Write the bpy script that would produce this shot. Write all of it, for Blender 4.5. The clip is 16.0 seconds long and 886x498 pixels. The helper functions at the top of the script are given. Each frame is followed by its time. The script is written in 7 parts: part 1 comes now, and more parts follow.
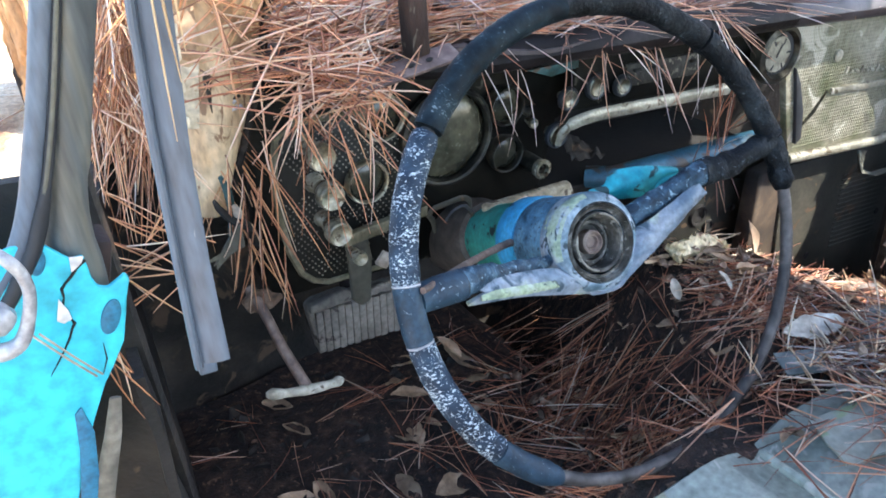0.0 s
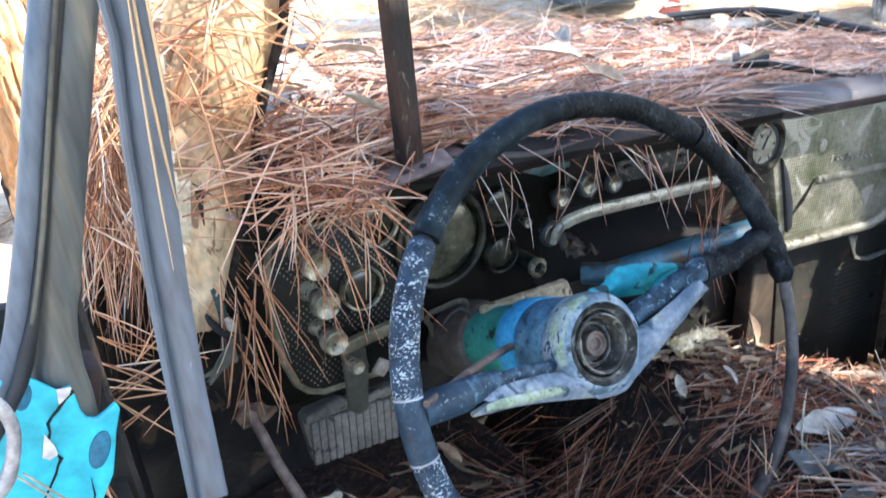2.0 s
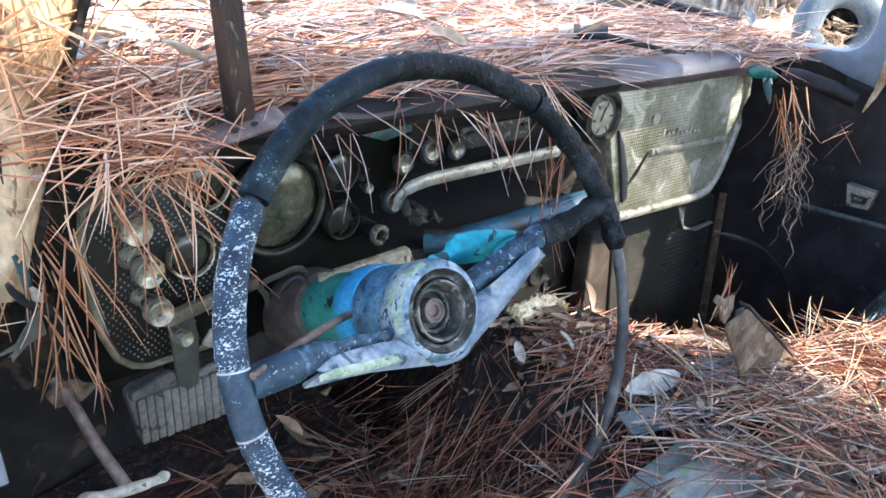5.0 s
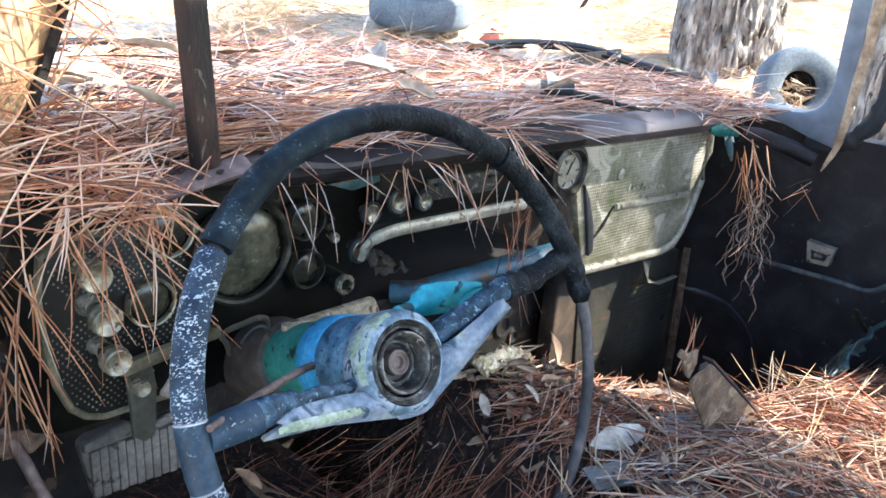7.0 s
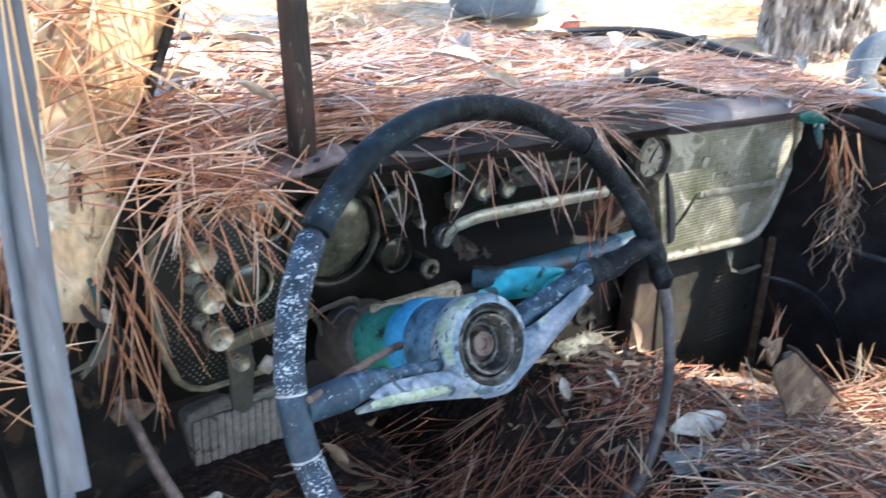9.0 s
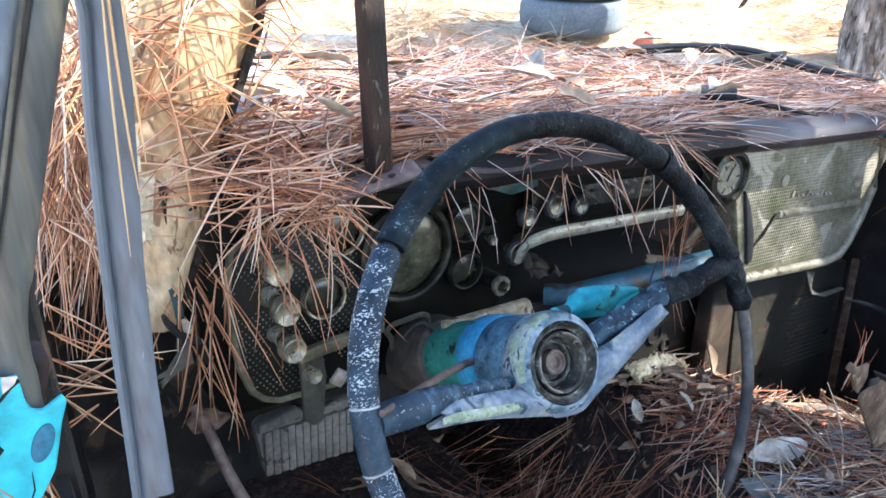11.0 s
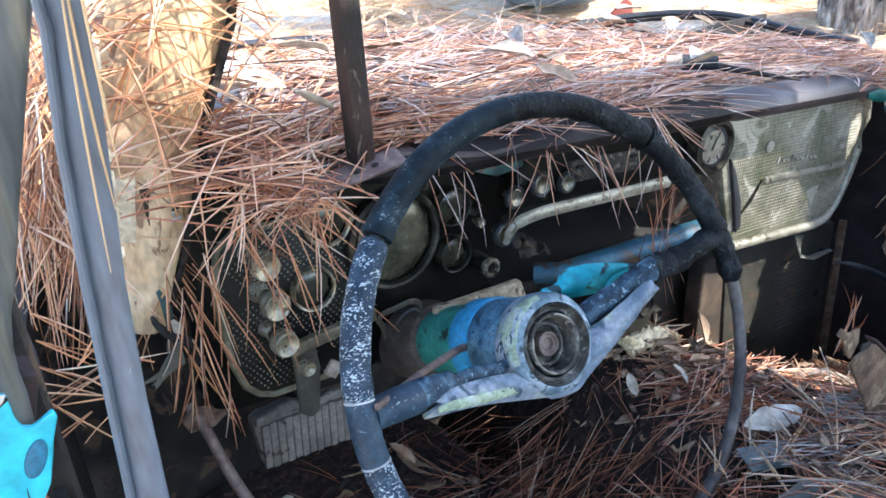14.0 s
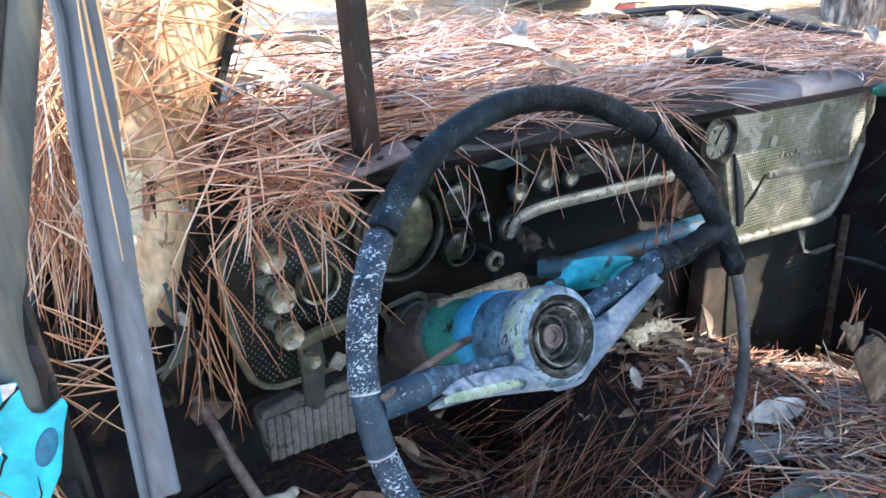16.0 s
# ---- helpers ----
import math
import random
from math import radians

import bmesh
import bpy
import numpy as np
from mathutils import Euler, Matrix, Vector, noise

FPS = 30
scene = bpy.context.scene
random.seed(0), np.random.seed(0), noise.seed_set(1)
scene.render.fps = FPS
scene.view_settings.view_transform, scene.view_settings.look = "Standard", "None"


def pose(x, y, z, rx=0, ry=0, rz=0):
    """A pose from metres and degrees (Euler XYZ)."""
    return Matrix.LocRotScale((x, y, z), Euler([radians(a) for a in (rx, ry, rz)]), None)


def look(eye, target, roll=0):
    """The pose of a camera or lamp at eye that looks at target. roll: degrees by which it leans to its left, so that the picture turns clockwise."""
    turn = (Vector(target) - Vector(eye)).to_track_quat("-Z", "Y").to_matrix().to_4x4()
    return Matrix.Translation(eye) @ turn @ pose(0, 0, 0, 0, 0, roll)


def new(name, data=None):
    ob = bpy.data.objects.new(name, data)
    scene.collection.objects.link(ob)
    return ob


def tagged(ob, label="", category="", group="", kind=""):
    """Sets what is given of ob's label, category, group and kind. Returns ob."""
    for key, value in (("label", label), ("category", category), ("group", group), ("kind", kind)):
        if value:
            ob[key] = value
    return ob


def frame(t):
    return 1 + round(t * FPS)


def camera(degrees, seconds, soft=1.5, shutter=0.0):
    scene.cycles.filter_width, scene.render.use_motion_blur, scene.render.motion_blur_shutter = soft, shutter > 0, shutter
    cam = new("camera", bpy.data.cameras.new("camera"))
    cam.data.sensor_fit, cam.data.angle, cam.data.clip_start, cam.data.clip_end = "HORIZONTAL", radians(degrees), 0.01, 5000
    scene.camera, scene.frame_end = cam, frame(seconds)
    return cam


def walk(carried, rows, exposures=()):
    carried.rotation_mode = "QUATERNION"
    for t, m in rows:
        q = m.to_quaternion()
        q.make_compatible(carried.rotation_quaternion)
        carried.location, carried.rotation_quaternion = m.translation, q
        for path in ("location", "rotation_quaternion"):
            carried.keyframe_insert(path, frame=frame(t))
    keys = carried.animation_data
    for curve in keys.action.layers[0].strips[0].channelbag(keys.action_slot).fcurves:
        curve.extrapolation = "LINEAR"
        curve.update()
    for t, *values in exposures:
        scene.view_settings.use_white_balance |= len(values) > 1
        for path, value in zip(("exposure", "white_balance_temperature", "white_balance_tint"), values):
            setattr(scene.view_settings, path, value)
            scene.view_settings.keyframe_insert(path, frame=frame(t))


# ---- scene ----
cam = camera(57.13, 16.0, soft=1.6, shutter=0.4)
walk(cam, [
    (0.0, look((-0.0305, -0.0304, 1.0131), (0.3796, 0.7127, 0.4843), -4.66)),
    (0.5, look((-0.0357, -0.0194, 1.0120), (0.3765, 0.7448, 0.5158), -4.41)),
    (1.0, look((-0.0296, -0.0111, 1.0161), (0.3898, 0.7662, 0.5471), -6.30)),
    (1.5, look((-0.0247, -0.0072, 1.0163), (0.4140, 0.7646, 0.5562), -7.25)),
    (2.0, look((-0.0272, -0.0080, 1.0176), (0.4308, 0.7690, 0.5855), -5.84)),
    (2.5, look((-0.0405, -0.0134, 1.0085), (0.4343, 0.7899, 0.6489), -3.58)),
    (3.0, look((-0.0226, -0.0024, 1.0098), (0.4966, 0.7524, 0.6088), -3.83)),
    (3.5, look((-0.0060, 0.0043, 0.9944), (0.5686, 0.6771, 0.5283), -0.31)),
    (3.7, look((-0.0075, 0.0037, 0.9973), (0.5711, 0.6648, 0.5197), 0.01)),
    (5.8, look((-0.0018, -0.0013, 1.0011), (0.5990, 0.6572, 0.5479), -0.22)),
    (6.0, look((-0.0065, -0.0010, 1.0013), (0.6009, 0.6591, 0.5592), 0.46)),
    (6.5, look((-0.0065, -0.0012, 1.0009), (0.6124, 0.6622, 0.5803), 1.32)),
    (7.0, look((0.0000, 0.0000, 1.0000), (0.6352, 0.6505, 0.5836), 1.52)),
    (7.5, look((-0.0013, -0.0014, 1.0002), (0.6441, 0.6398, 0.5852), 2.13)),
    (8.0, look((-0.0015, -0.0020, 0.9983), (0.6459, 0.6396, 0.5869), 2.38)),
    (8.5, look((-0.0088, -0.0051, 0.9998), (0.6191, 0.6527, 0.5839), 1.84)),
    (9.0, look((-0.0232, -0.0131, 1.0095), (0.5374, 0.6939, 0.5784), -0.42)),
    (9.2, look((-0.0230, -0.0131, 1.0094), (0.5094, 0.7113, 0.5715), -1.44)),
    (11.3, look((-0.0287, -0.0073, 1.0084), (0.4727, 0.7569, 0.6028), -1.86)),
    (11.5, look((-0.0271, -0.0056, 1.0085), (0.4781, 0.7578, 0.6059), -1.78)),
    (12.0, look((-0.0313, -0.0098, 1.0086), (0.4705, 0.7520, 0.5990), -2.03)),
    (12.5, look((-0.0305, -0.0093, 1.0079), (0.4622, 0.7487, 0.5806), -2.38)),
    (13.0, look((-0.0299, -0.0086, 1.0074), (0.4564, 0.7465, 0.5676), -2.65)),
    (13.5, look((-0.0276, -0.0072, 1.0110), (0.4605, 0.7448, 0.5680), -3.36)),
    (14.0, look((-0.0215, -0.0043, 1.0159), (0.4810, 0.7412, 0.5781), -4.36)),
    (14.5, look((-0.0184, -0.0044, 1.0157), (0.5004, 0.7295, 0.5771), -4.65)),
    (15.0, look((-0.0191, -0.0056, 1.0165), (0.5003, 0.7254, 0.5738), -4.54)),
    (15.5, look((-0.0226, -0.0069, 1.0172), (0.4893, 0.7292, 0.5743), -4.44)),
    (16.0, look((-0.0265, -0.0059, 1.0143), (0.4729, 0.7396, 0.5729), -4.40)),
], exposures=[(0.0, 2.53, 6150, 10), (0.6, 2.61, 6150, 10), (1.2, 2.53, 6150, 10), (2.0, 2.39, 6050, 10), (2.5, 2.14, 6000, 10), (3.0, 2.01, 5950, 10), (3.6, 2.17, 5950, 10), (5.8, 2.76, 6100, 10), (6.5, 2.57, 6150, 10), (7.0, 2.47, 6150, 10), (9.0, 2.47, 6150, 10), (11.5, 2.30, 6000, 10), (16.0, 2.37, 5950, 10)])

# ---- world, sun ----
world = bpy.data.worlds.new("sky")
scene.world = world
world.use_nodes = True
_n = world.node_tree.nodes
_sky = _n.new("ShaderNodeTexSky")
_sky.sky_type, _sky.sun_disc = "NISHITA", False
SUN_EL, SUN_AZ = radians(41), radians(138)      # azimuth from +y towards +x
_sky.sun_elevation, _sky.sun_rotation = SUN_EL, SUN_AZ
world.node_tree.links.new(_sky.outputs[0], _n["Background"].inputs[0])
_n["Background"].inputs[1].default_value = 0.15
_s = bpy.data.lights.new("sun", "SUN")
_s.energy, _s.angle, _s.color = 4.0, radians(0.6), (1.0, 0.93, 0.82)
_sv = Vector((math.sin(SUN_AZ) * math.cos(SUN_EL), math.cos(SUN_AZ) * math.cos(SUN_EL), math.sin(SUN_EL)))
new("sun", _s).matrix_world = look(_sv * 20, (0, 0, 0))

rng = np.random.default_rng(7)
rnd = random.Random(5)


# ---- materials ----
def mat(name, cols, rough=0.7, metal=0.0, scale=12.0, fine=140.0, bump=0.3, dist=0.002, spec=0.5, coat=None, island=0.0, objvar=0.0, stretch=(1, 1, 1), speck=None):
    """cols: two to four base colours, mixed by noise at two scales. speck: (colour, scale, threshold) of chips."""
    m = bpy.data.materials.new(name)
    m.use_nodes = True
    t = m.node_tree
    N, L = t.nodes, t.links
    b = N["Principled BSDF"]
    b.inputs["Roughness"].default_value, b.inputs["Metallic"].default_value = rough, metal
    b.inputs["Specular IOR Level"].default_value = spec
    co = N.new("ShaderNodeTexCoord")
    mp = N.new("ShaderNodeMapping")
    mp.inputs["Scale"].default_value = stretch
    L.new(co.outputs["Object"], mp.inputs[0])

    def noise_node(s, det=6, dis=0.0):
        n = N.new("ShaderNodeTexNoise")
        n.inputs["Scale"].default_value, n.inputs["Detail"].default_value, n.inputs["Distortion"].default_value = s, det, dis
        L.new(mp.outputs[0], n.inputs["Vector"])
        return n.outputs[0]

    def ramp(fac, stops):
        r = N.new("ShaderNodeValToRGB")
        e = r.color_ramp.elements
        while len(e) < len(stops):
            e.new(0.5)
        for k, (p, c) in enumerate(stops):
            e[k].position, e[k].color = p, (*c, 1)
        L.new(fac, r.inputs[0])
        return r.outputs[0]

    def mix(fac, a, c, mode="MIX"):
        x = N.new("ShaderNodeMix")
        x.data_type, x.blend_type = "RGBA", mode
        for sock, v in ((x.inputs[0], fac), (x.inputs[6], a), (x.inputs[7], c)):
            if isinstance(v, (int, float)):
                sock.default_value = v
            elif isinstance(v, tuple):
                sock.default_value = (*v, 1)
            else:
                L.new(v, sock)
        return x.outputs[2]

    big = noise_node(scale, 7, 0.4)
    k = len(cols)
    stops = [(0.32 + 0.36 * i / max(1, k - 1), c) for i, c in enumerate(cols)] if k > 1 else [(0, cols[0]), (1, cols[0])]
    col = ramp(big, stops)
    fn = noise_node(fine, 4)
    g = ramp(fn, [(0.25, (0.62, 0.62, 0.62)), (0.75, (1.25, 1.25, 1.25))])
    col = mix(1.0, col, g, "MULTIPLY")
    if speck:
        sc, ss, th = speck[:3]
        sn = noise_node(ss, 5, 0.8)
        if len(speck) > 3:
            low = noise_node(speck[3], 3, 0.3)
            ma = N.new("ShaderNodeMath")
            ma.operation = "MULTIPLY_ADD"
            ma.inputs[1].default_value = 0.5
            L.new(low, ma.inputs[0])
            L.new(sn, ma.inputs[2])
            sb = N.new("ShaderNodeMath")
            sb.operation = "SUBTRACT"
            sb.inputs[1].default_value = 0.25
            L.new(ma.outputs[0], sb.inputs[0])
            sn = sb.outputs[0]
        mask = ramp(sn, [(th, (0, 0, 0)), (th + 0.05, (1, 1, 1))])
        col = mix(mask, col, sc)
    if island or objvar:
        src = N.new("ShaderNodeNewGeometry").outputs["Random Per Island"] if island else N.new("ShaderNodeObjectInfo").outputs["Random"]
        a = island or objvar
        v = ramp(src, [(0, (1 - a, 1 - a, 1 - a)), (1, (1 + a, 1 + a, 1 + a))])
        col = mix(1.0, col, v, "MULTIPLY")
    L.new(col, b.inputs["Base Color"])
    rr = N.new("ShaderNodeMapRange")
    rr.inputs[3].default_value, rr.inputs[4].default_value = max(0.05, rough - 0.18), min(1, rough + 0.18)
    L.new(fn, rr.inputs[0])
    L.new(rr.outputs[0], b.inputs["Roughness"])
    if bump:
        bp = N.new("ShaderNodeBump")
        bp.inputs["Strength"].default_value, bp.inputs["Distance"].default_value = bump, dist
        L.new(mix(0.5, big, fn), bp.inputs["Height"])
        L.new(bp.outputs[0], b.inputs["Normal"])
    return m


def needle_mat(name, stops):
    m = bpy.data.materials.new(name)
    m.use_nodes = True
    N, L = m.node_tree.nodes, m.node_tree.links
    b = N["Principled BSDF"]
    r = N.new("ShaderNodeValToRGB")
    e = r.color_ramp.elements
    while len(e) < len(stops):
        e.new(0.5)
    for k, (p, c) in enumerate(stops):
        e[k].position, e[k].color = p, (*c, 1)
    L.new(N.new("ShaderNodeNewGeometry").outputs["Random Per Island"], r.inputs[0])
    tx = N.new("ShaderNodeTexNoise")
    tx.inputs["Scale"].default_value = 60
    mx = N.new("ShaderNodeMix")
    mx.data_type, mx.blend_type = "RGBA", "MULTIPLY"
    mx.inputs[0].default_value = 0.3
    L.new(r.outputs[0], mx.inputs[6])
    L.new(tx.outputs[1], mx.inputs[7])
    L.new(mx.outputs[2], b.inputs["Base Color"])
    b.inputs["Roughness"].default_value = 0.45
    b.inputs["Specular IOR Level"].default_value = 0.5
    return m


M_needle = needle_mat("needle_dry", [(0.0, (0.07, 0.032, 0.028)), (0.16, (0.34, 0.145, 0.09)), (0.42, (0.72, 0.36, 0.205)), (0.66, (0.80, 0.48, 0.33)), (0.8, (0.74, 0.56, 0.50)), (1.0, (0.85, 0.76, 0.68))])
M_needle_floor = needle_mat("needle_floor", [(0.0, (0.06, 0.024, 0.018)), (0.3, (0.25, 0.08, 0.042)), (0.6, (0.58, 0.21, 0.10)), (0.82, (0.68, 0.37, 0.225)), (1.0, (0.74, 0.62, 0.50))])
# Paler needle copy with sunlight in its colour.
M_needle_sun = needle_mat("needle_sunlit", [(0.0, (0.45, 0.24, 0.11)), (0.5, (0.72, 0.50, 0.29)), (1.0, (0.85, 0.74, 0.56))])
M_needle_warm = needle_mat("needle_warm", [(0.0, (0.11, 0.044, 0.032)), (0.15, (0.40, 0.155, 0.09)), (0.45, (0.78, 0.355, 0.185)), (0.78, (0.85, 0.53, 0.35)), (1.0, (0.84, 0.68, 0.56))])
M_needle_grey = needle_mat("needle_grey", [(0.0, (0.10, 0.072, 0.066)), (0.3, (0.31, 0.235, 0.205)), (0.65, (0.48, 0.39, 0.34)), (1.0, (0.66, 0.58, 0.51))])
M_needle_orange = needle_mat("needle_orange", [(0.0, (0.15, 0.058, 0.028)), (0.2, (0.43, 0.17, 0.08)), (0.55, (0.76, 0.37, 0.175)), (0.8, (0.85, 0.54, 0.32)), (1.0, (0.87, 0.72, 0.56))])
M_needle_yellow = needle_mat("needle_yellow", [(0.0, (0.62, 0.38, 0.18)), (1.0, (0.84, 0.64, 0.38))])
# Near-black tones put the cabin floor's deep shade into the litter colour.
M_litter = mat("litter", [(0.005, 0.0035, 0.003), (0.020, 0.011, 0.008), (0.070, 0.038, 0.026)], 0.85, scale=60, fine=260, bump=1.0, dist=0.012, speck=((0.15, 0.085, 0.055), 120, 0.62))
M_ground = mat("ground_litter", [(0.22, 0.11, 0.055), (0.46, 0.29, 0.16), (0.64, 0.50, 0.34), (0.74, 0.65, 0.5)], 0.95, scale=3, fine=60, bump=0.8, dist=0.03)
M_turq = mat("turquoise_paint", [(0.045, 0.50, 0.62), (0.06, 0.55, 0.67), (0.085, 0.60, 0.72)], 0.42, scale=6, fine=90, bump=0.08, dist=0.001, speck=((0.01, 0.06, 0.09), 9, 0.74))
M_oval = mat("bare_blue_primer", [(0.02, 0.13, 0.22), (0.03, 0.18, 0.28)], 0.6, scale=60, fine=300, bump=0.2)
# Base lowered to near black to deepen the panel's shade under the pad.
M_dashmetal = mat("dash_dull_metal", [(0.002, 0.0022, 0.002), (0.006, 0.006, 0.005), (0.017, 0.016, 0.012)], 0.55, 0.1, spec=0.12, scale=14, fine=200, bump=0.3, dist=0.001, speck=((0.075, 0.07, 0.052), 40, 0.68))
# Stands in for shade inside openings and holes; also serves as black rubber.
M_dark = mat("cavity_shade_rubber", [(0.008, 0.008, 0.008), (0.02, 0.018, 0.015)], 0.9, scale=10, bump=0.2)
M_chrome = mat("tarnished_chrome", [(0.08, 0.075, 0.056), (0.20, 0.187, 0.142), (0.36, 0.337, 0.265)], 0.38, 0.8, scale=60, fine=300, bump=0.25, dist=0.0006, speck=((0.05, 0.038, 0.024), 110, 0.58))
M_bezel = mat("dull_bezel", [(0.014, 0.014, 0.011), (0.036, 0.034, 0.026), (0.10, 0.094, 0.07)], 0.45, 0.5, scale=50, fine=240, bump=0.3)
M_chromegrey = mat("worn_chrome", [(0.26, 0.26, 0.27), (0.42, 0.42, 0.43), (0.60, 0.60, 0.60)], 0.5, 0.35, scale=60, fine=260, bump=0.4, dist=0.001)
M_trim = mat("pitted_trim", [(0.22, 0.205, 0.155), (0.36, 0.34, 0.265), (0.50, 0.47, 0.38)], 0.45, 0.35, scale=30, fine=260, bump=0.4, dist=0.0008, speck=((0.10, 0.08, 0.05), 50, 0.60))
M_pad = mat("faded_pad", [(0.026, 0.021, 0.023), (0.052, 0.043, 0.047), (0.11, 0.094, 0.10)], 0.5, scale=9, fine=180, bump=0.4, dist=0.001, speck=((0.14, 0.125, 0.12), 60, 0.69))
M_glove = mat("aluminium_weave", [(0.135, 0.145, 0.078), (0.26, 0.25, 0.178), (0.41, 0.378, 0.29)], 0.5, 0.35, spec=0.3, scale=13, fine=120, bump=0.25, dist=0.001, speck=((0.50, 0.47, 0.38), 17, 0.58))
M_perf = mat("perforated_plate", [(0.007, 0.007, 0.006), (0.018, 0.018, 0.014)], 0.5, 0.3, scale=18, fine=200, bump=0.2)
M_rimblack = mat("rim_black", [(0.002, 0.003, 0.004), (0.007, 0.009, 0.011), (0.024, 0.030, 0.034)], 0.6, spec=0.15, speck=((0.08, 0.10, 0.11), 330, 0.68, 60), scale=45, fine=320, bump=1.0, dist=0.004)
M_rimupper = mat("rim_blue_black", [(0.003, 0.006, 0.009), (0.008, 0.016, 0.022), (0.022, 0.038, 0.048)], 0.62, spec=0.15, speck=((0.15, 0.19, 0.21), 460, 0.665, 40), scale=40, fine=300, bump=0.6, dist=0.0015)
M_knob = mat("knob_brass_chrome", [(0.15, 0.13, 0.082), (0.33, 0.30, 0.21), (0.54, 0.50, 0.38)], 0.38, 0.5, scale=60, fine=300, bump=0.35, dist=0.0008, speck=((0.085, 0.06, 0.034), 110, 0.57))
M_lever = mat("bare_lever", [(0.09, 0.06, 0.048), (0.17, 0.12, 0.095), (0.27, 0.21, 0.17)], 0.6, scale=40, fine=200, bump=0.3)
M_rimwhite = mat("rim_blue_crazed", [(0.007, 0.014, 0.025), (0.016, 0.032, 0.056), (0.036, 0.064, 0.096)], 0.6, scale=30, fine=200, bump=0.5, dist=0.001, spec=0.3, stretch=(0.6, 1.2, 0.9), speck=((0.46, 0.53, 0.56), 480, 0.57, 80))
M_rimblue = mat("rim_slate_blue", [(0.010, 0.022, 0.036), (0.022, 0.046, 0.072), (0.045, 0.082, 0.115)], 0.55, scale=30, fine=240, bump=0.35, dist=0.001, spec=0.35, speck=((0.26, 0.32, 0.36), 300, 0.67))
M_rimcore = mat("bare_core", [(0.030, 0.026, 0.024), (0.065, 0.057, 0.054), (0.13, 0.115, 0.105)], 0.6, 0.2, scale=40, bump=0.4)
M_hub = mat("hub_blue", [(0.026, 0.060, 0.088), (0.066, 0.150, 0.225), (0.11, 0.235, 0.325), (0.17, 0.29, 0.36)], 0.6, scale=45, fine=320, bump=0.9, dist=0.002, spec=0.3, speck=((0.026, 0.040, 0.050), 220, 0.61))
M_palegreen = mat("pale_green", [(0.16, 0.22, 0.17), (0.33, 0.40, 0.26), (0.46, 0.50, 0.46)], 0.55, scale=40, fine=220, bump=0.6, dist=0.0015, speck=((0.05, 0.07, 0.06), 120, 0.62))
M_cowl = mat("cowl_grey", [(0.03, 0.025, 0.026), (0.07, 0.059, 0.061), (0.15, 0.13, 0.132)], 0.6, scale=11, fine=180, bump=0.35, dist=0.001)
# Yellow-olive vertical streaks put a reflection on the post into the colour.
M_vent = mat("vent_paint_reflection", [(0.060, 0.072, 0.080), (0.105, 0.118, 0.118), (0.19, 0.185, 0.15)], 0.42, 0.2, scale=55, fine=200, bump=0.12, dist=0.0006, stretch=(1, 1, 0.08), speck=((0.24, 0.21, 0.11), 40, 0.63))
M_hubnavy = mat("spoke_navy", [(0.008, 0.018, 0.030), (0.026, 0.058, 0.092), (0.085, 0.15, 0.20)], 0.55, scale=80, fine=300, bump=1.0, dist=0.003, spec=0.35, speck=((0.22, 0.32, 0.38), 190, 0.61))
M_rail = mat("rail_blue", [(0.013, 0.046, 0.075), (0.028, 0.105, 0.16), (0.06, 0.17, 0.235)], 0.5, scale=20, fine=180, bump=0.4, dist=0.001, speck=((0.045, 0.038, 0.032), 24, 0.55))
M_hubband = mat("hub_band_blue", [(0.03, 0.20, 0.38), (0.05, 0.33, 0.58), (0.09, 0.42, 0.68)], 0.45, scale=20, fine=160, bump=0.2, speck=((0.01, 0.04, 0.07), 60, 0.67))
M_hubpale = mat("hub_pale", [(0.07, 0.12, 0.15), (0.18, 0.25, 0.29), (0.33, 0.39, 0.43), (0.46, 0.50, 0.55)], 0.55, scale=36, fine=240, bump=0.8, dist=0.002, spec=0.35, speck=((0.035, 0.055, 0.065), 80, 0.575, 20))
M_fin = mat("fin_pale", [(0.06, 0.10, 0.14), (0.165, 0.21, 0.26), (0.28, 0.31, 0.345), (0.36, 0.41, 0.27)], 0.5, scale=24, fine=200, bump=0.5, dist=0.0015, spec=0.4, speck=((0.045, 0.075, 0.10), 34, 0.575, 12))
M_turqdull = mat("turquoise_dull", [(0.01, 0.24, 0.31), (0.02, 0.36, 0.43), (0.08, 0.48, 0.48)], 0.42, scale=14, fine=120, bump=0.2, speck=((0.02, 0.06, 0.06), 45, 0.585, 14))
M_hubring = mat("hub_ring", [(0.030, 0.028, 0.023), (0.085, 0.079, 0.066), (0.20, 0.187, 0.16)], 0.8, 0.0, scale=60, fine=300, bump=1.0, dist=0.002, spec=0.25, speck=((0.30, 0.285, 0.25), 120, 0.61))
M_green = mat("column_green", [(0.02, 0.17, 0.135), (0.045, 0.29, 0.235), (0.09, 0.38, 0.32)], 0.5, scale=20, fine=160, bump=0.4, speck=((0.018, 0.030, 0.028), 48, 0.60, 12))
M_rust = mat("rust", [(0.014, 0.009, 0.008), (0.034, 0.019, 0.015), (0.085, 0.045, 0.032)], 0.8, 0.0, scale=22, fine=160, bump=0.7, dist=0.002)
M_postrust = mat("post_rust", [(0.006, 0.0045, 0.004), (0.019, 0.012, 0.0095), (0.062, 0.031, 0.021)], 0.75, scale=34, fine=220, bump=1.0, dist=0.003, stretch=(1, 1, 0.4), speck=((0.13, 0.115, 0.09), 80, 0.63))
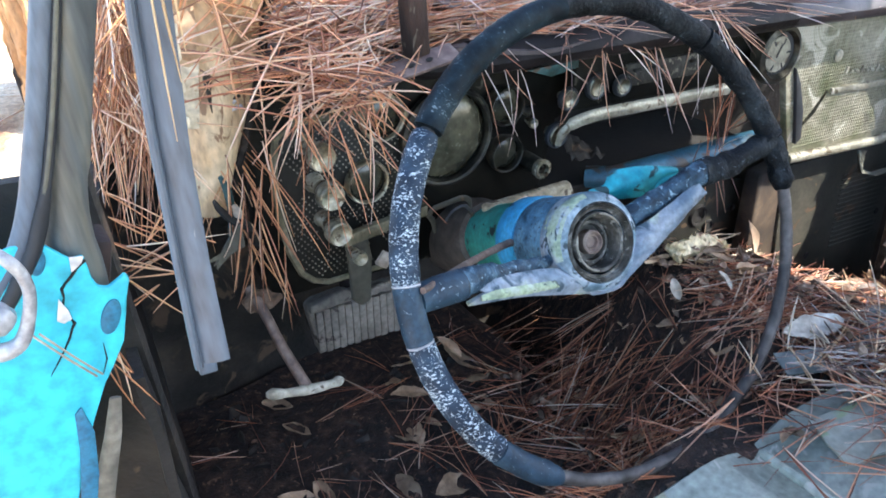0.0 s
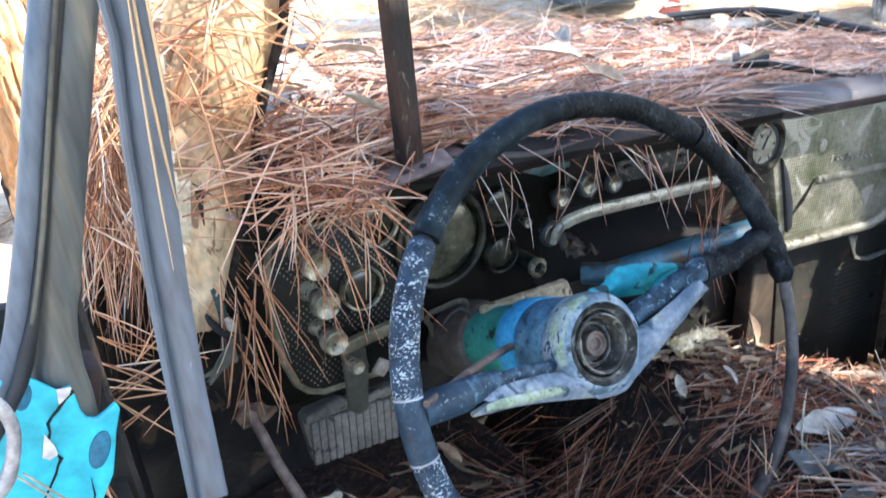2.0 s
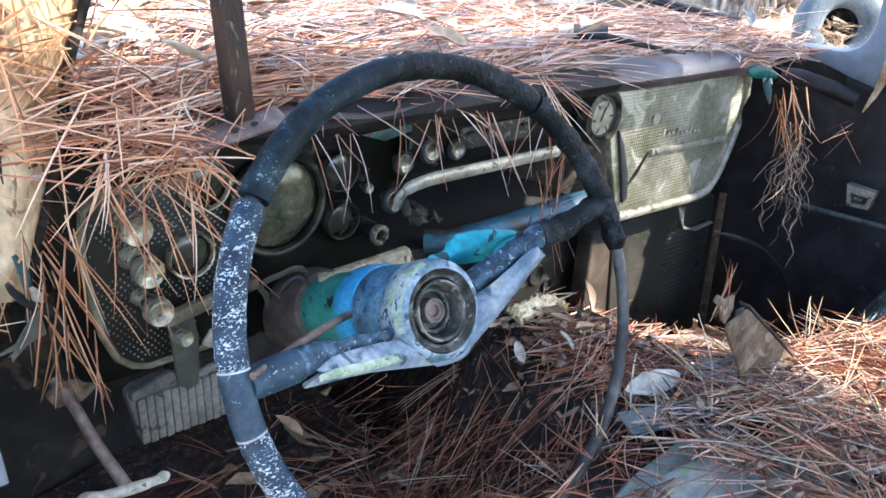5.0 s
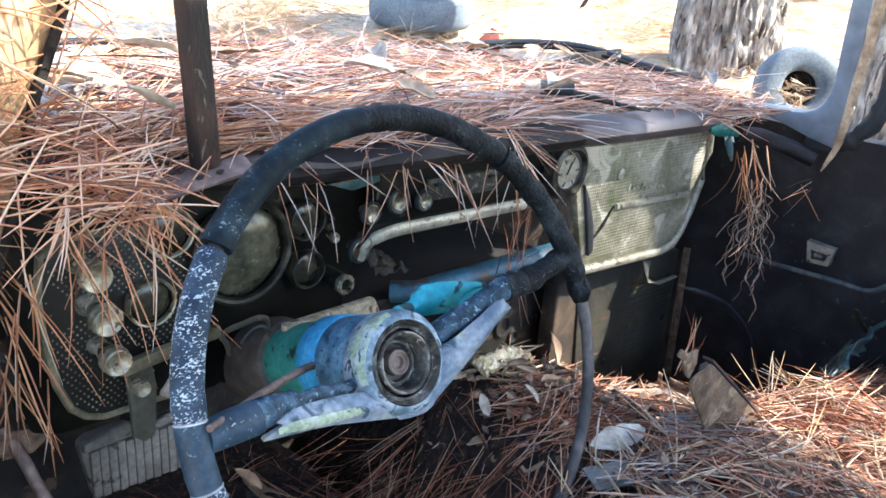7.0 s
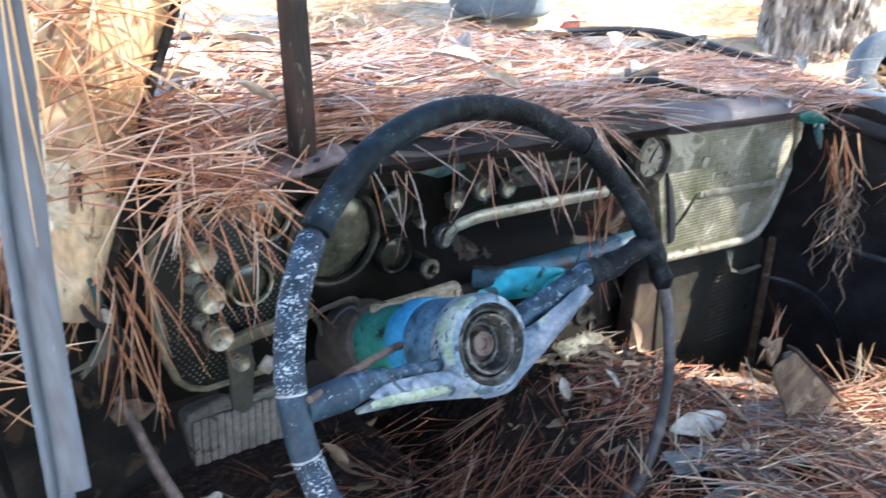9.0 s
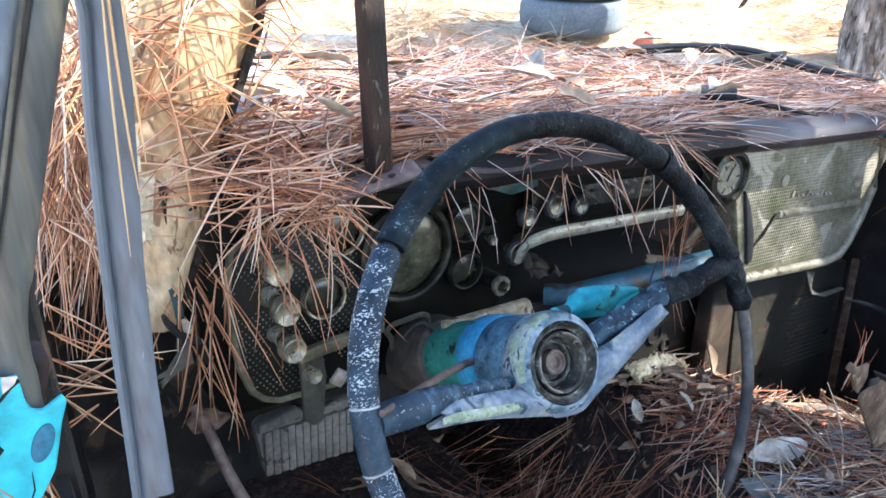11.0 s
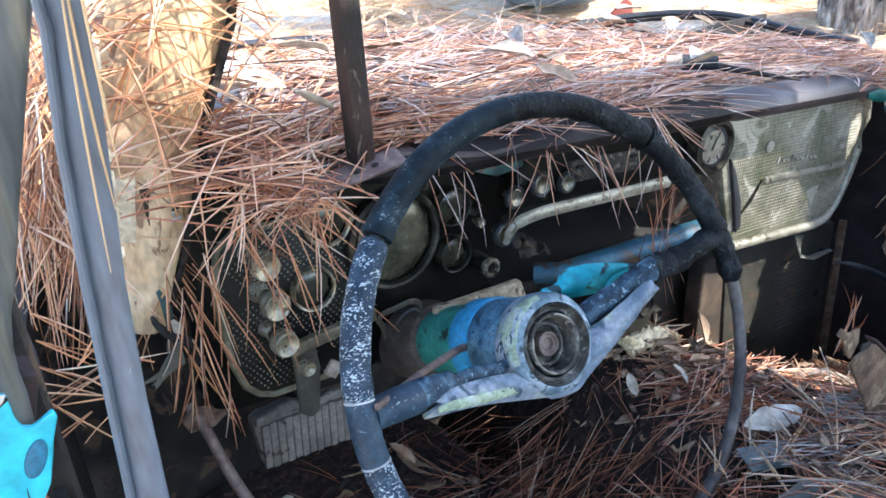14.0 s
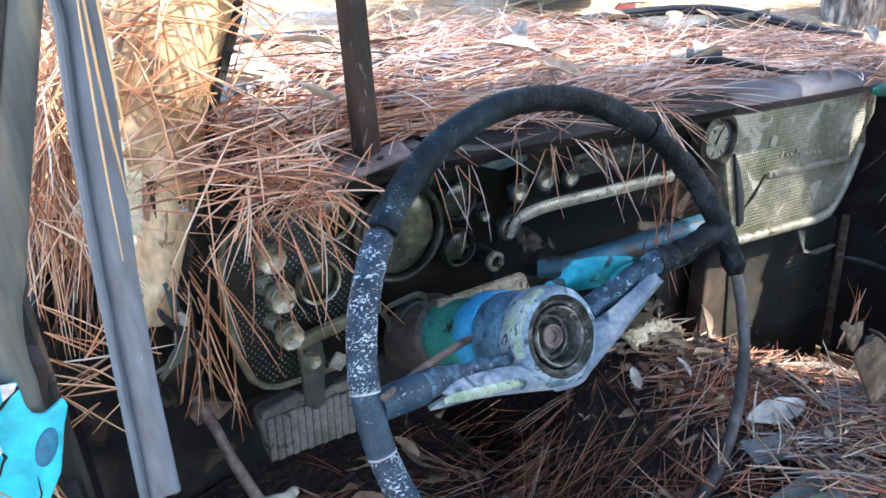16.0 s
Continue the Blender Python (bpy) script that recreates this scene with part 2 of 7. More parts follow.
M_goldbead = mat("gold_olive_bead", [(0.09, 0.080, 0.048), (0.19, 0.172, 0.108), (0.30, 0.278, 0.185)], 0.55, 0.2, scale=30, fine=200, bump=0.3, dist=0.0008)
M_tanbracket = mat("tan_bracket", [(0.18, 0.145, 0.085), (0.37, 0.31, 0.205), (0.54, 0.475, 0.35)], 0.6, scale=60, fine=240, bump=0.6, dist=0.0012, speck=((0.08, 0.055, 0.035), 60, 0.58))
M_sliderplate = mat("corroded_plate", [(0.006, 0.006, 0.005), (0.018, 0.017, 0.013), (0.05, 0.047, 0.036)], 0.7, scale=70, fine=260, bump=1.0, dist=0.003, speck=((0.13, 0.12, 0.09), 120, 0.62, 30))
M_stain = mat("stained_brown", [(0.014, 0.010, 0.007), (0.040, 0.026, 0.015), (0.085, 0.058, 0.035)], 0.8, scale=16, fine=150, bump=0.5)
M_collar = mat("collar_grime", [(0.034, 0.030, 0.026), (0.075, 0.064, 0.054), (0.14, 0.12, 0.098)], 0.75, scale=30, fine=200, bump=0.5)
M_rubberdull = mat("perished_rubber", [(0.008, 0.007, 0.006), (0.022, 0.019, 0.017), (0.05, 0.042, 0.036)], 0.9, spec=0.2, scale=60, fine=260, bump=0.6)
# Dark pad copy with shade in its colour; the rubber duct shares it.
M_padshade_duct = mat("pad_shade_duct", [(0.005, 0.0045, 0.005), (0.012, 0.010, 0.011), (0.030, 0.026, 0.028)], 0.6, spec=0.2, scale=12, fine=180, bump=0.6, dist=0.002)
M_lip = mat("mauve_rust", [(0.055, 0.036, 0.034), (0.12, 0.085, 0.08), (0.22, 0.17, 0.16)], 0.7, scale=30, fine=180, bump=0.5, dist=0.001)
M_whitepaint = mat("white_old_paint", [(0.50, 0.47, 0.44), (0.66, 0.64, 0.62), (0.78, 0.77, 0.76)], 0.5, scale=14, fine=150, bump=0.15)
M_bracket = mat("rust_bracket", [(0.060, 0.036, 0.021), (0.13, 0.082, 0.048), (0.21, 0.145, 0.09)], 0.85, scale=60, fine=260, bump=0.9, dist=0.002, speck=((0.27, 0.20, 0.13), 26, 0.61))
M_flap = mat("vinyl_flap", [(0.07, 0.085, 0.082), (0.15, 0.17, 0.16), (0.27, 0.285, 0.26)], 0.6, scale=18, fine=150, bump=0.4, speck=((0.50, 0.48, 0.42), 30, 0.64))
M_rustlight = mat("rust_plate", [(0.10, 0.062, 0.035), (0.20, 0.135, 0.082), (0.30, 0.22, 0.14)], 0.85, scale=40, fine=200, bump=0.7, dist=0.002)
M_strip = mat("grey_rubber", [(0.060, 0.082, 0.112), (0.085, 0.110, 0.145), (0.115, 0.142, 0.175)], 0.5, scale=8, fine=200, bump=0.15, dist=0.0006, stretch=(1, 1, 0.2), speck=((0.30, 0.33, 0.35), 120, 0.72))
M_jpost = mat("pillar_blue_grey", [(0.10, 0.125, 0.155), (0.135, 0.165, 0.20), (0.18, 0.21, 0.245)], 0.45, 0.1, scale=4, fine=30, bump=0.05, dist=0.001)
M_tanpeel = mat("tan_peel", [(0.24, 0.15, 0.085), (0.38, 0.25, 0.15), (0.54, 0.40, 0.26)], 0.7, scale=30, fine=160, bump=0.5, dist=0.002)
M_pillar = mat("pillar_grey", [(0.13, 0.14, 0.13), (0.21, 0.22, 0.20), (0.28, 0.29, 0.24)], 0.5, 0.2, scale=7, fine=120, bump=0.2, speck=((0.20, 0.26, 0.14), 12, 0.62))
M_seal = mat("black_rubber", [(0.012, 0.014, 0.017), (0.03, 0.034, 0.04)], 0.6, scale=20, bump=0.3)
M_cream = mat("cream_peeling", [(0.27, 0.155, 0.075), (0.54, 0.375, 0.205), (0.74, 0.61, 0.40)], 0.65, scale=16, fine=160, bump=0.7, dist=0.002, stretch=(1, 1, 0.5), speck=((0.22, 0.13, 0.07), 60, 0.59, 18))
M_creampale = mat("pale_cream", [(0.50, 0.42, 0.28), (0.70, 0.62, 0.45), (0.80, 0.74, 0.58)], 0.6, scale=40, fine=160, bump=0.4, speck=((0.25, 0.15, 0.08), 70, 0.62))
M_pedal = mat("pedal_rubber", [(0.105, 0.094, 0.078), (0.175, 0.158, 0.132), (0.25, 0.228, 0.19)], 0.85, scale=20, fine=160, bump=0.4, dist=0.001, speck=((0.05, 0.042, 0.034), 40, 0.62))
M_bare = mat("old_steel", [(0.12, 0.11, 0.09), (0.24, 0.22, 0.18), (0.36, 0.33, 0.27)], 0.6, 0.4, scale=25, bump=0.4)
# Base lowered towards black so footwell shade reads deep; rust specks on top.
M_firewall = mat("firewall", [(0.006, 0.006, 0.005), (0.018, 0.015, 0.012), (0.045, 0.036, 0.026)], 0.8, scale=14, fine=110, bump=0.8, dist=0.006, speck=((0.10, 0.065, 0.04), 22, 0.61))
M_olive = mat("heater_olive", [(0.05, 0.05, 0.038), (0.095, 0.093, 0.07), (0.14, 0.135, 0.10)], 0.7, scale=8, bump=0.3)
M_door = mat("door_trim_dark", [(0.010, 0.010, 0.0115), (0.021, 0.021, 0.024), (0.040, 0.040, 0.043)], 0.55, scale=16, fine=160, bump=0.4, speck=((0.10, 0.095, 0.09), 45, 0.68))
M_seat = mat("seat_vinyl", [(0.14, 0.17, 0.145), (0.24, 0.27, 0.23), (0.34, 0.36, 0.31)], 0.65, scale=10, fine=130, bump=0.35, speck=((0.42, 0.41, 0.36), 25, 0.64))
M_leaf = mat("dry_leaf", [(0.20, 0.125, 0.07), (0.34, 0.23, 0.14), (0.50, 0.37, 0.25)], 0.7, scale=30, bump=0.3, objvar=0.45)
M_leafpale = mat("pale_leaf", [(0.28, 0.23, 0.18), (0.44, 0.39, 0.32), (0.60, 0.55, 0.47)], 0.65, scale=30, bump=0.4, objvar=0.15)
M_leafgrey = mat("grey_leaf", [(0.13, 0.105, 0.105), (0.25, 0.21, 0.21), (0.40, 0.35, 0.345)], 0.7, scale=40, fine=160, bump=0.4, objvar=0.35, speck=((0.06, 0.045, 0.045), 70, 0.60))
M_crumb = mat("leaf_crumb", [(0.045, 0.027, 0.018), (0.14, 0.085, 0.055), (0.32, 0.235, 0.165)], 0.8, scale=70, fine=200, bump=0.3, island=0.65)
# Near-black copy of the crumb colour, with the footwell's shade in it.
M_crumbshade = mat("shade_crumb", [(0.004, 0.0035, 0.003), (0.014, 0.011, 0.009), (0.045, 0.034, 0.026)], 0.7, scale=60, fine=200, bump=0.6, island=0.6)
M_rust2 = mat("rust_socket", [(0.07, 0.045, 0.03), (0.16, 0.10, 0.065), (0.24, 0.17, 0.12)], 0.8, scale=80, fine=300, bump=0.7, dist=0.002)
M_heater = mat("heater_dark_olive", [(0.020, 0.020, 0.015), (0.038, 0.037, 0.028), (0.066, 0.061, 0.046)], 0.65, scale=9, fine=120, bump=0.3, spec=0.3, speck=((0.09, 0.058, 0.034), 24, 0.62))
M_bark = mat("pine_bark", [(0.07, 0.058, 0.048), (0.27, 0.235, 0.20), (0.58, 0.53, 0.46)], 0.9, scale=22, fine=90, bump=1.0, dist=0.03, stretch=(1, 1, 0.3), speck=((0.045, 0.036, 0.03), 26, 0.60))
M_barkorange = mat("orange_bark", [(0.30, 0.14, 0.06), (0.66, 0.37, 0.16), (0.86, 0.64, 0.38)], 0.85, scale=5, fine=60, bump=0.8, dist=0.02, stretch=(1, 1, 0.4), speck=((0.018, 0.013, 0.010), 4.5, 0.57))
M_tyre = mat("old_tyre", [(0.075, 0.095, 0.115), (0.125, 0.152, 0.175), (0.17, 0.20, 0.215)], 0.8, scale=5, fine=80, bump=0.15)
M_glass = mat("gauge_glass", [(0.012, 0.012, 0.008), (0.036, 0.035, 0.023), (0.085, 0.082, 0.055)], 0.2, 0.0, scale=25, fine=150, bump=0.08)
M_dial = mat("dial_pale", [(0.24, 0.22, 0.155), (0.40, 0.375, 0.29), (0.53, 0.50, 0.41)], 0.6, scale=60, bump=0.3, speck=((0.12, 0.10, 0.07), 60, 0.62))
M_body = mat("body_panel", [(0.0, 0.22, 0.28), (0.01, 0.30, 0.37)], 0.5, scale=5, bump=0.1, speck=((0.12, 0.06, 0.035), 6, 0.6))
M_tealtrim = mat("teal_plastic", [(0.0, 0.05, 0.043), (0.004, 0.105, 0.09), (0.02, 0.17, 0.145)], 0.5, scale=50, fine=200, bump=0.25, speck=((0.012, 0.03, 0.028), 50, 0.58))
M_tealdark = mat("teal_grimy", [(0.008, 0.03, 0.03), (0.02, 0.075, 0.078), (0.07, 0.14, 0.15)], 0.55, scale=40, fine=200, bump=0.5, speck=((0.09, 0.06, 0.04), 40, 0.57))
M_foam = mat("yellow_foam", [(0.40, 0.30, 0.14), (0.66, 0.54, 0.32), (0.80, 0.68, 0.45)], 0.95, scale=60, fine=200, bump=1.0, dist=0.006)


# ---- mesh helpers ----
def mesh_ob(name, bm, material, smooth=False):
    me = bpy.data.meshes.new(name)
    bmesh.ops.recalc_face_normals(bm, faces=bm.faces[:])
    bm.to_mesh(me)
    bm.free()
    if smooth:
        me.shade_smooth()
        me.set_sharp_from_angle(angle=radians(40))
    me.materials.append(material)
    return new(name, me)


def part(name, bm, material, parent, label="", smooth=True):
    ob = mesh_ob(name, bm, material, smooth)
    if parent is not None:
        ob.parent = parent
    return tagged(ob, label)


def thing(name, label, category, group="", kind=""):
    return tagged(new(name), label, category, group, kind)


def box(sx, sy, sz, m=None, bev=0.0, seg=2):
    bm = bmesh.new()
    bmesh.ops.create_cube(bm, size=1)
    bmesh.ops.transform(bm, matrix=Matrix.Diagonal((sx, sy, sz, 1)), verts=bm.verts)
    if bev:
        bmesh.ops.bevel(bm, geom=bm.edges[:], offset=bev, segments=seg, affect="EDGES", profile=0.5)
    if m is not None:
        bmesh.ops.transform(bm, matrix=m, verts=bm.verts)
    return bm


def lathe(profile, seg=32, m=None, cap=True):
    """profile: (radius, height) along z."""
    bm = bmesh.new()
    rings = []
    for r, z in profile:
        rings.append([bm.verts.new((r * math.cos(2 * math.pi * i / seg), r * math.sin(2 * math.pi * i / seg), z)) for i in range(seg)])
    for a, b in zip(rings, rings[1:]):
        for i in range(seg):
            bm.faces.new((a[i], a[(i + 1) % seg], b[(i + 1) % seg], b[i]))
    if cap:
        bm.faces.new(rings[0][::-1])
        bm.faces.new(rings[-1])
    if m is not None:
        bmesh.ops.transform(bm, matrix=m, verts=bm.verts)
    return bm


def tube(pts, radius, seg=10, closed=False, flat=1.0, up=(0, 0, 1), wob=0.0):
    """A swept tube through pts. radius: a number or one for each point. flat: thickness against width."""
    bm = bmesh.new()
    pts = [Vector(p) for p in pts]
    n = len(pts)
    rad = list(radius) if isinstance(radius, (list, tuple)) else [radius] * n
    rings = []
    for i, p in enumerate(pts):
        a = pts[(i - 1) % n] if closed or i > 0 else p
        b = pts[(i + 1) % n] if closed or i < n - 1 else p
        d = (b - a).normalized()
        s = d.cross(Vector(up))
        if s.length < 1e-4:
            s = d.cross(Vector((1, 0, 0)))
        s.normalize()
        w = s.cross(d)
        k = rad[i] * (1 + wob * (rnd.random() - 0.5))
        rings.append([bm.verts.new(p + s * (k * math.cos(2 * math.pi * j / seg)) + w * (k * flat * math.sin(2 * math.pi * j / seg))) for j in range(seg)])
    for i in range(n if closed else n - 1):
        a, b = rings[i], rings[(i + 1) % n]
        for j in range(seg):
            bm.faces.new((a[j], a[(j + 1) % seg], b[(j + 1) % seg], b[j]))
    if not closed:
        bm.faces.new(rings[0][::-1])
        bm.faces.new(rings[-1])
    return bm


def spath(pts, n=6):
    """A smooth run of points (Catmull-Rom) through pts, n steps a span; a point may be a number."""
    P = [Vector(p) if isinstance(p, (tuple, list, Vector)) else Vector((p, 0, 0)) for p in pts]
    P = [P[0] * 2 - P[1], *P, P[-1] * 2 - P[-2]]
    out = []
    for i in range(1, len(P) - 2):
        for k in range(n):
            t = k / n
            a, b, c, d = P[i - 1:i + 3]
            out.append(0.5 * ((2 * b) + (c - a) * t + (2 * a - 5 * b + 4 * c - d) * t * t + (3 * b - a - 3 * c + d) * t ** 3))
    out.append(P[-2])
    return out if isinstance(pts[0], (tuple, list, Vector)) else [max(0.0005, v.x) for v in out]


def stube(pts, radius, seg=12, n=6, **kw):
    r = spath(radius, n) if isinstance(radius, (list, tuple)) else radius
    return tube(spath(pts, n), r, seg, **kw)


def prism(outline, depth, m=None, bev=0.0):
    """A plate with the outline (x, z), from y = 0 to y = depth."""
    bm = bmesh.new()
    f = bm.faces.new([bm.verts.new((x, 0, z)) for x, z in outline])
    r = bmesh.ops.extrude_face_region(bm, geom=[f])
    bmesh.ops.translate(bm, vec=(0, depth, 0), verts=[v for v in r["geom"] if isinstance(v, bmesh.types.BMVert)])
    if bev:
        bmesh.ops.bevel(bm, geom=bm.edges[:], offset=bev, segments=2, affect="EDGES", profile=0.5)
    bmesh.ops.triangulate(bm, faces=[f for f in bm.faces if len(f.verts) > 4])
    if m is not None:
        bmesh.ops.transform(bm, matrix=m, verts=bm.verts)
    return bm


def frame_plate(outer, inner, depth, m=None):
    """A plate between two outlines with the same number of points."""
    bm = bmesh.new()
    n = len(outer)
    V = [[bm.verts.new((x, y, z)) for x, z in o] for o in (outer, inner) for y in (0, depth)]
    of, ob_, jf, jb = V
    for i in range(n):
        j = (i + 1) % n
        bm.faces.new((of[i], of[j], jf[j], jf[i]))
        bm.faces.new((ob_[j], ob_[i], jb[i], jb[j]))
        bm.faces.new((of[j], of[i], ob_[i], ob_[j]))
        bm.faces.new((jf[i], jf[j], jb[j], jb[i]))
    if m is not None:
        bmesh.ops.transform(bm, matrix=m, verts=bm.verts)
    return bm


def sheet(fn, nu, nv, thick=0.0):
    """A grid of fn(u, v) for u, v in 0..1."""
    bm = bmesh.new()
    g = [[bm.verts.new(fn(i / nu, j / nv)) for j in range(nv + 1)] for i in range(nu + 1)]
    for i in range(nu):
        for j in range(nv):
            bm.faces.new((g[i][j], g[i + 1][j], g[i + 1][j + 1], g[i][j + 1]))
    if thick:
        bmesh.ops.recalc_face_normals(bm, faces=bm.faces[:])
        bmesh.ops.solidify(bm, geom=bm.faces[:], thickness=thick)
    return bm


def smoothstep(a, b, x):
    t = max(0.0, min(1.0, (x - a) / (b - a)))
    return t * t * (3 - 2 * t)


def wob(x, y, z, s, a):
    return a * noise.noise(Vector((x, y, z)) * s)


def rough(bm, amp, scale, stretch=(1, 1, 1)):
    """Pushes the skin in and out unevenly."""
    bm.normal_update()
    st = Vector(stretch)
    for v in bm.verts:
        q = Vector((v.co.x * st.x, v.co.y * st.y, v.co.z * st.z)) * scale
        v.co += v.normal * (amp * (noise.noise(q) + 0.5 * noise.noise(q * 2.3)))
    return bm


def needle_mesh(name, roots, dirs, lengths, bends, widths, material, label, category="pine needles", seg=4):
    """Needles as thin three-sided prisms in one mesh: roots, directions, lengths, bends (a vector each, added by s squared)."""
    n = len(roots)
    s = np.linspace(0, 1, seg + 1)[None, :, None]
    d = dirs / np.linalg.norm(dirs, axis=1, keepdims=True)
    P = roots[:, None] + d[:, None] * (lengths[:, None, None] * s) + bends[:, None] * (s * s)
    ref = rng.normal(size=(n, 3))
    a = np.cross(d, ref)
    a /= np.linalg.norm(a, axis=1, keepdims=True)
    b = np.cross(d, a)
    taper = np.array([0.75, 1.0, 1.0, 0.85, 0.3] if seg == 4 else np.linspace(1, 0.4, seg + 1))[None, :, None]
    V = np.empty((n, seg + 1, 3, 3))
    for k in range(3):
        c, sn = math.cos(2.0944 * k), math.sin(2.0944 * k)
        V[:, :, k] = P + (a * c + b * sn)[:, None] * (widths[:, None, None] * taper)
    base = (np.arange(n) * (seg + 1) * 3)[:, None, None, None]
    i = np.arange(seg)[None, :, None, None] * 3
    k = np.arange(3)[None, None, :, None]
    q = np.concatenate([i + k, i + (k + 1) % 3, i + 3 + (k + 1) % 3, i + 3 + k], axis=3)
    F = (base + q).reshape(-1, 4)
    me = bpy.data.meshes.new(name)
    me.vertices.add(n * (seg + 1) * 3)
    me.vertices.foreach_set("co", V.reshape(-1).astype(np.float32))
    me.loops.add(F.size)
    me.loops.foreach_set("vertex_index", F.reshape(-1).astype(np.int32))
    me.polygons.add(len(F))
    me.polygons.foreach_set("loop_start", np.arange(0, F.size, 4, dtype=np.int32))
    me.update(calc_edges=True)
    me.validate()
    me.shade_smooth()
    me.materials.append(material)
    return tagged(new(name, me), label, category, "", "stuff")


def bundles(x, y, z, heading, pitch, length, per=3, spread=0.09, droop=0.12, curl=0.15, width=0.0008):
    """Bundles of needles that share a root. Returns arrays for needle_mesh."""
    n = len(x)
    k = per
    rep = lambda v: np.repeat(v, k)
    h = rep(heading) + rng.normal(0, spread, n * k)
    p = rep(pitch) + rng.normal(0, spread, n * k)
    d = np.stack([np.sin(h) * np.cos(p), np.cos(h) * np.cos(p), np.sin(p)], 1)
    L = rep(length) * rng.uniform(0.85, 1.08, n * k)
    side = np.stack([np.cos(h), -np.sin(h), 0 * h], 1)
    bend = side * (rng.normal(0, curl, n * k) * L)[:, None]
    bend[:, 2] -= np.abs(rng.normal(droop, droop * 0.5, n * k)) * L
    w = rng.uniform(0.75, 1.2, n * k) * width
    return np.stack([rep(x), rep(y), rep(z)], 1), d, L, bend, w


def cat(*sets):
    return [np.concatenate(a) for a in zip(*sets)]

# ---- the place: ground, car shell ----
TILT = 6.5
DM = Matrix.Translation((0, 0.664, 0.768)) @ pose(0, 0, 0, 0, TILT, 0)


def tilt_z(x):
    return 0.768 - 0.1139 * x


def ground_h(x, y):
    d = math.hypot(x - 0.7, y)
    return 0.02 + 0.20 * smoothstep(2.0, 6.0, d) + wob(x, y, 0, 0.6, 0.10) * smoothstep(2, 5, d) + wob(x, y, 3, 2.3, 0.04) + 0.6 * smoothstep(15, 80, d)


def ground_fn(u, v):
    r = 120 * u ** 2.6
    a = 2 * math.pi * v
    x, y = 0.7 + r * math.cos(a), r * math.sin(a)
    return (x, y, ground_h(x, y))


bm = sheet(ground_fn, 90, 96)
bmesh.ops.remove_doubles(bm, verts=bm.verts, dist=1e-5)
tagged(part("ground", bm, M_ground, None), "sunlit forest floor covered in pale pine needles", "ground", kind="structure")


def floor_h(x, y):
    """The litter on the car's floor: driver's footwell, tunnel, passenger's footwell, seat edge."""
    h = 0.20 + 0.20 * smoothstep(0.49, 0.65, x + 0.25 * (0.55 - y)) - 0.56 * max(0.0, min(0.66, x - 0.74))
    seat = smoothstep(0.44, 0.34, y)
    h = h + (0.405 - 0.34 * max(0.0, x - 0.72) - h) * seat * smoothstep(0.2, 0.4, x)
    h -= 0.066 * smoothstep(0.42, 0.58, y) * smoothstep(0.66, 0.82, x)
    h -= 0.13 * smoothstep(0.60, 0.71, y) * smoothstep(0.5, 0.6, x)
    h += 0.010 * math.exp(-((x - 0.70) / 0.09) ** 2 - ((y - 0.60) / 0.06) ** 2)
    return h + wob(x, y, 0, 7, 0.018) + wob(x, y, 2, 22, 0.006)


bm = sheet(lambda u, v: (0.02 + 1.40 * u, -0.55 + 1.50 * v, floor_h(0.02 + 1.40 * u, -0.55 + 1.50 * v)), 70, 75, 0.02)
tagged(part("car_floor", bm, M_litter, None), "car floor buried under leaf litter, shade in its near-black colour", "floor", kind="structure")


# cowl curve under the wrap-round windscreen
def cowl(k):
    """k from 0 (driver's corner) to 1 (passenger's corner)."""
    a = math.pi * (1 - k)
    c, s = math.cos(a), math.sin(a)
    x = 0.80 + 0.62 * math.copysign(abs(c) ** 0.55, c)
    y = 0.58 + 0.66 * abs(s) ** 0.7
    return x, y


def top_z(x, y):
    return tilt_z(x) + 0.045 - 0.02 * smoothstep(0.8, 1.25, y)


def dash_top_fn(u, v):
    x, y = cowl(0.04 + 0.92 * u)
    x0 = 0.195 + 1.11 * u
    y0 = 0.638 - 0.038 * smoothstep(0.32, 0.42, x0)
    x, y = x0 + (x - x0) * v, y0 + (y - y0) * v
    return (x, y, top_z(x, y) - 0.012 + wob(x, y, 0, 12, 0.006))


tagged(part("cowl_top", sheet(dash_top_fn, 48, 16, 0.004), M_cowl, None), "dash top and cowl shelf buried in pine needles", "cowl", kind="structure")
pts = [(cowl(k / 60)[0], cowl(k / 60)[1], top_z(*cowl(k / 60)) + 0.030 - 0.010 * math.exp(-((k - 33) / 6) ** 2) + 0.016 * smoothstep(36, 46, k) - 0.036 * smoothstep(48, 57, k)) for k in range(8, 58)]
gasket = tagged(part("windscreen_gasket", tube(pts, 0.0065, 8, wob=0.15), M_seal, None), "black rubber windscreen gasket with no glass", "gasket", kind="structure")
part("lip", tube([(x - 0.012, y - 0.016, z - 0.006) for x, y, z in pts[30:]], 0.004, 8, wob=0.2), M_rubberdull, gasket, "perished inner lip of the gasket")

# firewall; unseen roof and sides added to close the car and cut light
tagged(part("firewall", sheet(lambda u, v: (0.04 + 1.38 * u, 0.96 + wob(u * 3, v * 2, 0, 2, 0.03), 0.05 + 0.64 * v), 12, 8, 0.01), M_firewall, None), "rusty firewall behind the pedals, shade in its near-black colour", "firewall", kind="structure")
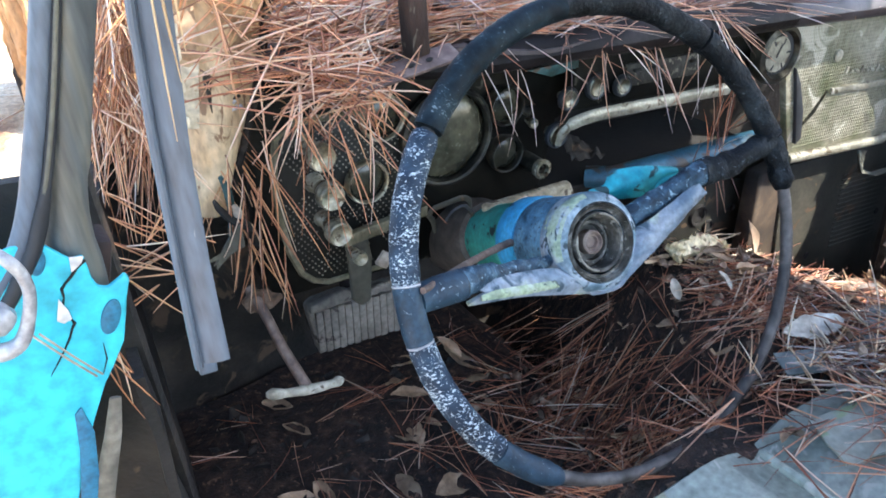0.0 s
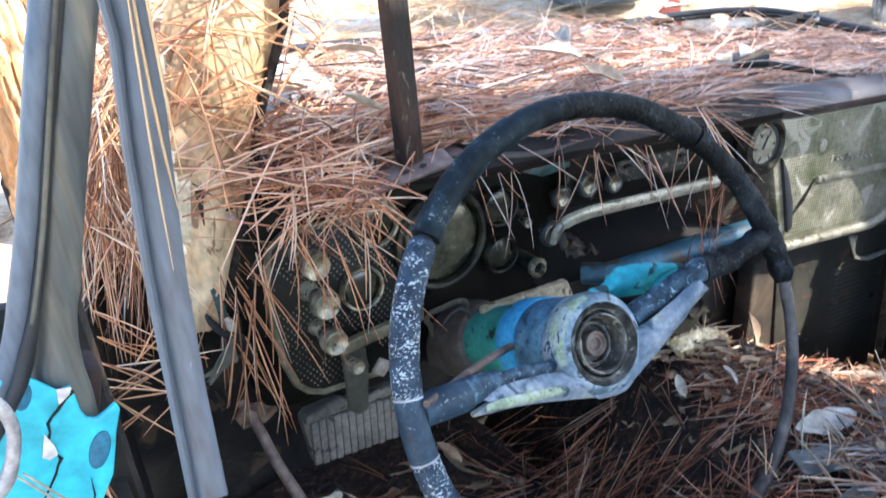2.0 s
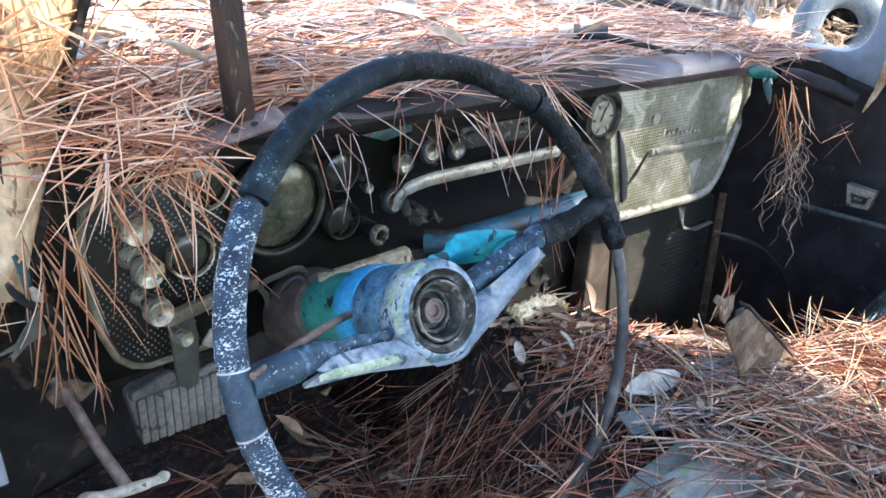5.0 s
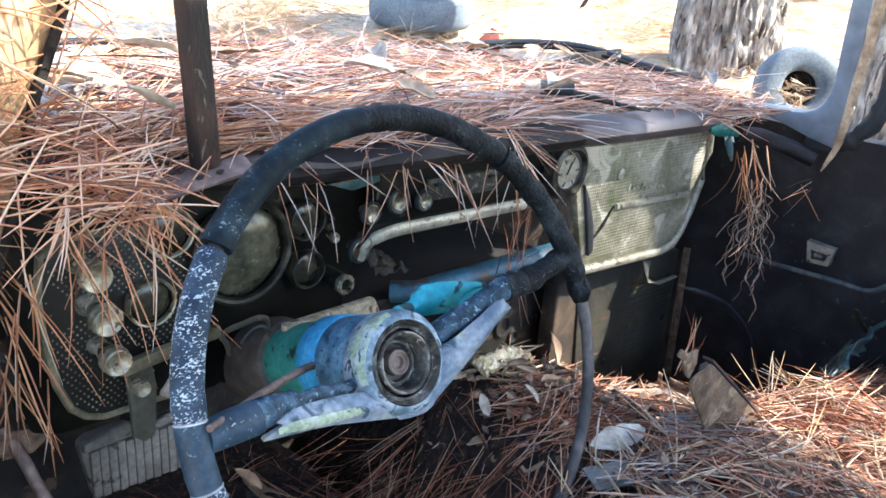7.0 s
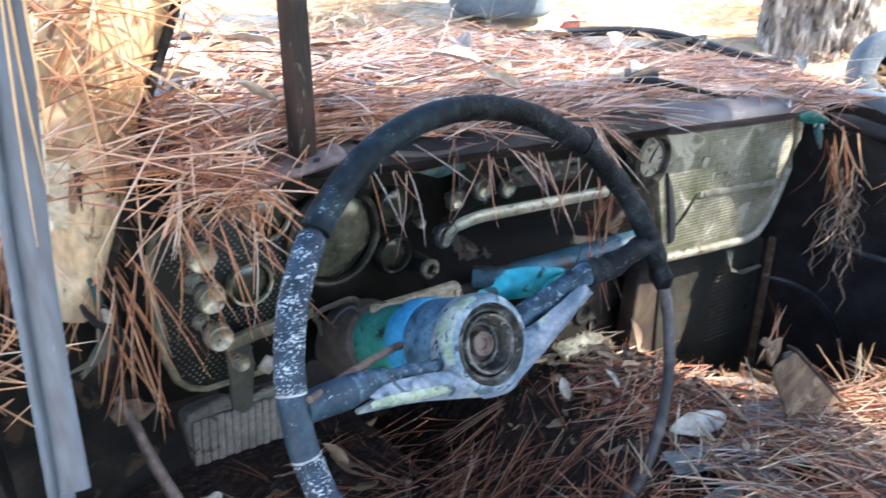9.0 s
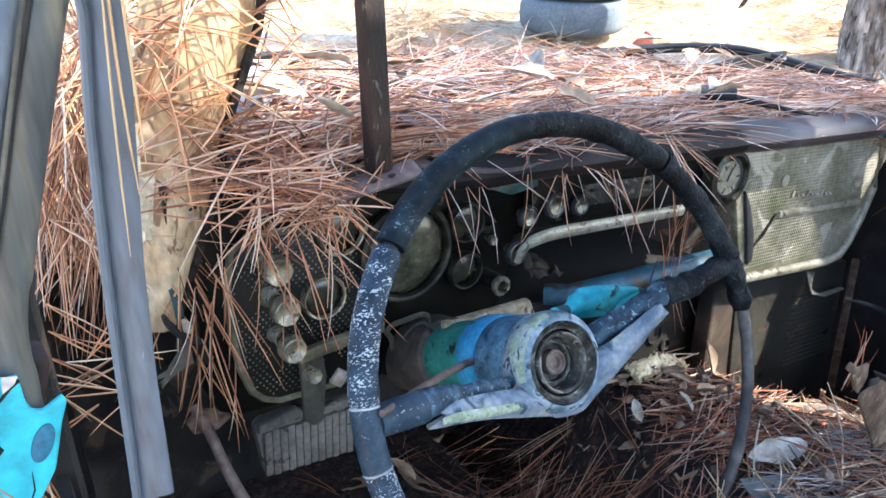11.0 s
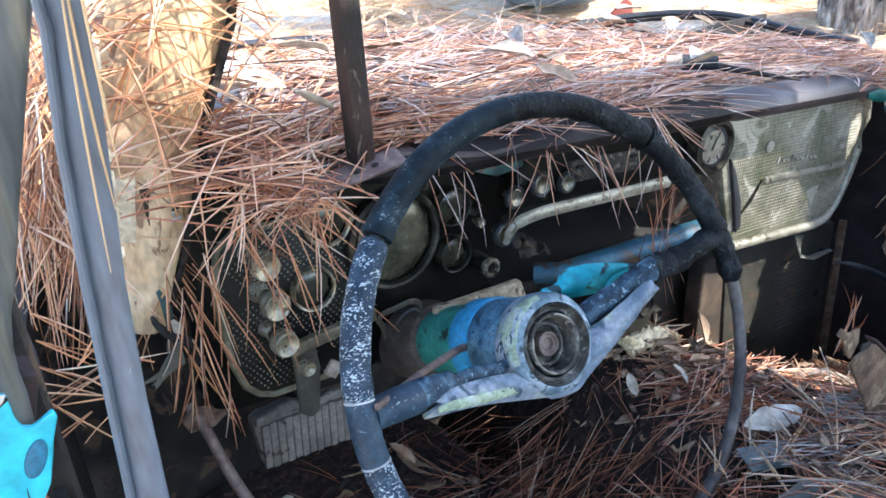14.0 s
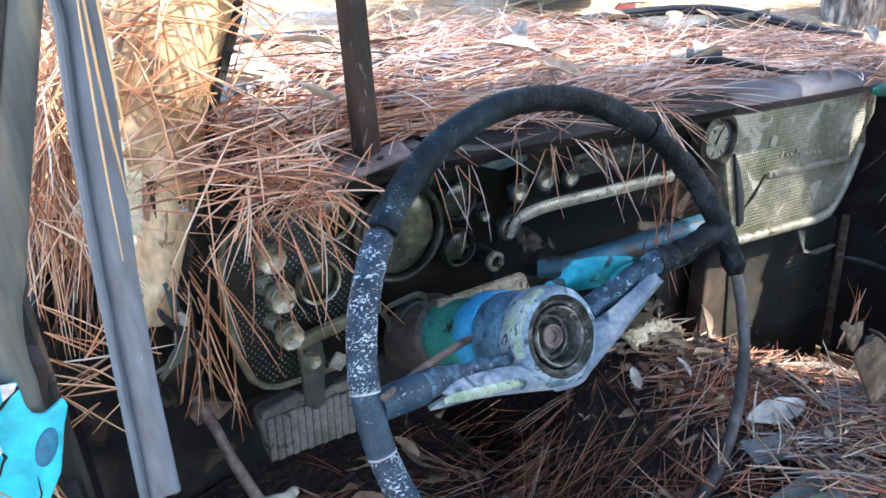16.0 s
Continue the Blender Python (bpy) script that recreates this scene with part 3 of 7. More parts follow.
# Unseen roof; its edges are set by where sun should reach the dash.
tagged(part("roof", sheet(lambda u, v: (-0.01 + 1.41 * u, -0.80 + 1.02 * v, 1.36 - 0.10 * u + 0.05 * math.sin(math.pi * u)), 12, 10, 0.012), M_door, None), "unseen plain roof added to shade the cabin", "roof", kind="structure")
tagged(part("kick_panel", sheet(lambda u, v: (-0.012 + 0.05 * u + wob(u * 3, v * 4, 0, 2, 0.006), 0.465 + 0.48 * u, 0.05 + 0.60 * v), 10, 10, 0.008), M_firewall, None), "kick panel beside the pedals, coloured dark to read as shade", "panel", kind="structure")
tagged(part("side_left", box(0.03, 0.6, 0.62, pose(-0.03, -0.55, 0.38), 0.01), M_body, None), "unseen plain body side added to close the car", "body side", kind="structure")
tagged(part("back_wall", box(1.44, 0.04, 0.75, pose(0.7, -0.86, 0.42, 0, 6.5, 0), 0.01), M_door, None), "unseen plain dark wall added behind the seat", "wall", kind="structure")

# Added dark panel; hides bright ground seen past the door edge from the camera.
tagged(part("hinge_pillar", sheet(lambda u, v: (-0.16 + 0.168 * u, 0.505 + 0.03 * math.sin(u * 3), 0.02 + 0.772 * v), 10, 12, 0.01), M_firewall, None), "dark panel added to hide a bright gap behind the door edge", "pillar", kind="structure")

# ---- right door and pillar ----
door = thing("passenger_door", "dark weathered passenger door trim with chrome latch", "car door")
part("trim_panel", sheet(lambda u, v: (1.425 + 0.02 * math.sin(v * 3), -0.75 + 1.55 * u, 0.02 + 0.60 * v), 14, 10, 0.02), M_door, door, "black door card")
part("rail", tube(spath([(1.40, -0.3, 0.43), (1.40, 0.2, 0.425), (1.40, 0.334, 0.399), (1.40, 0.375, 0.372), (1.40, 0.40, 0.366), (1.40, 0.44, 0.366), (1.40, 0.555, 0.359), (1.405, 0.62, 0.355)], 5), 0.0048, 8), M_vent, door, "thin metal rail")
part("waist", box(0.05, 1.2, 0.05, pose(1.415, -0.2, 0.60), 0.012), M_rust, door, "rusty upper edge")
YZL = Matrix(((0, 1, 0, 1.392), (1, 0, 0, 0), (0, 0, 1, 0), (0, 0, 0, 1)))
latch = part("latch", frame_plate([(0.499, 0.426), (0.450, 0.424), (0.455, 0.391), (0.492, 0.387)], [(0.490, 0.412), (0.459, 0.411), (0.462, 0.397), (0.486, 0.394)], 0.016, YZL), M_trim, door, "worn chrome latch escutcheon", smooth=False)
part("plate", prism([(0.491, 0.413), (0.458, 0.412), (0.461, 0.396), (0.487, 0.393)], 0.006, Matrix.Translation((0.007, 0, 0)) @ YZL, 0.001), M_seal, latch)
part("lever", prism([(0.484, 0.407), (0.468, 0.406), (0.470, 0.401), (0.483, 0.400)], 0.006, Matrix.Translation((0.001, 0, 0)) @ YZL, 0.001), M_bare, latch)
pil = thing("windscreen_pillar", "grey-blue windscreen pillar with peeling tan edge", "pillar")
YZ = Matrix(((0, 1, 0, 1.365), (1, 0, 0, 0), (0, 0, 1, 0), (0, 0, 0, 1)))
part("post", prism([(0.47, 1.26), (0.506, 0.853), (0.506, 0.775), (0.505, 0.720), (0.507, 0.695), (0.514, 0.677), (0.524, 0.664), (0.540, 0.656), (0.565, 0.653), (0.591, 0.653), (0.628, 0.651), (0.626, 0.640), (0.567, 0.626), (0.525, 0.614), (0.488, 0.606), (0.477, 0.605), (0.478, 0.623), (0.477, 0.678), (0.474, 0.748), (0.473, 0.857), (0.43, 1.26)], 0.030, YZ, 0.005), M_jpost, pil)
part("edge", tube(spath([(1.362, 0.492, 0.565), (1.362, 0.486, 0.582), (1.361, 0.475, 0.617), (1.361, 0.468, 0.707), (1.361, 0.4625, 0.782), (1.361, 0.4595, 0.859), (1.362, 0.420, 1.26)], 4), [0.0012, 0.0016, 0.0022, 0.0028, 0.0034, 0.0040, 0.0046, 0.0052] + [0.0065] * 4 + [0.0085] * 13, 8, flat=0.5, up=(1, 0, 0), wob=0.15), M_tanpeel, pil, "peeling tan edge strip")
bpil = thing("door_frame_post", "rusty brown door frame beside the black seal", "pillar")
# The unseen upper part bends back so sun reaches the glovebox lid.
part("frame", prism([(0.235, 1.2), (0.315, 0.98), (0.388, 0.84), (0.405, 0.78), (0.39, 0.64), (0.40, 0.58), (0.10, 0.57), (0.10, 0.64), (0.33, 0.67), (0.370, 0.78), (0.355, 0.84), (0.285, 0.98), (0.205, 1.2)], 0.03, Matrix.Translation((0.055, 0, 0)) @ YZ, 0.006), M_rust, bpil)
part("seal", rough(tube(spath([(1.40, 0.27, 1.2), (1.40, 0.36, 0.98), (1.40, 0.425, 0.82), (1.40, 0.430, 0.719), (1.40, 0.436, 0.668), (1.40, 0.460, 0.628), (1.40, 0.490, 0.602), (1.40, 0.54, 0.595)], 5), 0.014, 10, up=(1, 0, 0)), 0.006, 45), M_seal, bpil, "perished black door seal")

# ---- dashboard ----
dash = thing("dashboard", "weathered metal dashboard with tarnished knobs and gauges", "dashboard")
dash.matrix_world = DM


def disc_m(u, w, v=0.0):
    """Local pose on the dash face: z points at the driver."""
    return Matrix.Translation((u, v, w)) @ pose(0, 0, 0, 90, 0, 0)


def rrect(x0, x1, z0, z1, r, n=5):
    out = []
    for cx, cz, a0 in ((x1 - r, z1 - r, 0), (x0 + r, z1 - r, 90), (x0 + r, z0 + r, 180), (x1 - r, z0 + r, 270)):
        for i in range(n + 1):
            a = radians(a0 + 90 * i / n)
            out.append((cx + r * math.cos(a), cz + r * math.sin(a)))
    return out


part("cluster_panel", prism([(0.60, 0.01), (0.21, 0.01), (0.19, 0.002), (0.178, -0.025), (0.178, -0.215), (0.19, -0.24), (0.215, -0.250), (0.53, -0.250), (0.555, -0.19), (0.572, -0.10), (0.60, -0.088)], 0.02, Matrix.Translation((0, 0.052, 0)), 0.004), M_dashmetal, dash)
PLATE = [(0.204, -0.060), (0.200, -0.100), (0.204, -0.150), (0.212, -0.190), (0.224, -0.220), (0.238, -0.233), (0.255, -0.239), (0.330, -0.237), (0.352, -0.226), (0.362, -0.205), (0.363, -0.075), (0.352, -0.052), (0.335, -0.045), (0.222, -0.045)]
part("perforated_plate", prism(PLATE, 0.006, Matrix.Translation((0, 0.045, 0)), 0.002), M_perf, dash, "perforated black plate")
part("plate_border", tube([(x, 0.046, z) for x, z in PLATE], 0.0042, 6, closed=True, up=(0, 1, 0)), M_goldbead, dash, "olive border bead")
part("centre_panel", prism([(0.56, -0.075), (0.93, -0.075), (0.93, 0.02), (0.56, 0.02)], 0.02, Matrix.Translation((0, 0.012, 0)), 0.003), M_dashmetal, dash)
# Back and shelf carry the opening's shade in their near-black colour.
part("radio_back", prism(rrect(0.54, 0.95, -0.23, 0.0, 0.01, 3), 0.01, Matrix.Translation((0, 0.20, 0)), 0.002), M_dark, dash, "back of the empty radio opening, its shade coloured near black")
part("radio_floor", box(0.38, 0.17, 0.006, Matrix.Translation((0.74, 0.11, -0.185)), 0.002), M_dark, dash, "shelf inside the opening, its shade coloured near black")
part("lower_rail", tube([(0.612, 0.03, -0.176), (0.635, 0.004, -0.171), (0.87, 0.0, -0.165), (0.93, 0.005, -0.168)], 0.017, 12, flat=0.8), M_rail, dash, "faded blue lower rail")
part("chrome_trim", tube(spath([(0.5334, 0.0, -0.1085), (0.537, -0.002, -0.0945), (0.5475, -0.004, -0.0840), (0.5679, -0.006, -0.0785), (0.5982, -0.006, -0.0766), (0.6935, -0.006, -0.0765), (0.8086, -0.006, -0.0762)], 5), [0.0045] * 4 + [0.0065] * 6 + [0.0082] * 21, 10, flat=0.6, up=(0, 1, 0)), M_trim, dash, "pitted chrome trim")
# Left of 0.84 the pad takes the copy with shade coloured in.
part("pad", tube([(0.27, -0.012, 0.010), (0.37, -0.030, 0.02), (0.6, -0.038, 0.027), (0.80, -0.039, 0.0265), (0.84, -0.038, 0.026)], [0.004, 0.029, 0.035, 0.035, 0.033], 14, flat=0.55), M_padshade_duct, dash, "left dash pad section, near black to stand for its shade")
part("pad", tube([(0.82, -0.04, 0.027), (0.86, -0.04, 0.027), (0.95, -0.04, 0.026), (1.2, -0.03, 0.022), (1.29, -0.015, 0.015)], [0.030, 0.036, 0.036, 0.036, 0.03], 14, flat=0.55), M_pad, dash, "faded purple-brown dash pad")
part("glovebox_lid", prism([(0.925, -0.002), (1.2726, -0.003), (1.295, -0.020), (1.302, -0.05), (1.297, -0.10), (1.280, -0.155), (1.262, -0.190), (1.240, -0.208), (1.210, -0.213), (0.98, -0.203), (0.955, -0.14), (0.93, -0.07)], 0.012, Matrix.Translation((0, 0.0, 0)), 0.002), M_glove, dash, "mottled aluminium glovebox lid")
part("glovebox_trim", tube([(0.975, -0.004, -0.208), (1.10, -0.006, -0.212), (1.205, -0.004, -0.217), (1.243, -0.002, -0.212), (1.267, 0, -0.192), (1.286, 0, -0.155), (1.303, 0, -0.10), (1.308, 0, -0.05), (1.302, 0, -0.022), (1.288, 0.002, -0.004)], 0.0078, 10), M_trim, dash, "pitted chrome edge")
# Gauges right of 0.35 get a darker bezel copy for the shaded centre.
for u, w, r in ((0.303, -0.1235, 0.023), (0.4883, -0.1249, 0.021), (0.405, -0.089, 0.054), (0.4842, -0.0644, 0.022), (0.322, -0.053, 0.024)):
    gz = part("gauge", lathe([(r * 0.96, -0.01), (r * 1.10, 0.0), (r * 1.10, 0.007), (r * 1.04, 0.010), (r * 0.98, 0.009), (r * 0.95, 0.004)], 36, disc_m(u, w, 0.044), cap=False), M_knob if u < 0.35 else M_bezel, dash, "tarnished brass bezel")
    part("glass", lathe([(r * 0.96, 0.0), (r * 0.94, 0.003), (r * 0.80, 0.003 + r * 0.10), (r * 0.6, 0.003 + r * 0.18), (r * 0.3, 0.003 + r * 0.24), (0.001, 0.003 + r * 0.26)], 36, disc_m(u, w, 0.047)), M_glass, gz, "clouded glass")


def knob(u, w, r, length, v=0.0, collar=0.0):
    """A bell knob on a stem; its face looks at the driver, its foot stands at depth v."""
    k = part("knob", lathe([(r * 0.42, 0), (r * 0.42, length * 0.22), (r * 0.62, length * 0.30), (r * 0.66, length * 0.42), (r * 0.60, length * 0.50), (r * 0.80, length * 0.58), (r * 0.97, length * 0.70), (r * 1.0, length * 0.80), (r * 0.93, length * 0.84), (r * 0.95, length * 0.97), (r * 0.86, length), (r * 0.70, length * 0.97), (r * 0.52, length * 0.90), (r * 0.25, length * 0.865), (0.0005, length * 0.86)], 28, disc_m(u, w, v)), M_knob if u < 0.30 else M_chrome, dash, "tarnished brass-chrome knob")
    if collar:
        part("collar", lathe([(collar, 0), (collar * 1.05, 0.004), (collar * 0.85, 0.008), (collar * 0.8, 0.012), (collar * 0.55, 0.015), (0.0005, 0.0155)], 24, disc_m(u - 0.003, w + 0.002, v)), M_knob, k, "threaded brass collar")
    return k


for u, w, r, l, c in ((0.2370, -0.0705, 0.0148, 0.044, 0.010), (0.2450, -0.1145, 0.0150, 0.045, 0.0105), (0.2525, -0.1585, 0.0142, 0.045, 0.009)):
    knob(u, w, r, l, 0.045, c)
for u, w, r, l in ((0.2768, -0.1954, 0.0082, 0.03), (0.5889, -0.0459, 0.0130, 0.03), (0.6301, -0.0511, 0.0105, 0.03), (0.5477, -0.0555, 0.011, 0.02), (0.5357, -0.0979, 0.0125, 0.022), (0.498, -0.0768, 0.006, 0.016)):
    knob(u, w, r, l, l + 0.002)
    if r > 0.01:
        part("ferrule", lathe([(r * 1.0, 0.0), (r * 1.25, 0.001), (r * 1.28, 0.006), (r * 1.15, 0.008), (r * 0.9, 0.006)], 28, disc_m(u, w, 0.010), cap=False), M_seal, dash, "dull ring behind the knob")
lock = part("switch_ring", lathe([(0.0112, 0.0), (0.0118, 0.006), (0.0102, 0.009), (0.0078, 0.009), (0.0070, 0.003)], 28, disc_m(0.5253, -0.1424, 0.020), cap=False), M_knob, dash, "serrated chrome switch ring")
part("switch_core", lathe([(0.0072, 0.0), (0.0068, 0.004), (0.0030, 0.0045), (0.0028, 0.0068), (0.0005, 0.007)], 20, disc_m(0.5253, -0.1424, 0.020)), M_bezel, lock, "dark core")
for i in range(14):
    an = 2 * math.pi * i / 14
    part("tooth", box(0.0022, 0.003, 0.0035, Matrix.Translation((0.5253 + 0.0116 * math.cos(an), 0.0135, -0.1424 + 0.0116 * math.sin(an))) @ pose(0, 0, 0, 0, -math.degrees(an), 0), 0.0006, 1), M_knob, lock)
part("switch_stem", lathe([(0.011, 0.0), (0.011, 0.034)], 20, disc_m(0.5253, -0.1424, 0.052)), M_bezel, dash, "dull switch barrel")
clock = part("clock", lathe([(0.040, -0.01), (0.042, 0.0), (0.040, 0.008), (0.033, 0.011), (0.029, 0.004), (0.027, -0.004)], 36, disc_m(0.897, -0.041, -0.002), cap=False), M_bezel, dash, "clock with dull dark bezel")
part("dial", lathe([(0.029, 0.0), (0.028, 0.001), (0.0005, 0.0015)], 36, disc_m(0.896, -0.040, -0.007)), M_seal, clock, "blackened dial")
part("dial_centre", lathe([(0.0245, 0.0), (0.024, 0.002), (0.014, 0.003), (0.0005, 0.0032)], 30, disc_m(0.891, -0.040, -0.008)), M_trim, clock, "pale stained dial centre")

# ---- steering wheel and column ----
WC, WT, WR = Vector((0.411, 0.437, 0.616)), 24.2, 0.215
WM = Matrix.Translation(WC) @ pose(0, 0, 0, 90 - WT, 0, 0.5)
wheel = thing("steering_wheel", "cracked black and blue steering wheel, rim worn to the core", "steering wheel")
wheel.matrix_world = WM


def arc(a0, a1, r=WR, n=40, z=0.0):
    return [(r * math.cos(radians(a0 + (a1 - a0) * i / n)), r * math.sin(radians(a0 + (a1 - a0) * i / n)), z) for i in range(n + 1)]


part("rim_core", rough(tube(arc(0, 356, n=90), 0.0062, 10, closed=True), 0.0008, 60), M_rimcore, wheel, "bare dark steel core")
part("rim_cover", rough(tube(arc(11, 45, n=60), [0.0128 if i in (0, 1, 60) else 0.0113 for i in range(61)], 16), 0.0016, 90), M_rimblack, wheel, "cracked black rim cover")
part("rim_cover", rough(tube(arc(45.5, 90, n=80), 0.0116, 16), 0.0013, 90), M_rimblack, wheel, "cracked black rim cover")
part("rim_cover", rough(tube(arc(89.9, 136, n=70), [0.0116 + 0.0006 * min(1, i / 30) for i in range(69)] + [0.0127, 0.0124], 18), 0.0006, 120), M_rimupper, wheel, "blue-black rim cover worn to grey flecks")
part("rim_cover", rough(tube(arc(-4, 10.6, n=24), [0.007, 0.008, 0.009, 0.0100] + [0.0113] * 21, 16), 0.0028, 90), M_rimblack, wheel, "charred black stub of cover")
part("rim_cover", rough(tube(arc(136.9, 169.6, n=36), [0.0098, 0.0112] + [0.0119] * 34 + [0.0113], 18), 0.0005, 130), M_rimwhite, wheel, "blue cover crazed with white")
part("rim_cover", tube(arc(170.1, 182.7, n=16), [0.0113] + [0.0117] * 15 + [0.0113], 18, wob=0.03), M_rimblue, wheel, "grey-blue cover")
part("rim_cover", rough(tube(arc(183.3, 215, n=36), [0.0113] + [0.0117] * 36, 18), 0.0005, 130), M_rimwhite, wheel, "blue cover crazed with white")
part("rim_cover", rough(tube(arc(215.4, 234, n=18), [0.0114] * 15 + [0.0104, 0.0096, 0.009, 0.008], 16), 0.0012, 90), M_rimblue, wheel, "grey-blue cover")
for a_ in (169.85, 183.0):
    part("rim_ring", tube(arc(a_ - 0.22, a_ + 0.22, n=3), [0.0115, 0.0120, 0.0120, 0.0115], 20), M_chromegrey, wheel, "pale line where the cover is joined")


def blade(top, bottom, bulge, fork=0.0, thick=0.004, nu=36, nv=14):
    """A swollen blade between two edges of the same number of points, its first end forked."""
    A, B = spath(top, 8), spath(bottom, 8)
    A, B = [Vector(p) for p in A], [Vector(p) for p in B]

    def run(L, u):
        k = min(u, 0.9999) * (len(L) - 1)
        return L[int(k)].lerp(L[int(k) + 1], k - int(k))

    def fn(u, v):
        u0 = fork * max(0.0, 1 - abs(v - 0.42) / 0.42)
        uu = u0 + (1 - u0) * u
        p = run(A, uu).lerp(run(B, uu), v)
        return p + Vector((0, 0, bulge * math.sin(math.pi * min(1, max(0, v))) * (0.35 + 0.65 * smoothstep(0, 0.3, uu)) + 0.0012 * noise.noise(p * 90)))

    return sheet(fn, nu, nv, thick)


HZ = -0.029
part("hub", lathe([(0.038, -0.115), (0.0437, -0.1135), (0.0444, -0.10), (0.0450, -0.070), (0.0452, -0.058)], 48), M_hub, wheel, "blue weathered hub")
part("hub_shell", lathe([(0.0440, -0.064), (0.0466, -0.061), (0.0482, -0.050), (0.0486, -0.041), (0.0474, -0.034), (0.0445, -0.0300), (0.0415, -0.0275), (0.0388, -0.0272), (0.0384, -0.037)], 48, cap=False), M_hubpale, wheel, "pale green-blue worn hub shell")
part("hub_band", lathe([(0.0390, -0.150), (0.0425, -0.149), (0.0452, -0.146), (0.0460, -0.118), (0.0448, -0.1145), (0.038, -0.114)], 48), M_hubband, wheel, "bright blue band")
# Raised pale arc: a reflection on the hub shell, put into colour.
part("worn_patch", sheet(lambda u, v: (lambda a, k: (k[0] * math.cos(a), k[0] * math.sin(a), k[1]))(radians(92 + 92 * u), (0.0492 - 0.0046 * max(0.0, v - 0.45) ** 2 * 3.2 - 0.0018 * (1 - v) ** 2, -0.0295 - 0.026 * (1 - v) * math.sin(math.pi * (0.06 + 0.88 * u)) ** 0.5 + 0.0015 * noise.noise(Vector((u * 14, v * 3, 0))))), 44, 8, 0.0006), M_palegreen, wheel, "pale green hub arc with a light reflection coloured in")
part("hub_ring", lathe([(0.0379, HZ - 0.012), (0.0383, HZ - 0.001), (0.0369, HZ + 0.003), (0.0358, HZ + 0.000), (0.0347, HZ + 0.002), (0.0336, HZ - 0.003), (0.0309, HZ - 0.003)], 48, cap=False), M_hubring, wheel, "grimy outer ring")
part("hub_rim", lathe([(0.0291, HZ - 0.008), (0.0286, HZ - 0.001), (0.0276, HZ + 0.000), (0.0253, HZ - 0.002), (0.0241, HZ - 0.012)], 48, cap=False), M_hubring, wheel, "grimy inner ring")
part("hub_well", lathe([(0.0242, HZ - 0.008), (0.0237, HZ - 0.020), (0.0212, HZ - 0.021), (0.0203, HZ - 0.015), (0.0178, HZ - 0.015), (0.0170, HZ - 0.021), (0.0004, HZ - 0.022)], 48, cap=False), M_hubring, wheel, "dark horn well")
part("horn_socket", lathe([(0.0119, HZ - 0.0215), (0.0115, HZ - 0.011), (0.0097, HZ - 0.010), (0.0079, HZ - 0.0125), (0.0061, HZ - 0.0120), (0.0047, HZ - 0.0150), (0.0005, HZ - 0.0152)], 24), M_lever, wheel, "rusty empty horn socket")
for a0_, a1_ in ((150, 250), (20, 75)):
    part("ring_scuff", tube([(0.0270 * math.cos(radians(a0_ + (a1_ - a0_) * k / 12)), 0.0270 * math.sin(radians(a0_ + (a1_ - a0_) * k / 12)), HZ + 0.0005) for k in range(13)], [0.0006] + [0.0011] * 11 + [0.0006], 8), M_bare, wheel, "bright arc along part of the ring edge")
part("spoke", rough(stube([(-0.163, 0.0190, -0.011), (-0.1568, 0.0195, -0.012), (-0.134, 0.0165, -0.018), (-0.1112, 0.0115, -0.025), (-0.0793, 0.0040, -0.035), (-0.0500, -0.002, -0.047)], [0.0130, 0.0128, 0.0100, 0.0078, 0.0072, 0.0060], 16, flat=0.85, n=10), 0.0022, 85), M_hubnavy, wheel, "navy left spoke with broken skin")
part("spoke_sleeve", stube([(-0.206, 0.0232, -0.002), (-0.1835, 0.0215, -0.006), (-0.1625, 0.0190, -0.010)], [0.0122, 0.0135, 0.0136], 18), M_rimblue, wheel, "slate-blue sleeve at the rim")
part("sleeve_gap", stube([(-0.1626, 0.0190, -0.010), (-0.1606, 0.0188, -0.0103)], [0.0128, 0.0128], 18), M_seal, wheel, "dark gap at the end of the sleeve")
part("spoke_fin", blade([(-0.1536, 0.0124, -0.010), (-0.1236, 0.0108, -0.014), (-0.0892, 0.0045, -0.020), (-0.0587, -0.0045, -0.030), (-0.0320, -0.0150, -0.040)], [(-0.1588, -0.0017, -0.012), (-0.1299, -0.0085, -0.016), (-0.0964, -0.0175, -0.022), (-0.0557, -0.0322, -0.032), (-0.0128, -0.0478, -0.040)], 0.007, 0.13), M_fin, wheel, "pale green torn fin with a forked tip")
part("fin_streak", blade([(-0.1475, 0.0040, -0.0070), (-0.1270, 0.0020, -0.0085), (-0.0945, -0.0060, -0.0130), (-0.0640, -0.0150, -0.0225)], [(-0.1480, 0.0000, -0.0075), (-0.1280, -0.0050, -0.0095), (-0.0960, -0.0130, -0.0145), (-0.0600, -0.0215, -0.0235)], 0.0012, 0.0, 0.0015), M_palegreen, wheel, "yellow-green streak along the fin")
part("fin_skirt", blade([(-0.034, -0.024, -0.036), (-0.016, -0.040, -0.036), (0.006, -0.042, -0.036), (0.030, -0.030, -0.034)], [(-0.020, -0.0465, -0.034), (-0.004, -0.0500, -0.033), (0.014, -0.0500, -0.033), (0.034, -0.040, -0.033)], 0.004, 0.0), M_fin, wheel, "pale skirt that joins the fins under the hub")
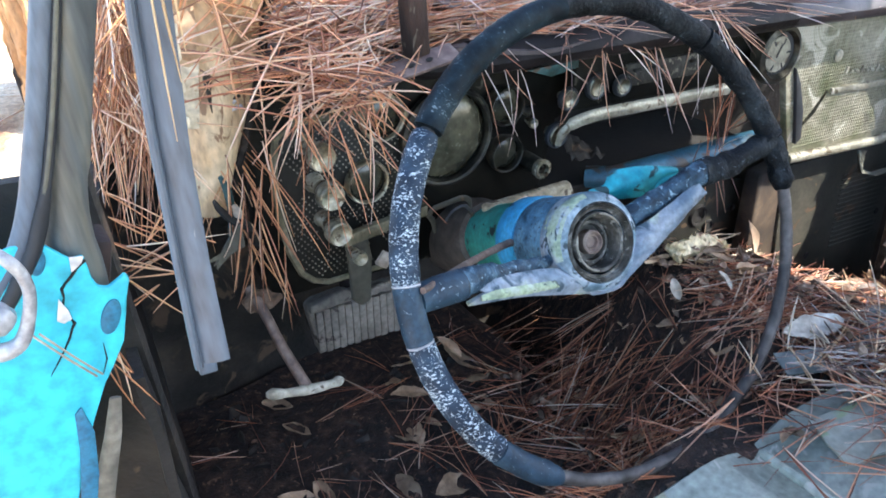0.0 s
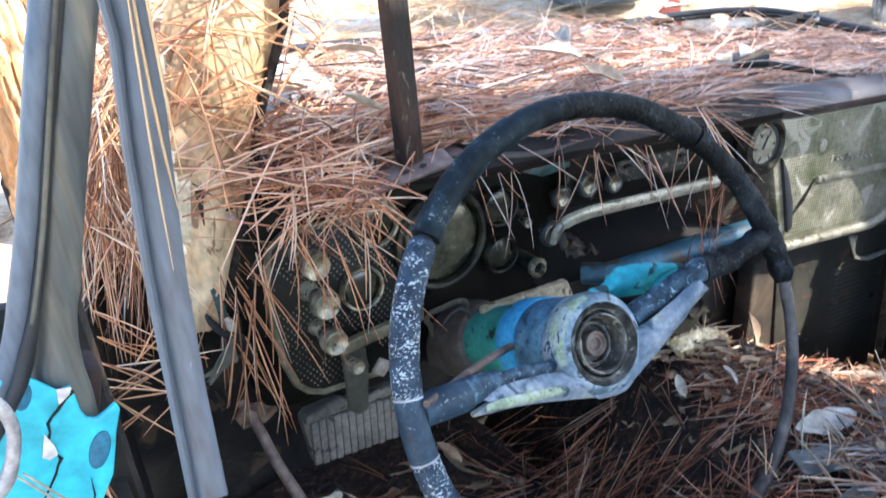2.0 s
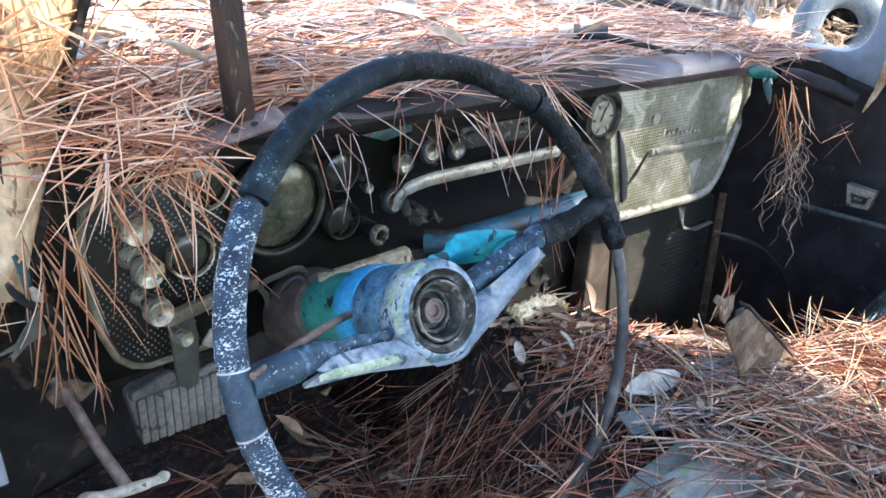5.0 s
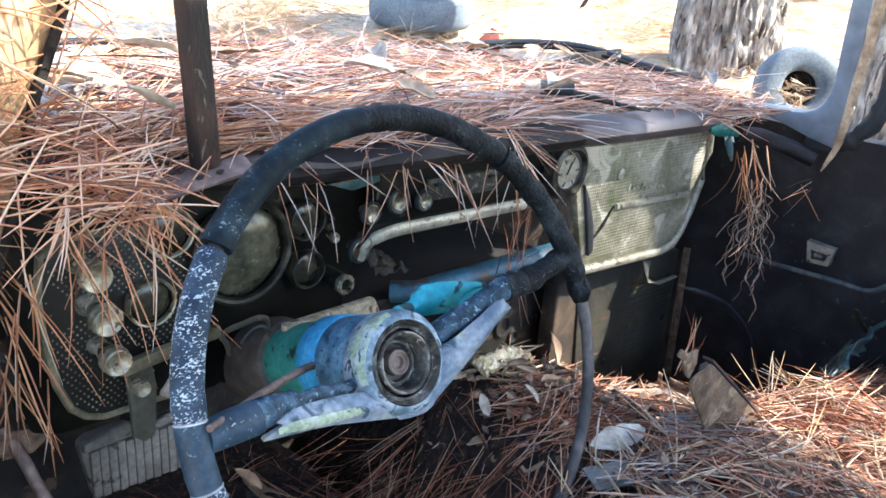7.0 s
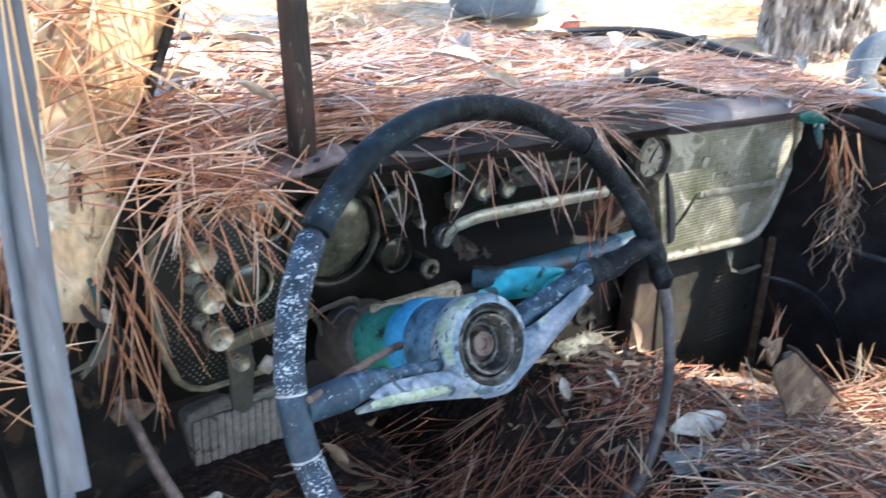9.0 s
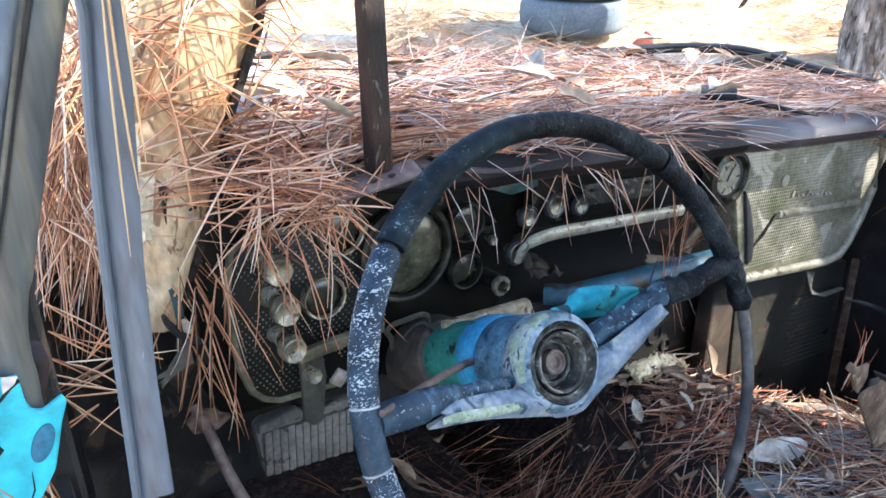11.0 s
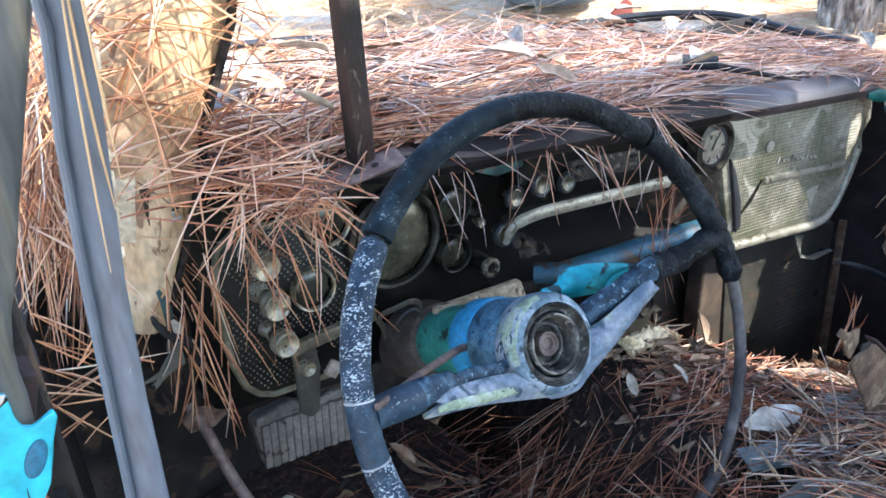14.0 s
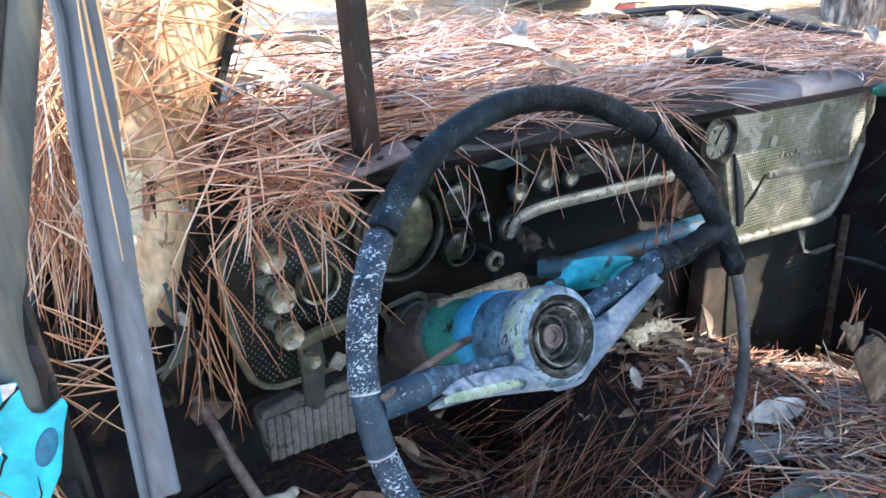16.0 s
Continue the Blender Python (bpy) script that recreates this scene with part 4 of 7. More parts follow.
part("spoke", rough(stube([(0.211, 0.037, -0.001), (0.174, 0.031, -0.005), (0.150, 0.028, -0.008), (0.124, 0.0295, -0.012)], [0.0125, 0.0115, 0.0130, 0.0138], 16, flat=0.9, n=10), 0.0022, 85), M_rimblack, wheel, "charred black right spoke")
part("spoke", rough(stube([(0.130, 0.0310, -0.011), (0.1188, 0.0300, -0.0125), (0.107, 0.0254, -0.020), (0.0822, 0.0175, -0.030), (0.0500, 0.0075, -0.042)], [0.0120, 0.0125, 0.0112, 0.0115, 0.0120], 16, flat=0.85, n=10), 0.0022, 85), M_hubnavy, wheel, "navy right spoke")
part("spoke_fin", blade([(0.1150, 0.0225, -0.009), (0.1068, 0.0185, -0.013), (0.082, 0.0095, -0.020), (0.0560, 0.0000, -0.028), (0.0440, -0.0040, -0.038)], [(0.1209, 0.0119, -0.010), (0.1047, 0.0030, -0.016), (0.0773, -0.0129, -0.022), (0.0440, -0.0318, -0.030), (0.0140, -0.0500, -0.040)], 0.005, 0.05), M_fin, wheel, "pale blue fin")
part("rear_spoke", blade([(0.0443, 0.0394, -0.086), (0.0627, 0.0393, -0.085), (0.069, 0.0471, -0.082), (0.0832, 0.0496, -0.078), (0.1134, 0.0434, -0.070), (0.1528, 0.0290, -0.060)], [(0.0409, 0.0340, -0.086), (0.0611, 0.0245, -0.085), (0.0832, 0.0176, -0.082), (0.1136, 0.0130, -0.078), (0.1225, 0.0235, -0.070), (0.1519, 0.0243, -0.060)], 0.009, 0.0, 0.005), M_turqdull, wheel, "turquoise rear spoke shell")
part("shell_fold", stube([(0.1130, 0.0128, -0.073), (0.1170, 0.0200, -0.068), (0.1235, 0.0250, -0.064), (0.140, 0.0268, -0.058), (0.1528, 0.0266, -0.056)], [0.0025, 0.0035, 0.0035, 0.003, 0.002], 8), M_turqdull, wheel, "rolled edge of the shell")

brk = thing("tunnel_bracket", "olive rusty bracket plate with holes behind the tunnel", "bracket")
part("plate", prism([(0.79, 0.40), (0.86, 0.40), (0.93, 0.39), (1.0, 0.36), (1.01, 0.20), (0.80, 0.22)], 0.01, Matrix.Translation((0, 0.745, 0)), 0.003), M_heater, brk)
# Solid dark discs: the shade inside each hole is only colour.
for hx, hz, hr in ((0.812, 0.365, 0.016), (0.863, 0.346, 0.017), (0.889, 0.318, 0.010), (0.94, 0.335, 0.007)):
    part("hole", lathe([(hr * 0.75, -0.004), (hr * 0.8, 0.003), (hr, 0.004), (hr * 1.15, 0.0)], 20, pose(hx, 0.744, hz, 90, 0, 0)), M_dark, brk, "dark disc with a raised lip standing in for a hole")

col = thing("steering_column", "green steering column with dark collar", "steering column")
col.matrix_world = WM
part("jacket", lathe([(0.036, -0.230), (0.0385, -0.21), (0.0402, -0.151)], 40), M_green, col, "flaking green jacket")
part("collar", lathe([(0.040, -0.33), (0.046, -0.32), (0.047, -0.26), (0.042, -0.232), (0.030, -0.228)], 32), M_collar, col, "grimy grey-brown collar")
part("shaft", lathe([(0.03, -0.62), (0.03, -0.33)], 20), M_firewall, col)
part("lever", stube([(-0.038, 0.010, -0.120), (-0.0575, 0.0148, -0.105), (-0.1323, 0.0250, -0.045), (-0.2052, 0.0320, 0.014)], [0.0042, 0.0040, 0.0034, 0.0028], 10), M_lever, col, "bare reddish-brown indicator lever")

# ---- the standing rusty post ----
post = thing("rusty_post", "rusty dark steel post standing on the dash top", "post")
part("channel", rough(box(0.024, 0.016, 0.70, pose(0.3185, 0.617, 1.118, 0, 0.6, 14), 0.003), 0.001, 60), M_postrust, post)
foot = part("foot", rough(box(0.118, 0.022, 0.005, pose(0.296, 0.607, 0.7625, 30, -3, 4), 0.002), 0.0012, 50), M_lip, post, "bent foot plate with bolt holes")
# Bolt holes are flat near-black discs laid on the plate.
for hx in (0.303, 0.322):
    part("bolt_hole", lathe([(0.0045, 0.0), (0.005, 0.001), (0.003, 0.0012), (0.0005, 0.0012)], 14, pose(hx, 0.6050, 0.7640 + 0.06 * (hx - 0.296), 30, -3, 0) @ Matrix.Diagonal((0.8, 0.45, 1, 1))), M_dark, foot)

# ---- driver's side: torn door corner, vent frame, hanging seal ----
ddoor = thing("driver_door", "torn bright turquoise door corner with chrome vent catch", "car door")
out = [(-0.040, 0.792), (-0.033, 0.786), (-0.026, 0.777), (-0.023, 0.773), (-0.016, 0.773), (-0.0155, 0.763), (-0.0155, 0.756), (-0.0135, 0.750), (-0.009, 0.7475), (-0.005, 0.749), (0.003, 0.753), (0.0045, 0.748), (-0.001, 0.735), (-0.004, 0.725), (-0.010, 0.707), (-0.021, 0.691), (-0.029, 0.681), (-0.052, 0.640), (-0.069, 0.600), (-0.09, 0.52), (-0.25, 0.50), (-0.25, 0.81), (-0.09, 0.80), (-0.06, 0.79)]
part("skin", prism(out, 0.004, Matrix.Translation((0, 0.43, 0)), 0.0014), M_turq, ddoor, "turquoise painted sheet, cracked and torn", smooth=False)
CK = [(-0.016, 0.771), (-0.021, 0.768), (-0.026, 0.763), (-0.030, 0.760), (-0.033, 0.757), (-0.0335, 0.751), (-0.036, 0.746), (-0.0345, 0.738), (-0.033, 0.732), (-0.0355, 0.729), (-0.038, 0.724), (-0.044, 0.716), (-0.049, 0.710), (-0.056, 0.702)]
part("crack", tube([(a, 0.4286, c) for a, c in CK], [0.0014, 0.0012, 0.0010, 0.0008, 0.0011, 0.0006, 0.0012, 0.0008, 0.0012, 0.0007, 0.0008, 0.0006, 0.0005, 0.0002], 5), M_dark, ddoor)
part("crack", tube([(a, 0.4287, c) for a, c in ((-0.022, 0.712), (-0.023, 0.700), (-0.028, 0.690))], [0.0002, 0.0006, 0.0003], 5), M_dark, ddoor)
part("chip", prism([(-0.0365, 0.752), (-0.0335, 0.742), (-0.0335, 0.736), (-0.0385, 0.735), (-0.0415, 0.738)], 0.001, Matrix.Translation((0, 0.4275, 0)), 0.0003), M_whitepaint, ddoor, "chip down to white primer")
part("chip", prism([(-0.0235, 0.776), (-0.016, 0.774), (-0.018, 0.770), (-0.025, 0.766)], 0.001, Matrix.Translation((0, 0.4275, 0)), 0.0003), M_whitepaint, ddoor, "chip down to white primer")
for ox, oz, sx_, sz_, tilt_ in ((-0.040, 0.778, 0.0046, 0.0085, 20), (-0.0128, 0.7275, 0.0058, 0.0125, 24)):
    part("bare_oval", lathe([(0.0005, 0.0016), (0.7, 0.0015), (0.95, 0.0009), (1.0, 0)], 28, pose(ox, 0.4296, oz, 0, tilt_, 0) @ pose(0, 0, 0, 90, 0, 0) @ Matrix.Diagonal((sx_, sz_, 1, 1))), M_oval, ddoor, "dark blue oval where the top coat is gone")
part("hinge_plate", box(0.014, 0.03, 0.05, pose(-0.010, 0.47, 0.742, 0, 18, 0), 0.004), M_rust, ddoor, "worn brown hinge plate")
for dx_ in (0.0, 0.0035):
    part("rod", tube([(-0.056 + dx_, 0.421, 0.738), (-0.043 + dx_, 0.421, 0.714), (-0.032 + dx_, 0.423, 0.694)], 0.0007, 6), M_leafpale, ddoor, "thin pale rod")
part("edge_strip", stube([(-0.026, 0.468, 0.640), (-0.036, 0.468, 0.610), (-0.050, 0.468, 0.575), (-0.062, 0.468, 0.535)], [0.004, 0.006, 0.007, 0.005], 10, flat=0.4, up=(0, 1, 0)), M_bare, ddoor, "pale worn strip on the door edge")
part("bare_streak", prism([(-0.052, 0.668), (-0.047, 0.672), (-0.045, 0.650), (-0.052, 0.615), (-0.062, 0.585), (-0.068, 0.60), (-0.057, 0.64)], 0.001, Matrix.Translation((0, 0.4285, 0)), 0.0003), M_oval, ddoor, "dark blue streak where the top coat is gone")
catch = part("vent_catch", stube([(-0.0580, 0.392, 0.814), (-0.0515, 0.386, 0.806), (-0.0480, 0.385, 0.798), (-0.0475, 0.385, 0.786), (-0.0525, 0.385, 0.771), (-0.0600, 0.385, 0.759), (-0.0700, 0.386, 0.756), (-0.0810, 0.388, 0.760)], [0.0026, 0.0036, 0.0034, 0.0033, 0.0036, 0.0044, 0.0054, 0.006], 12, flat=0.8, up=(0, 1, 0)), M_chromegrey, ddoor, "pitted grey vent catch hook")
part("pivot", rough(lathe([(0.0075, 0), (0.009, 0.005), (0.0082, 0.010), (0.005, 0.013), (0.0005, 0.0135)], 20, pose(-0.066, 0.395, 0.774, 90, 0, 0)), 0.0012, 120), M_chromegrey, catch)

vent = thing("vent_window_frame", "grey vent window frame with black rubber channel", "window frame")
part("frame_post", tube(spath([(-0.022, 0.446, 0.742), (-0.021, 0.445, 0.757), (-0.0195, 0.444, 0.778), (-0.013, 0.443, 0.803), (-0.0065, 0.442, 0.826), (0.006, 0.442, 0.865), (0.0215, 0.442, 0.911), (0.0355, 0.442, 0.952), (0.049, 0.442, 0.99), (0.148, 0.43, 1.28)], 3), [0.0155] * 5 + [0.0150, 0.014, 0.013, 0.0115, 0.0108, 0.0105, 0.0105] + [0.0120] * 16, 14, flat=0.6, up=(0, 1, 0)), M_vent, vent)
part("channel", tube(spath([(-0.085, 0.437, 0.742), (-0.072, 0.436, 0.758), (-0.059, 0.436, 0.772), (-0.045, 0.436, 0.788), (-0.0325, 0.436, 0.811), (-0.024, 0.436, 0.832), (-0.0095, 0.436, 0.869), (0.0065, 0.436, 0.915), (0.020, 0.436, 0.954), (0.033, 0.436, 0.99), (0.13, 0.42, 1.28)], 3), 0.0064, 10, up=(0, 1, 0)), M_strip, vent, "blue-grey rubber channel")
part("channel_ridge", tube(spath([(-0.066, 0.429, 0.756), (-0.040, 0.429, 0.785), (-0.020, 0.429, 0.826), (-0.004, 0.429, 0.867), (0.012, 0.429, 0.914), (0.025, 0.429, 0.953), (0.038, 0.429, 0.99), (0.136, 0.415, 1.28)], 3), 0.0013, 8, up=(0, 1, 0)), M_olive, vent, "pale ridge of the channel")
part("seal", tube(spath([(-0.078, 0.431, 0.745), (-0.062, 0.431, 0.758), (-0.052, 0.431, 0.770), (-0.0395, 0.431, 0.785), (-0.0275, 0.431, 0.808), (-0.0180, 0.431, 0.829), (-0.0035, 0.432, 0.867), (0.0125, 0.433, 0.914), (0.027, 0.434, 0.953), (0.040, 0.434, 0.99), (0.138, 0.42, 1.28)], 3), [0.0048] * 12 + [0.0042, 0.0036] + [0.0030] * 17, 10, up=(0, 1, 0)), M_seal, vent, "black rubber seal")

seal = thing("hanging_weatherstrip", "grey rubber weatherstrip hanging loose in the doorway", "weatherstrip")
SL = [(0.030, 1.20), (0.036, 0.966), (0.030, 0.922), (0.024, 0.86), (0.019, 0.787), (0.0158, 0.738), (0.0158, 0.734)]
SR = [(0.048, 1.20), (0.052, 0.964), (0.049, 0.935), (0.040, 0.858), (0.0358, 0.799), (0.0335, 0.744), (0.0332, 0.737)]


def strip_fn(u, v):
    k = u * (len(SL) - 1)
    i = min(int(k), len(SL) - 2)
    f = k - i
    a = [SL[i][j] + (SL[i + 1][j] - SL[i][j]) * f for j in (0, 1)]
    b = [SR[i][j] + (SR[i + 1][j] - SR[i][j]) * f for j in (0, 1)]
    lip = 0.0014 if 0.14 < v < 0.19 else (-0.0012 if v < 0.14 else 0.0)
    return (a[0] + (b[0] - a[0]) * v, 0.34 + 0.004 * math.cos(v * math.pi) + lip, a[1] + (b[1] - a[1]) * v)


part("web", sheet(strip_fn, 36, 20, 0.003), M_strip, seal)
part("torn_end", prism([(0.0158, 0.7355), (0.0268, 0.7385), (0.0262, 0.7275), (0.0166, 0.7285)], 0.003, Matrix.Translation((0, 0.339, 0)), 0.0006), M_strip, seal, "torn lower corner")
for fx_, fz_, fs_ in ((0.0505, 0.952, 0.0030), (0.0490, 0.936, 0.0024), (0.0462, 0.914, 0.0020), (0.0448, 0.904, 0.0026), (0.0432, 0.889, 0.0022), (0.0418, 0.872, 0.0016), (0.0400, 0.868, 0.0013)):
    part("flake", prism([(fx_ - fs_, fz_ - 1.6 * fs_), (fx_ + 0.6 * fs_, fz_ - 1.1 * fs_), (fx_ + 0.8 * fs_, fz_ + 1.4 * fs_), (fx_ - 0.2 * fs_, fz_ + 2.0 * fs_), (fx_ - 0.9 * fs_, fz_ + 0.3 * fs_)], 0.0008, Matrix.Translation((0, 0.3335, 0)), 0.0002), M_creampale, seal, "cream flake of old paint")
part("bead", tube([(x + 0.001, 0.339, z) for x, z in SL], 0.0022, 8, up=(0, 1, 0)), M_strip, seal, "rounded bead along the edge")

cream = thing("windscreen_post", "cream painted windscreen post, paint peeling to rust", "pillar")
CL = [(0.30, 1.25), (0.18, 0.968), (0.145, 0.90), (0.132, 0.83), (0.124, 0.776), (0.113, 0.70), (0.108, 0.634)]
CR = [(0.37, 1.25), (0.255, 0.961), (0.238, 0.895), (0.204, 0.828), (0.175, 0.745), (0.150, 0.69), (0.124, 0.640)]


def cream_fn(u, v):
    k = u * (len(CL) - 1)
    i = min(int(k), len(CL) - 2)
    f = k - i
    a = [CL[i][j] + (CL[i + 1][j] - CL[i][j]) * f for j in (0, 1)]
    b = [CR[i][j] + (CR[i + 1][j] - CR[i][j]) * f for j in (0, 1)]
    return (a[0] + (b[0] - a[0]) * v, 0.715 - 0.02 * math.sin(math.pi * v) + wob(u * 9, v * 3, 0, 1, 0.003), a[1] + (b[1] - a[1]) * v)


part("skin", sheet(cream_fn, 40, 10, 0.012), M_cream, cream)
part("rubber_edge", tube([(x + 0.010, 0.700, z) for x, z in CR], 0.0045, 8, wob=0.25, up=(0, 1, 0)), M_rubberdull, cream, "perished black rubber edge")
def on_post(outline, y, material, label):
    return part("bare_patch", prism(outline, 0.001, Matrix.Translation((0, y, 0)), 0.0003), material, cream, label)


on_post([(0.108, 0.729), (0.128, 0.724), (0.151, 0.721), (0.160, 0.738), (0.168, 0.752), (0.176, 0.776), (0.166, 0.770), (0.158, 0.782), (0.148, 0.772), (0.140, 0.788), (0.126, 0.783), (0.112, 0.790)], 0.6905, M_creampale, "patch of pale cream paint")
on_post([(0.112, 0.796), (0.128, 0.788), (0.146, 0.793), (0.158, 0.805), (0.166, 0.828), (0.150, 0.838), (0.130, 0.832), (0.114, 0.836)], 0.6915, M_tanpeel, "smooth tan patch where paint has peeled")
on_post([(0.150, 0.795), (0.160, 0.800), (0.172, 0.840), (0.178, 0.872), (0.166, 0.868), (0.156, 0.835)], 0.6905, M_creampale, "run of greenish cream paint")
on_post([(0.176, 0.900), (0.205, 0.897), (0.214, 0.880), (0.204, 0.872), (0.190, 0.885), (0.178, 0.884)], 0.6905, M_whitepaint, "flake of white primer")
on_post([(0.190, 0.86), (0.206, 0.872), (0.224, 0.93), (0.232, 0.955), (0.214, 0.95), (0.204, 0.905)], 0.6925, M_rustlight, "brown patch where paint has peeled")
part("hinge_bar", box(0.034, 0.004, 0.0035, pose(0.148, 0.687, 0.7365, 0, -6, 0), 0.001), M_chromegrey, cream, "worn steel hinge bar")
part("hinge_bar", box(0.030, 0.004, 0.0030, pose(0.150, 0.687, 0.7465, 0, -6, 0), 0.001), M_bezel, cream, "dark hinge bar")
# Tan colour tones down an upper post that would be too sunlit.
on_post([(0.132, 0.842), (0.150, 0.842), (0.170, 0.870), (0.188, 0.862), (0.206, 0.890), (0.216, 0.935), (0.230, 0.962), (0.186, 0.965), (0.160, 0.915), (0.140, 0.880)], 0.6935, M_tanpeel, "broad tan patch, brown tone that also darkens the sunlit upper post")
hinge = part("hinge", prism([(0.1345, 0.737), (0.1345, 0.773), (0.1415, 0.776), (0.1405, 0.738)], 0.005, Matrix.Translation((0, 0.684, 0)), 0.001), M_bezel, cream, "dark slotted hinge leaf")
for hx, hz in ((0.150, 0.759), (0.154, 0.744)):
    part("screw", lathe([(0.0036, 0), (0.004, 0.002), (0.002, 0.003), (0.0005, 0.003)], 14, pose(hx, 0.688, hz, 90, 0, 0) @ Matrix.Diagonal((1.5, 0.7, 1, 1))), M_chromegrey, hinge, "steel screw head")

# ---- under the dash ----
pedal = thing("brake_pedal", "worn ribbed rubber brake pedal", "pedal")
part("pad", prism([(0.222, 0.412), (0.232, 0.418), (0.275, 0.418), (0.282, 0.410), (0.358, 0.402), (0.352, 0.322), (0.228, 0.338)], 0.016, Matrix.Translation((0, 0.80, 0)), 0.004), M_pedal, pedal)
for i in range(12):
    x = 0.234 + i * 0.0101
    part("rib", box(0.0096, 0.008, 0.064 + 0.003 * (i % 2), pose(x, 0.797, 0.371 - (x - 0.23) * 0.12, 0, 4, 0), 0.0018, 2), M_pedal, pedal)
part("top_flange", prism([(0.224, 0.404), (0.226, 0.416), (0.276, 0.423), (0.286, 0.412), (0.352, 0.408), (0.352, 0.400)], 0.012, Matrix.Translation((0, 0.792, 0)), 0.003), M_pedal, pedal, "raised worn lip")
part("arm", tube([(0.29, 0.815, 0.37), (0.30, 0.86, 0.45), (0.31, 0.90, 0.60)], 0.010, 8), M_rust, pedal)

tbar = thing("brake_pull_handle", "pale T-shaped pull handle on a rusty rod", "handle")
part("rod", stube([(0.142, 0.735, 0.515), (0.148, 0.715, 0.490), (0.153, 0.690, 0.455), (0.163, 0.66, 0.412)], [0.0065, 0.0058, 0.0060, 0.0066], 12), M_lever, tbar, "rusty bent rod")
part("grip", stube([(0.117, 0.660, 0.4240), (0.124, 0.659, 0.4222), (0.140, 0.657, 0.417), (0.165, 0.655, 0.411), (0.190, 0.657, 0.404), (0.200, 0.659, 0.4020), (0.206, 0.660, 0.4010)], [0.0030, 0.0066, 0.0050, 0.0062, 0.0048, 0.0062, 0.0030], 14, wob=0.08), M_dial, tbar, "pale worn grip with swollen ends")
part("bracket", prism([(0.128, 0.505), (0.142, 0.515), (0.168, 0.508), (0.176, 0.494), (0.160, 0.484), (0.134, 0.488)], 0.006, Matrix.Translation((0, 0.722, 0)), 0.002), M_rust2, tbar, "flaking rusty bracket plate")
heater = thing("heater_box", "olive metal heater box under the glovebox", "heater")
part("case", prism([(1.0, 0.405), (1.320, 0.362), (1.316, 0.06), (1.02, 0.13)], 0.10, Matrix.Translation((0, 0.70, 0)), 0.006), M_heater, heater)
for i in range(16):
    part("louvre", box(0.13, 0.003, 0.0022, pose(1.225, 0.6995, 0.330 - 0.0095 * i, 0, 7, 0), 0.0006, 1), M_heater, heater)
part("side_plate", rough(box(0.10, 0.03, 0.22, pose(0.975, 0.715, 0.30, 0, 6, 10), 0.006), 0.003, 30), M_stain, heater, "rust-stained brown side plate")
# No hole is cut; a dark disc paints its shade.
for hx, hz in ((1.285, 0.318), (1.287, 0.225), (1.10, 0.20)):
    part("bolt_hole", lathe([(0.006, -0.002), (0.0065, 0.001), (0.004, 0.0015), (0.0005, 0.001)], 14, pose(hx, 0.6995, hz, 90, 0, 0)), M_dark, heater)
part("flange", rough(box(0.007, 0.014, 0.30, pose(1.327, 0.690, 0.215, 0, 1, 20), 0.003), 0.002, 40), M_bracket, heater, "rusty edge flange")
part("hook", tube([(1.15, 0.67, 0.40), (1.14, 0.66, 0.37), (1.17, 0.655, 0.355), (1.24, 0.66, 0.345)], [0.008, 0.010, 0.007, 0.005], 8, flat=0.4), M_olive, heater, "pale bent metal bracket")

plate = thing("rusty_bracket", "rusty bent triangular steel plate on the needles", "metal scrap")
part("plate", prism([(0.643, 0.553), (0.647, 0.560), (0.681, 0.562), (0.688, 0.557), (0.846, 0.414), (0.800, 0.385), (0.705, 0.430), (0.690, 0.482)], 0.004, Matrix.Translation((0, 0.307, 0)), 0.0012), M_bracket, plate)
part("flange", rough(box(0.226, 0.013, 0.0035, pose(0.7650, 0.3125, 0.4905, 0, 42.1, 0), 0.001), 0.0012, 50), M_rust, plate, "folded dark edge")
part("tab", prism([(0.613, 0.598), (0.620, 0.603), (0.634, 0.592), (0.652, 0.590), (0.654, 0.574), (0.643, 0.560), (0.632, 0.572), (0.626, 0.588)], 0.003, Matrix.Translation((0, 0.310, 0)), 0.0008), M_bracket, plate, "bent pale tab")
part("slot", prism([(0.652, 0.574), (0.668, 0.571), (0.666, 0.565), (0.651, 0.567)], 0.002, Matrix.Translation((0, 0.3055, 0)), 0.0004), M_dark, plate, "dark slot")

seat = thing("bench_seat", "collapsed seat with faded blue-green vinyl", "seat")
part("cushion", sheet(lambda u, v: (0.36 + 1.0 * u, -0.35 + 0.71 * v, 0.442 - 0.34 * max(0.0, u - 0.34) - 0.08 * smoothstep(0.93, 1.0, v) + wob(u * 6, v * 5, 0, 1, 0.012) - 0.02 * abs(math.sin(u * 14)) ** 8), 60, 30, 0.03), M_seat, seat, "faded vinyl cushion")
for sx in (0.46, 0.70, 0.94):
    part("piping", stube([(sx, 0.29, 0.444 - 0.34 * max(0.0, sx - 0.70)), (sx + 0.005, 0.1, 0.446 - 0.34 * max(0.0, sx - 0.70)), (sx, -0.2, 0.444 - 0.34 * max(0.0, sx - 0.70))], 0.0045, 8), M_seat, seat, "raised piping")
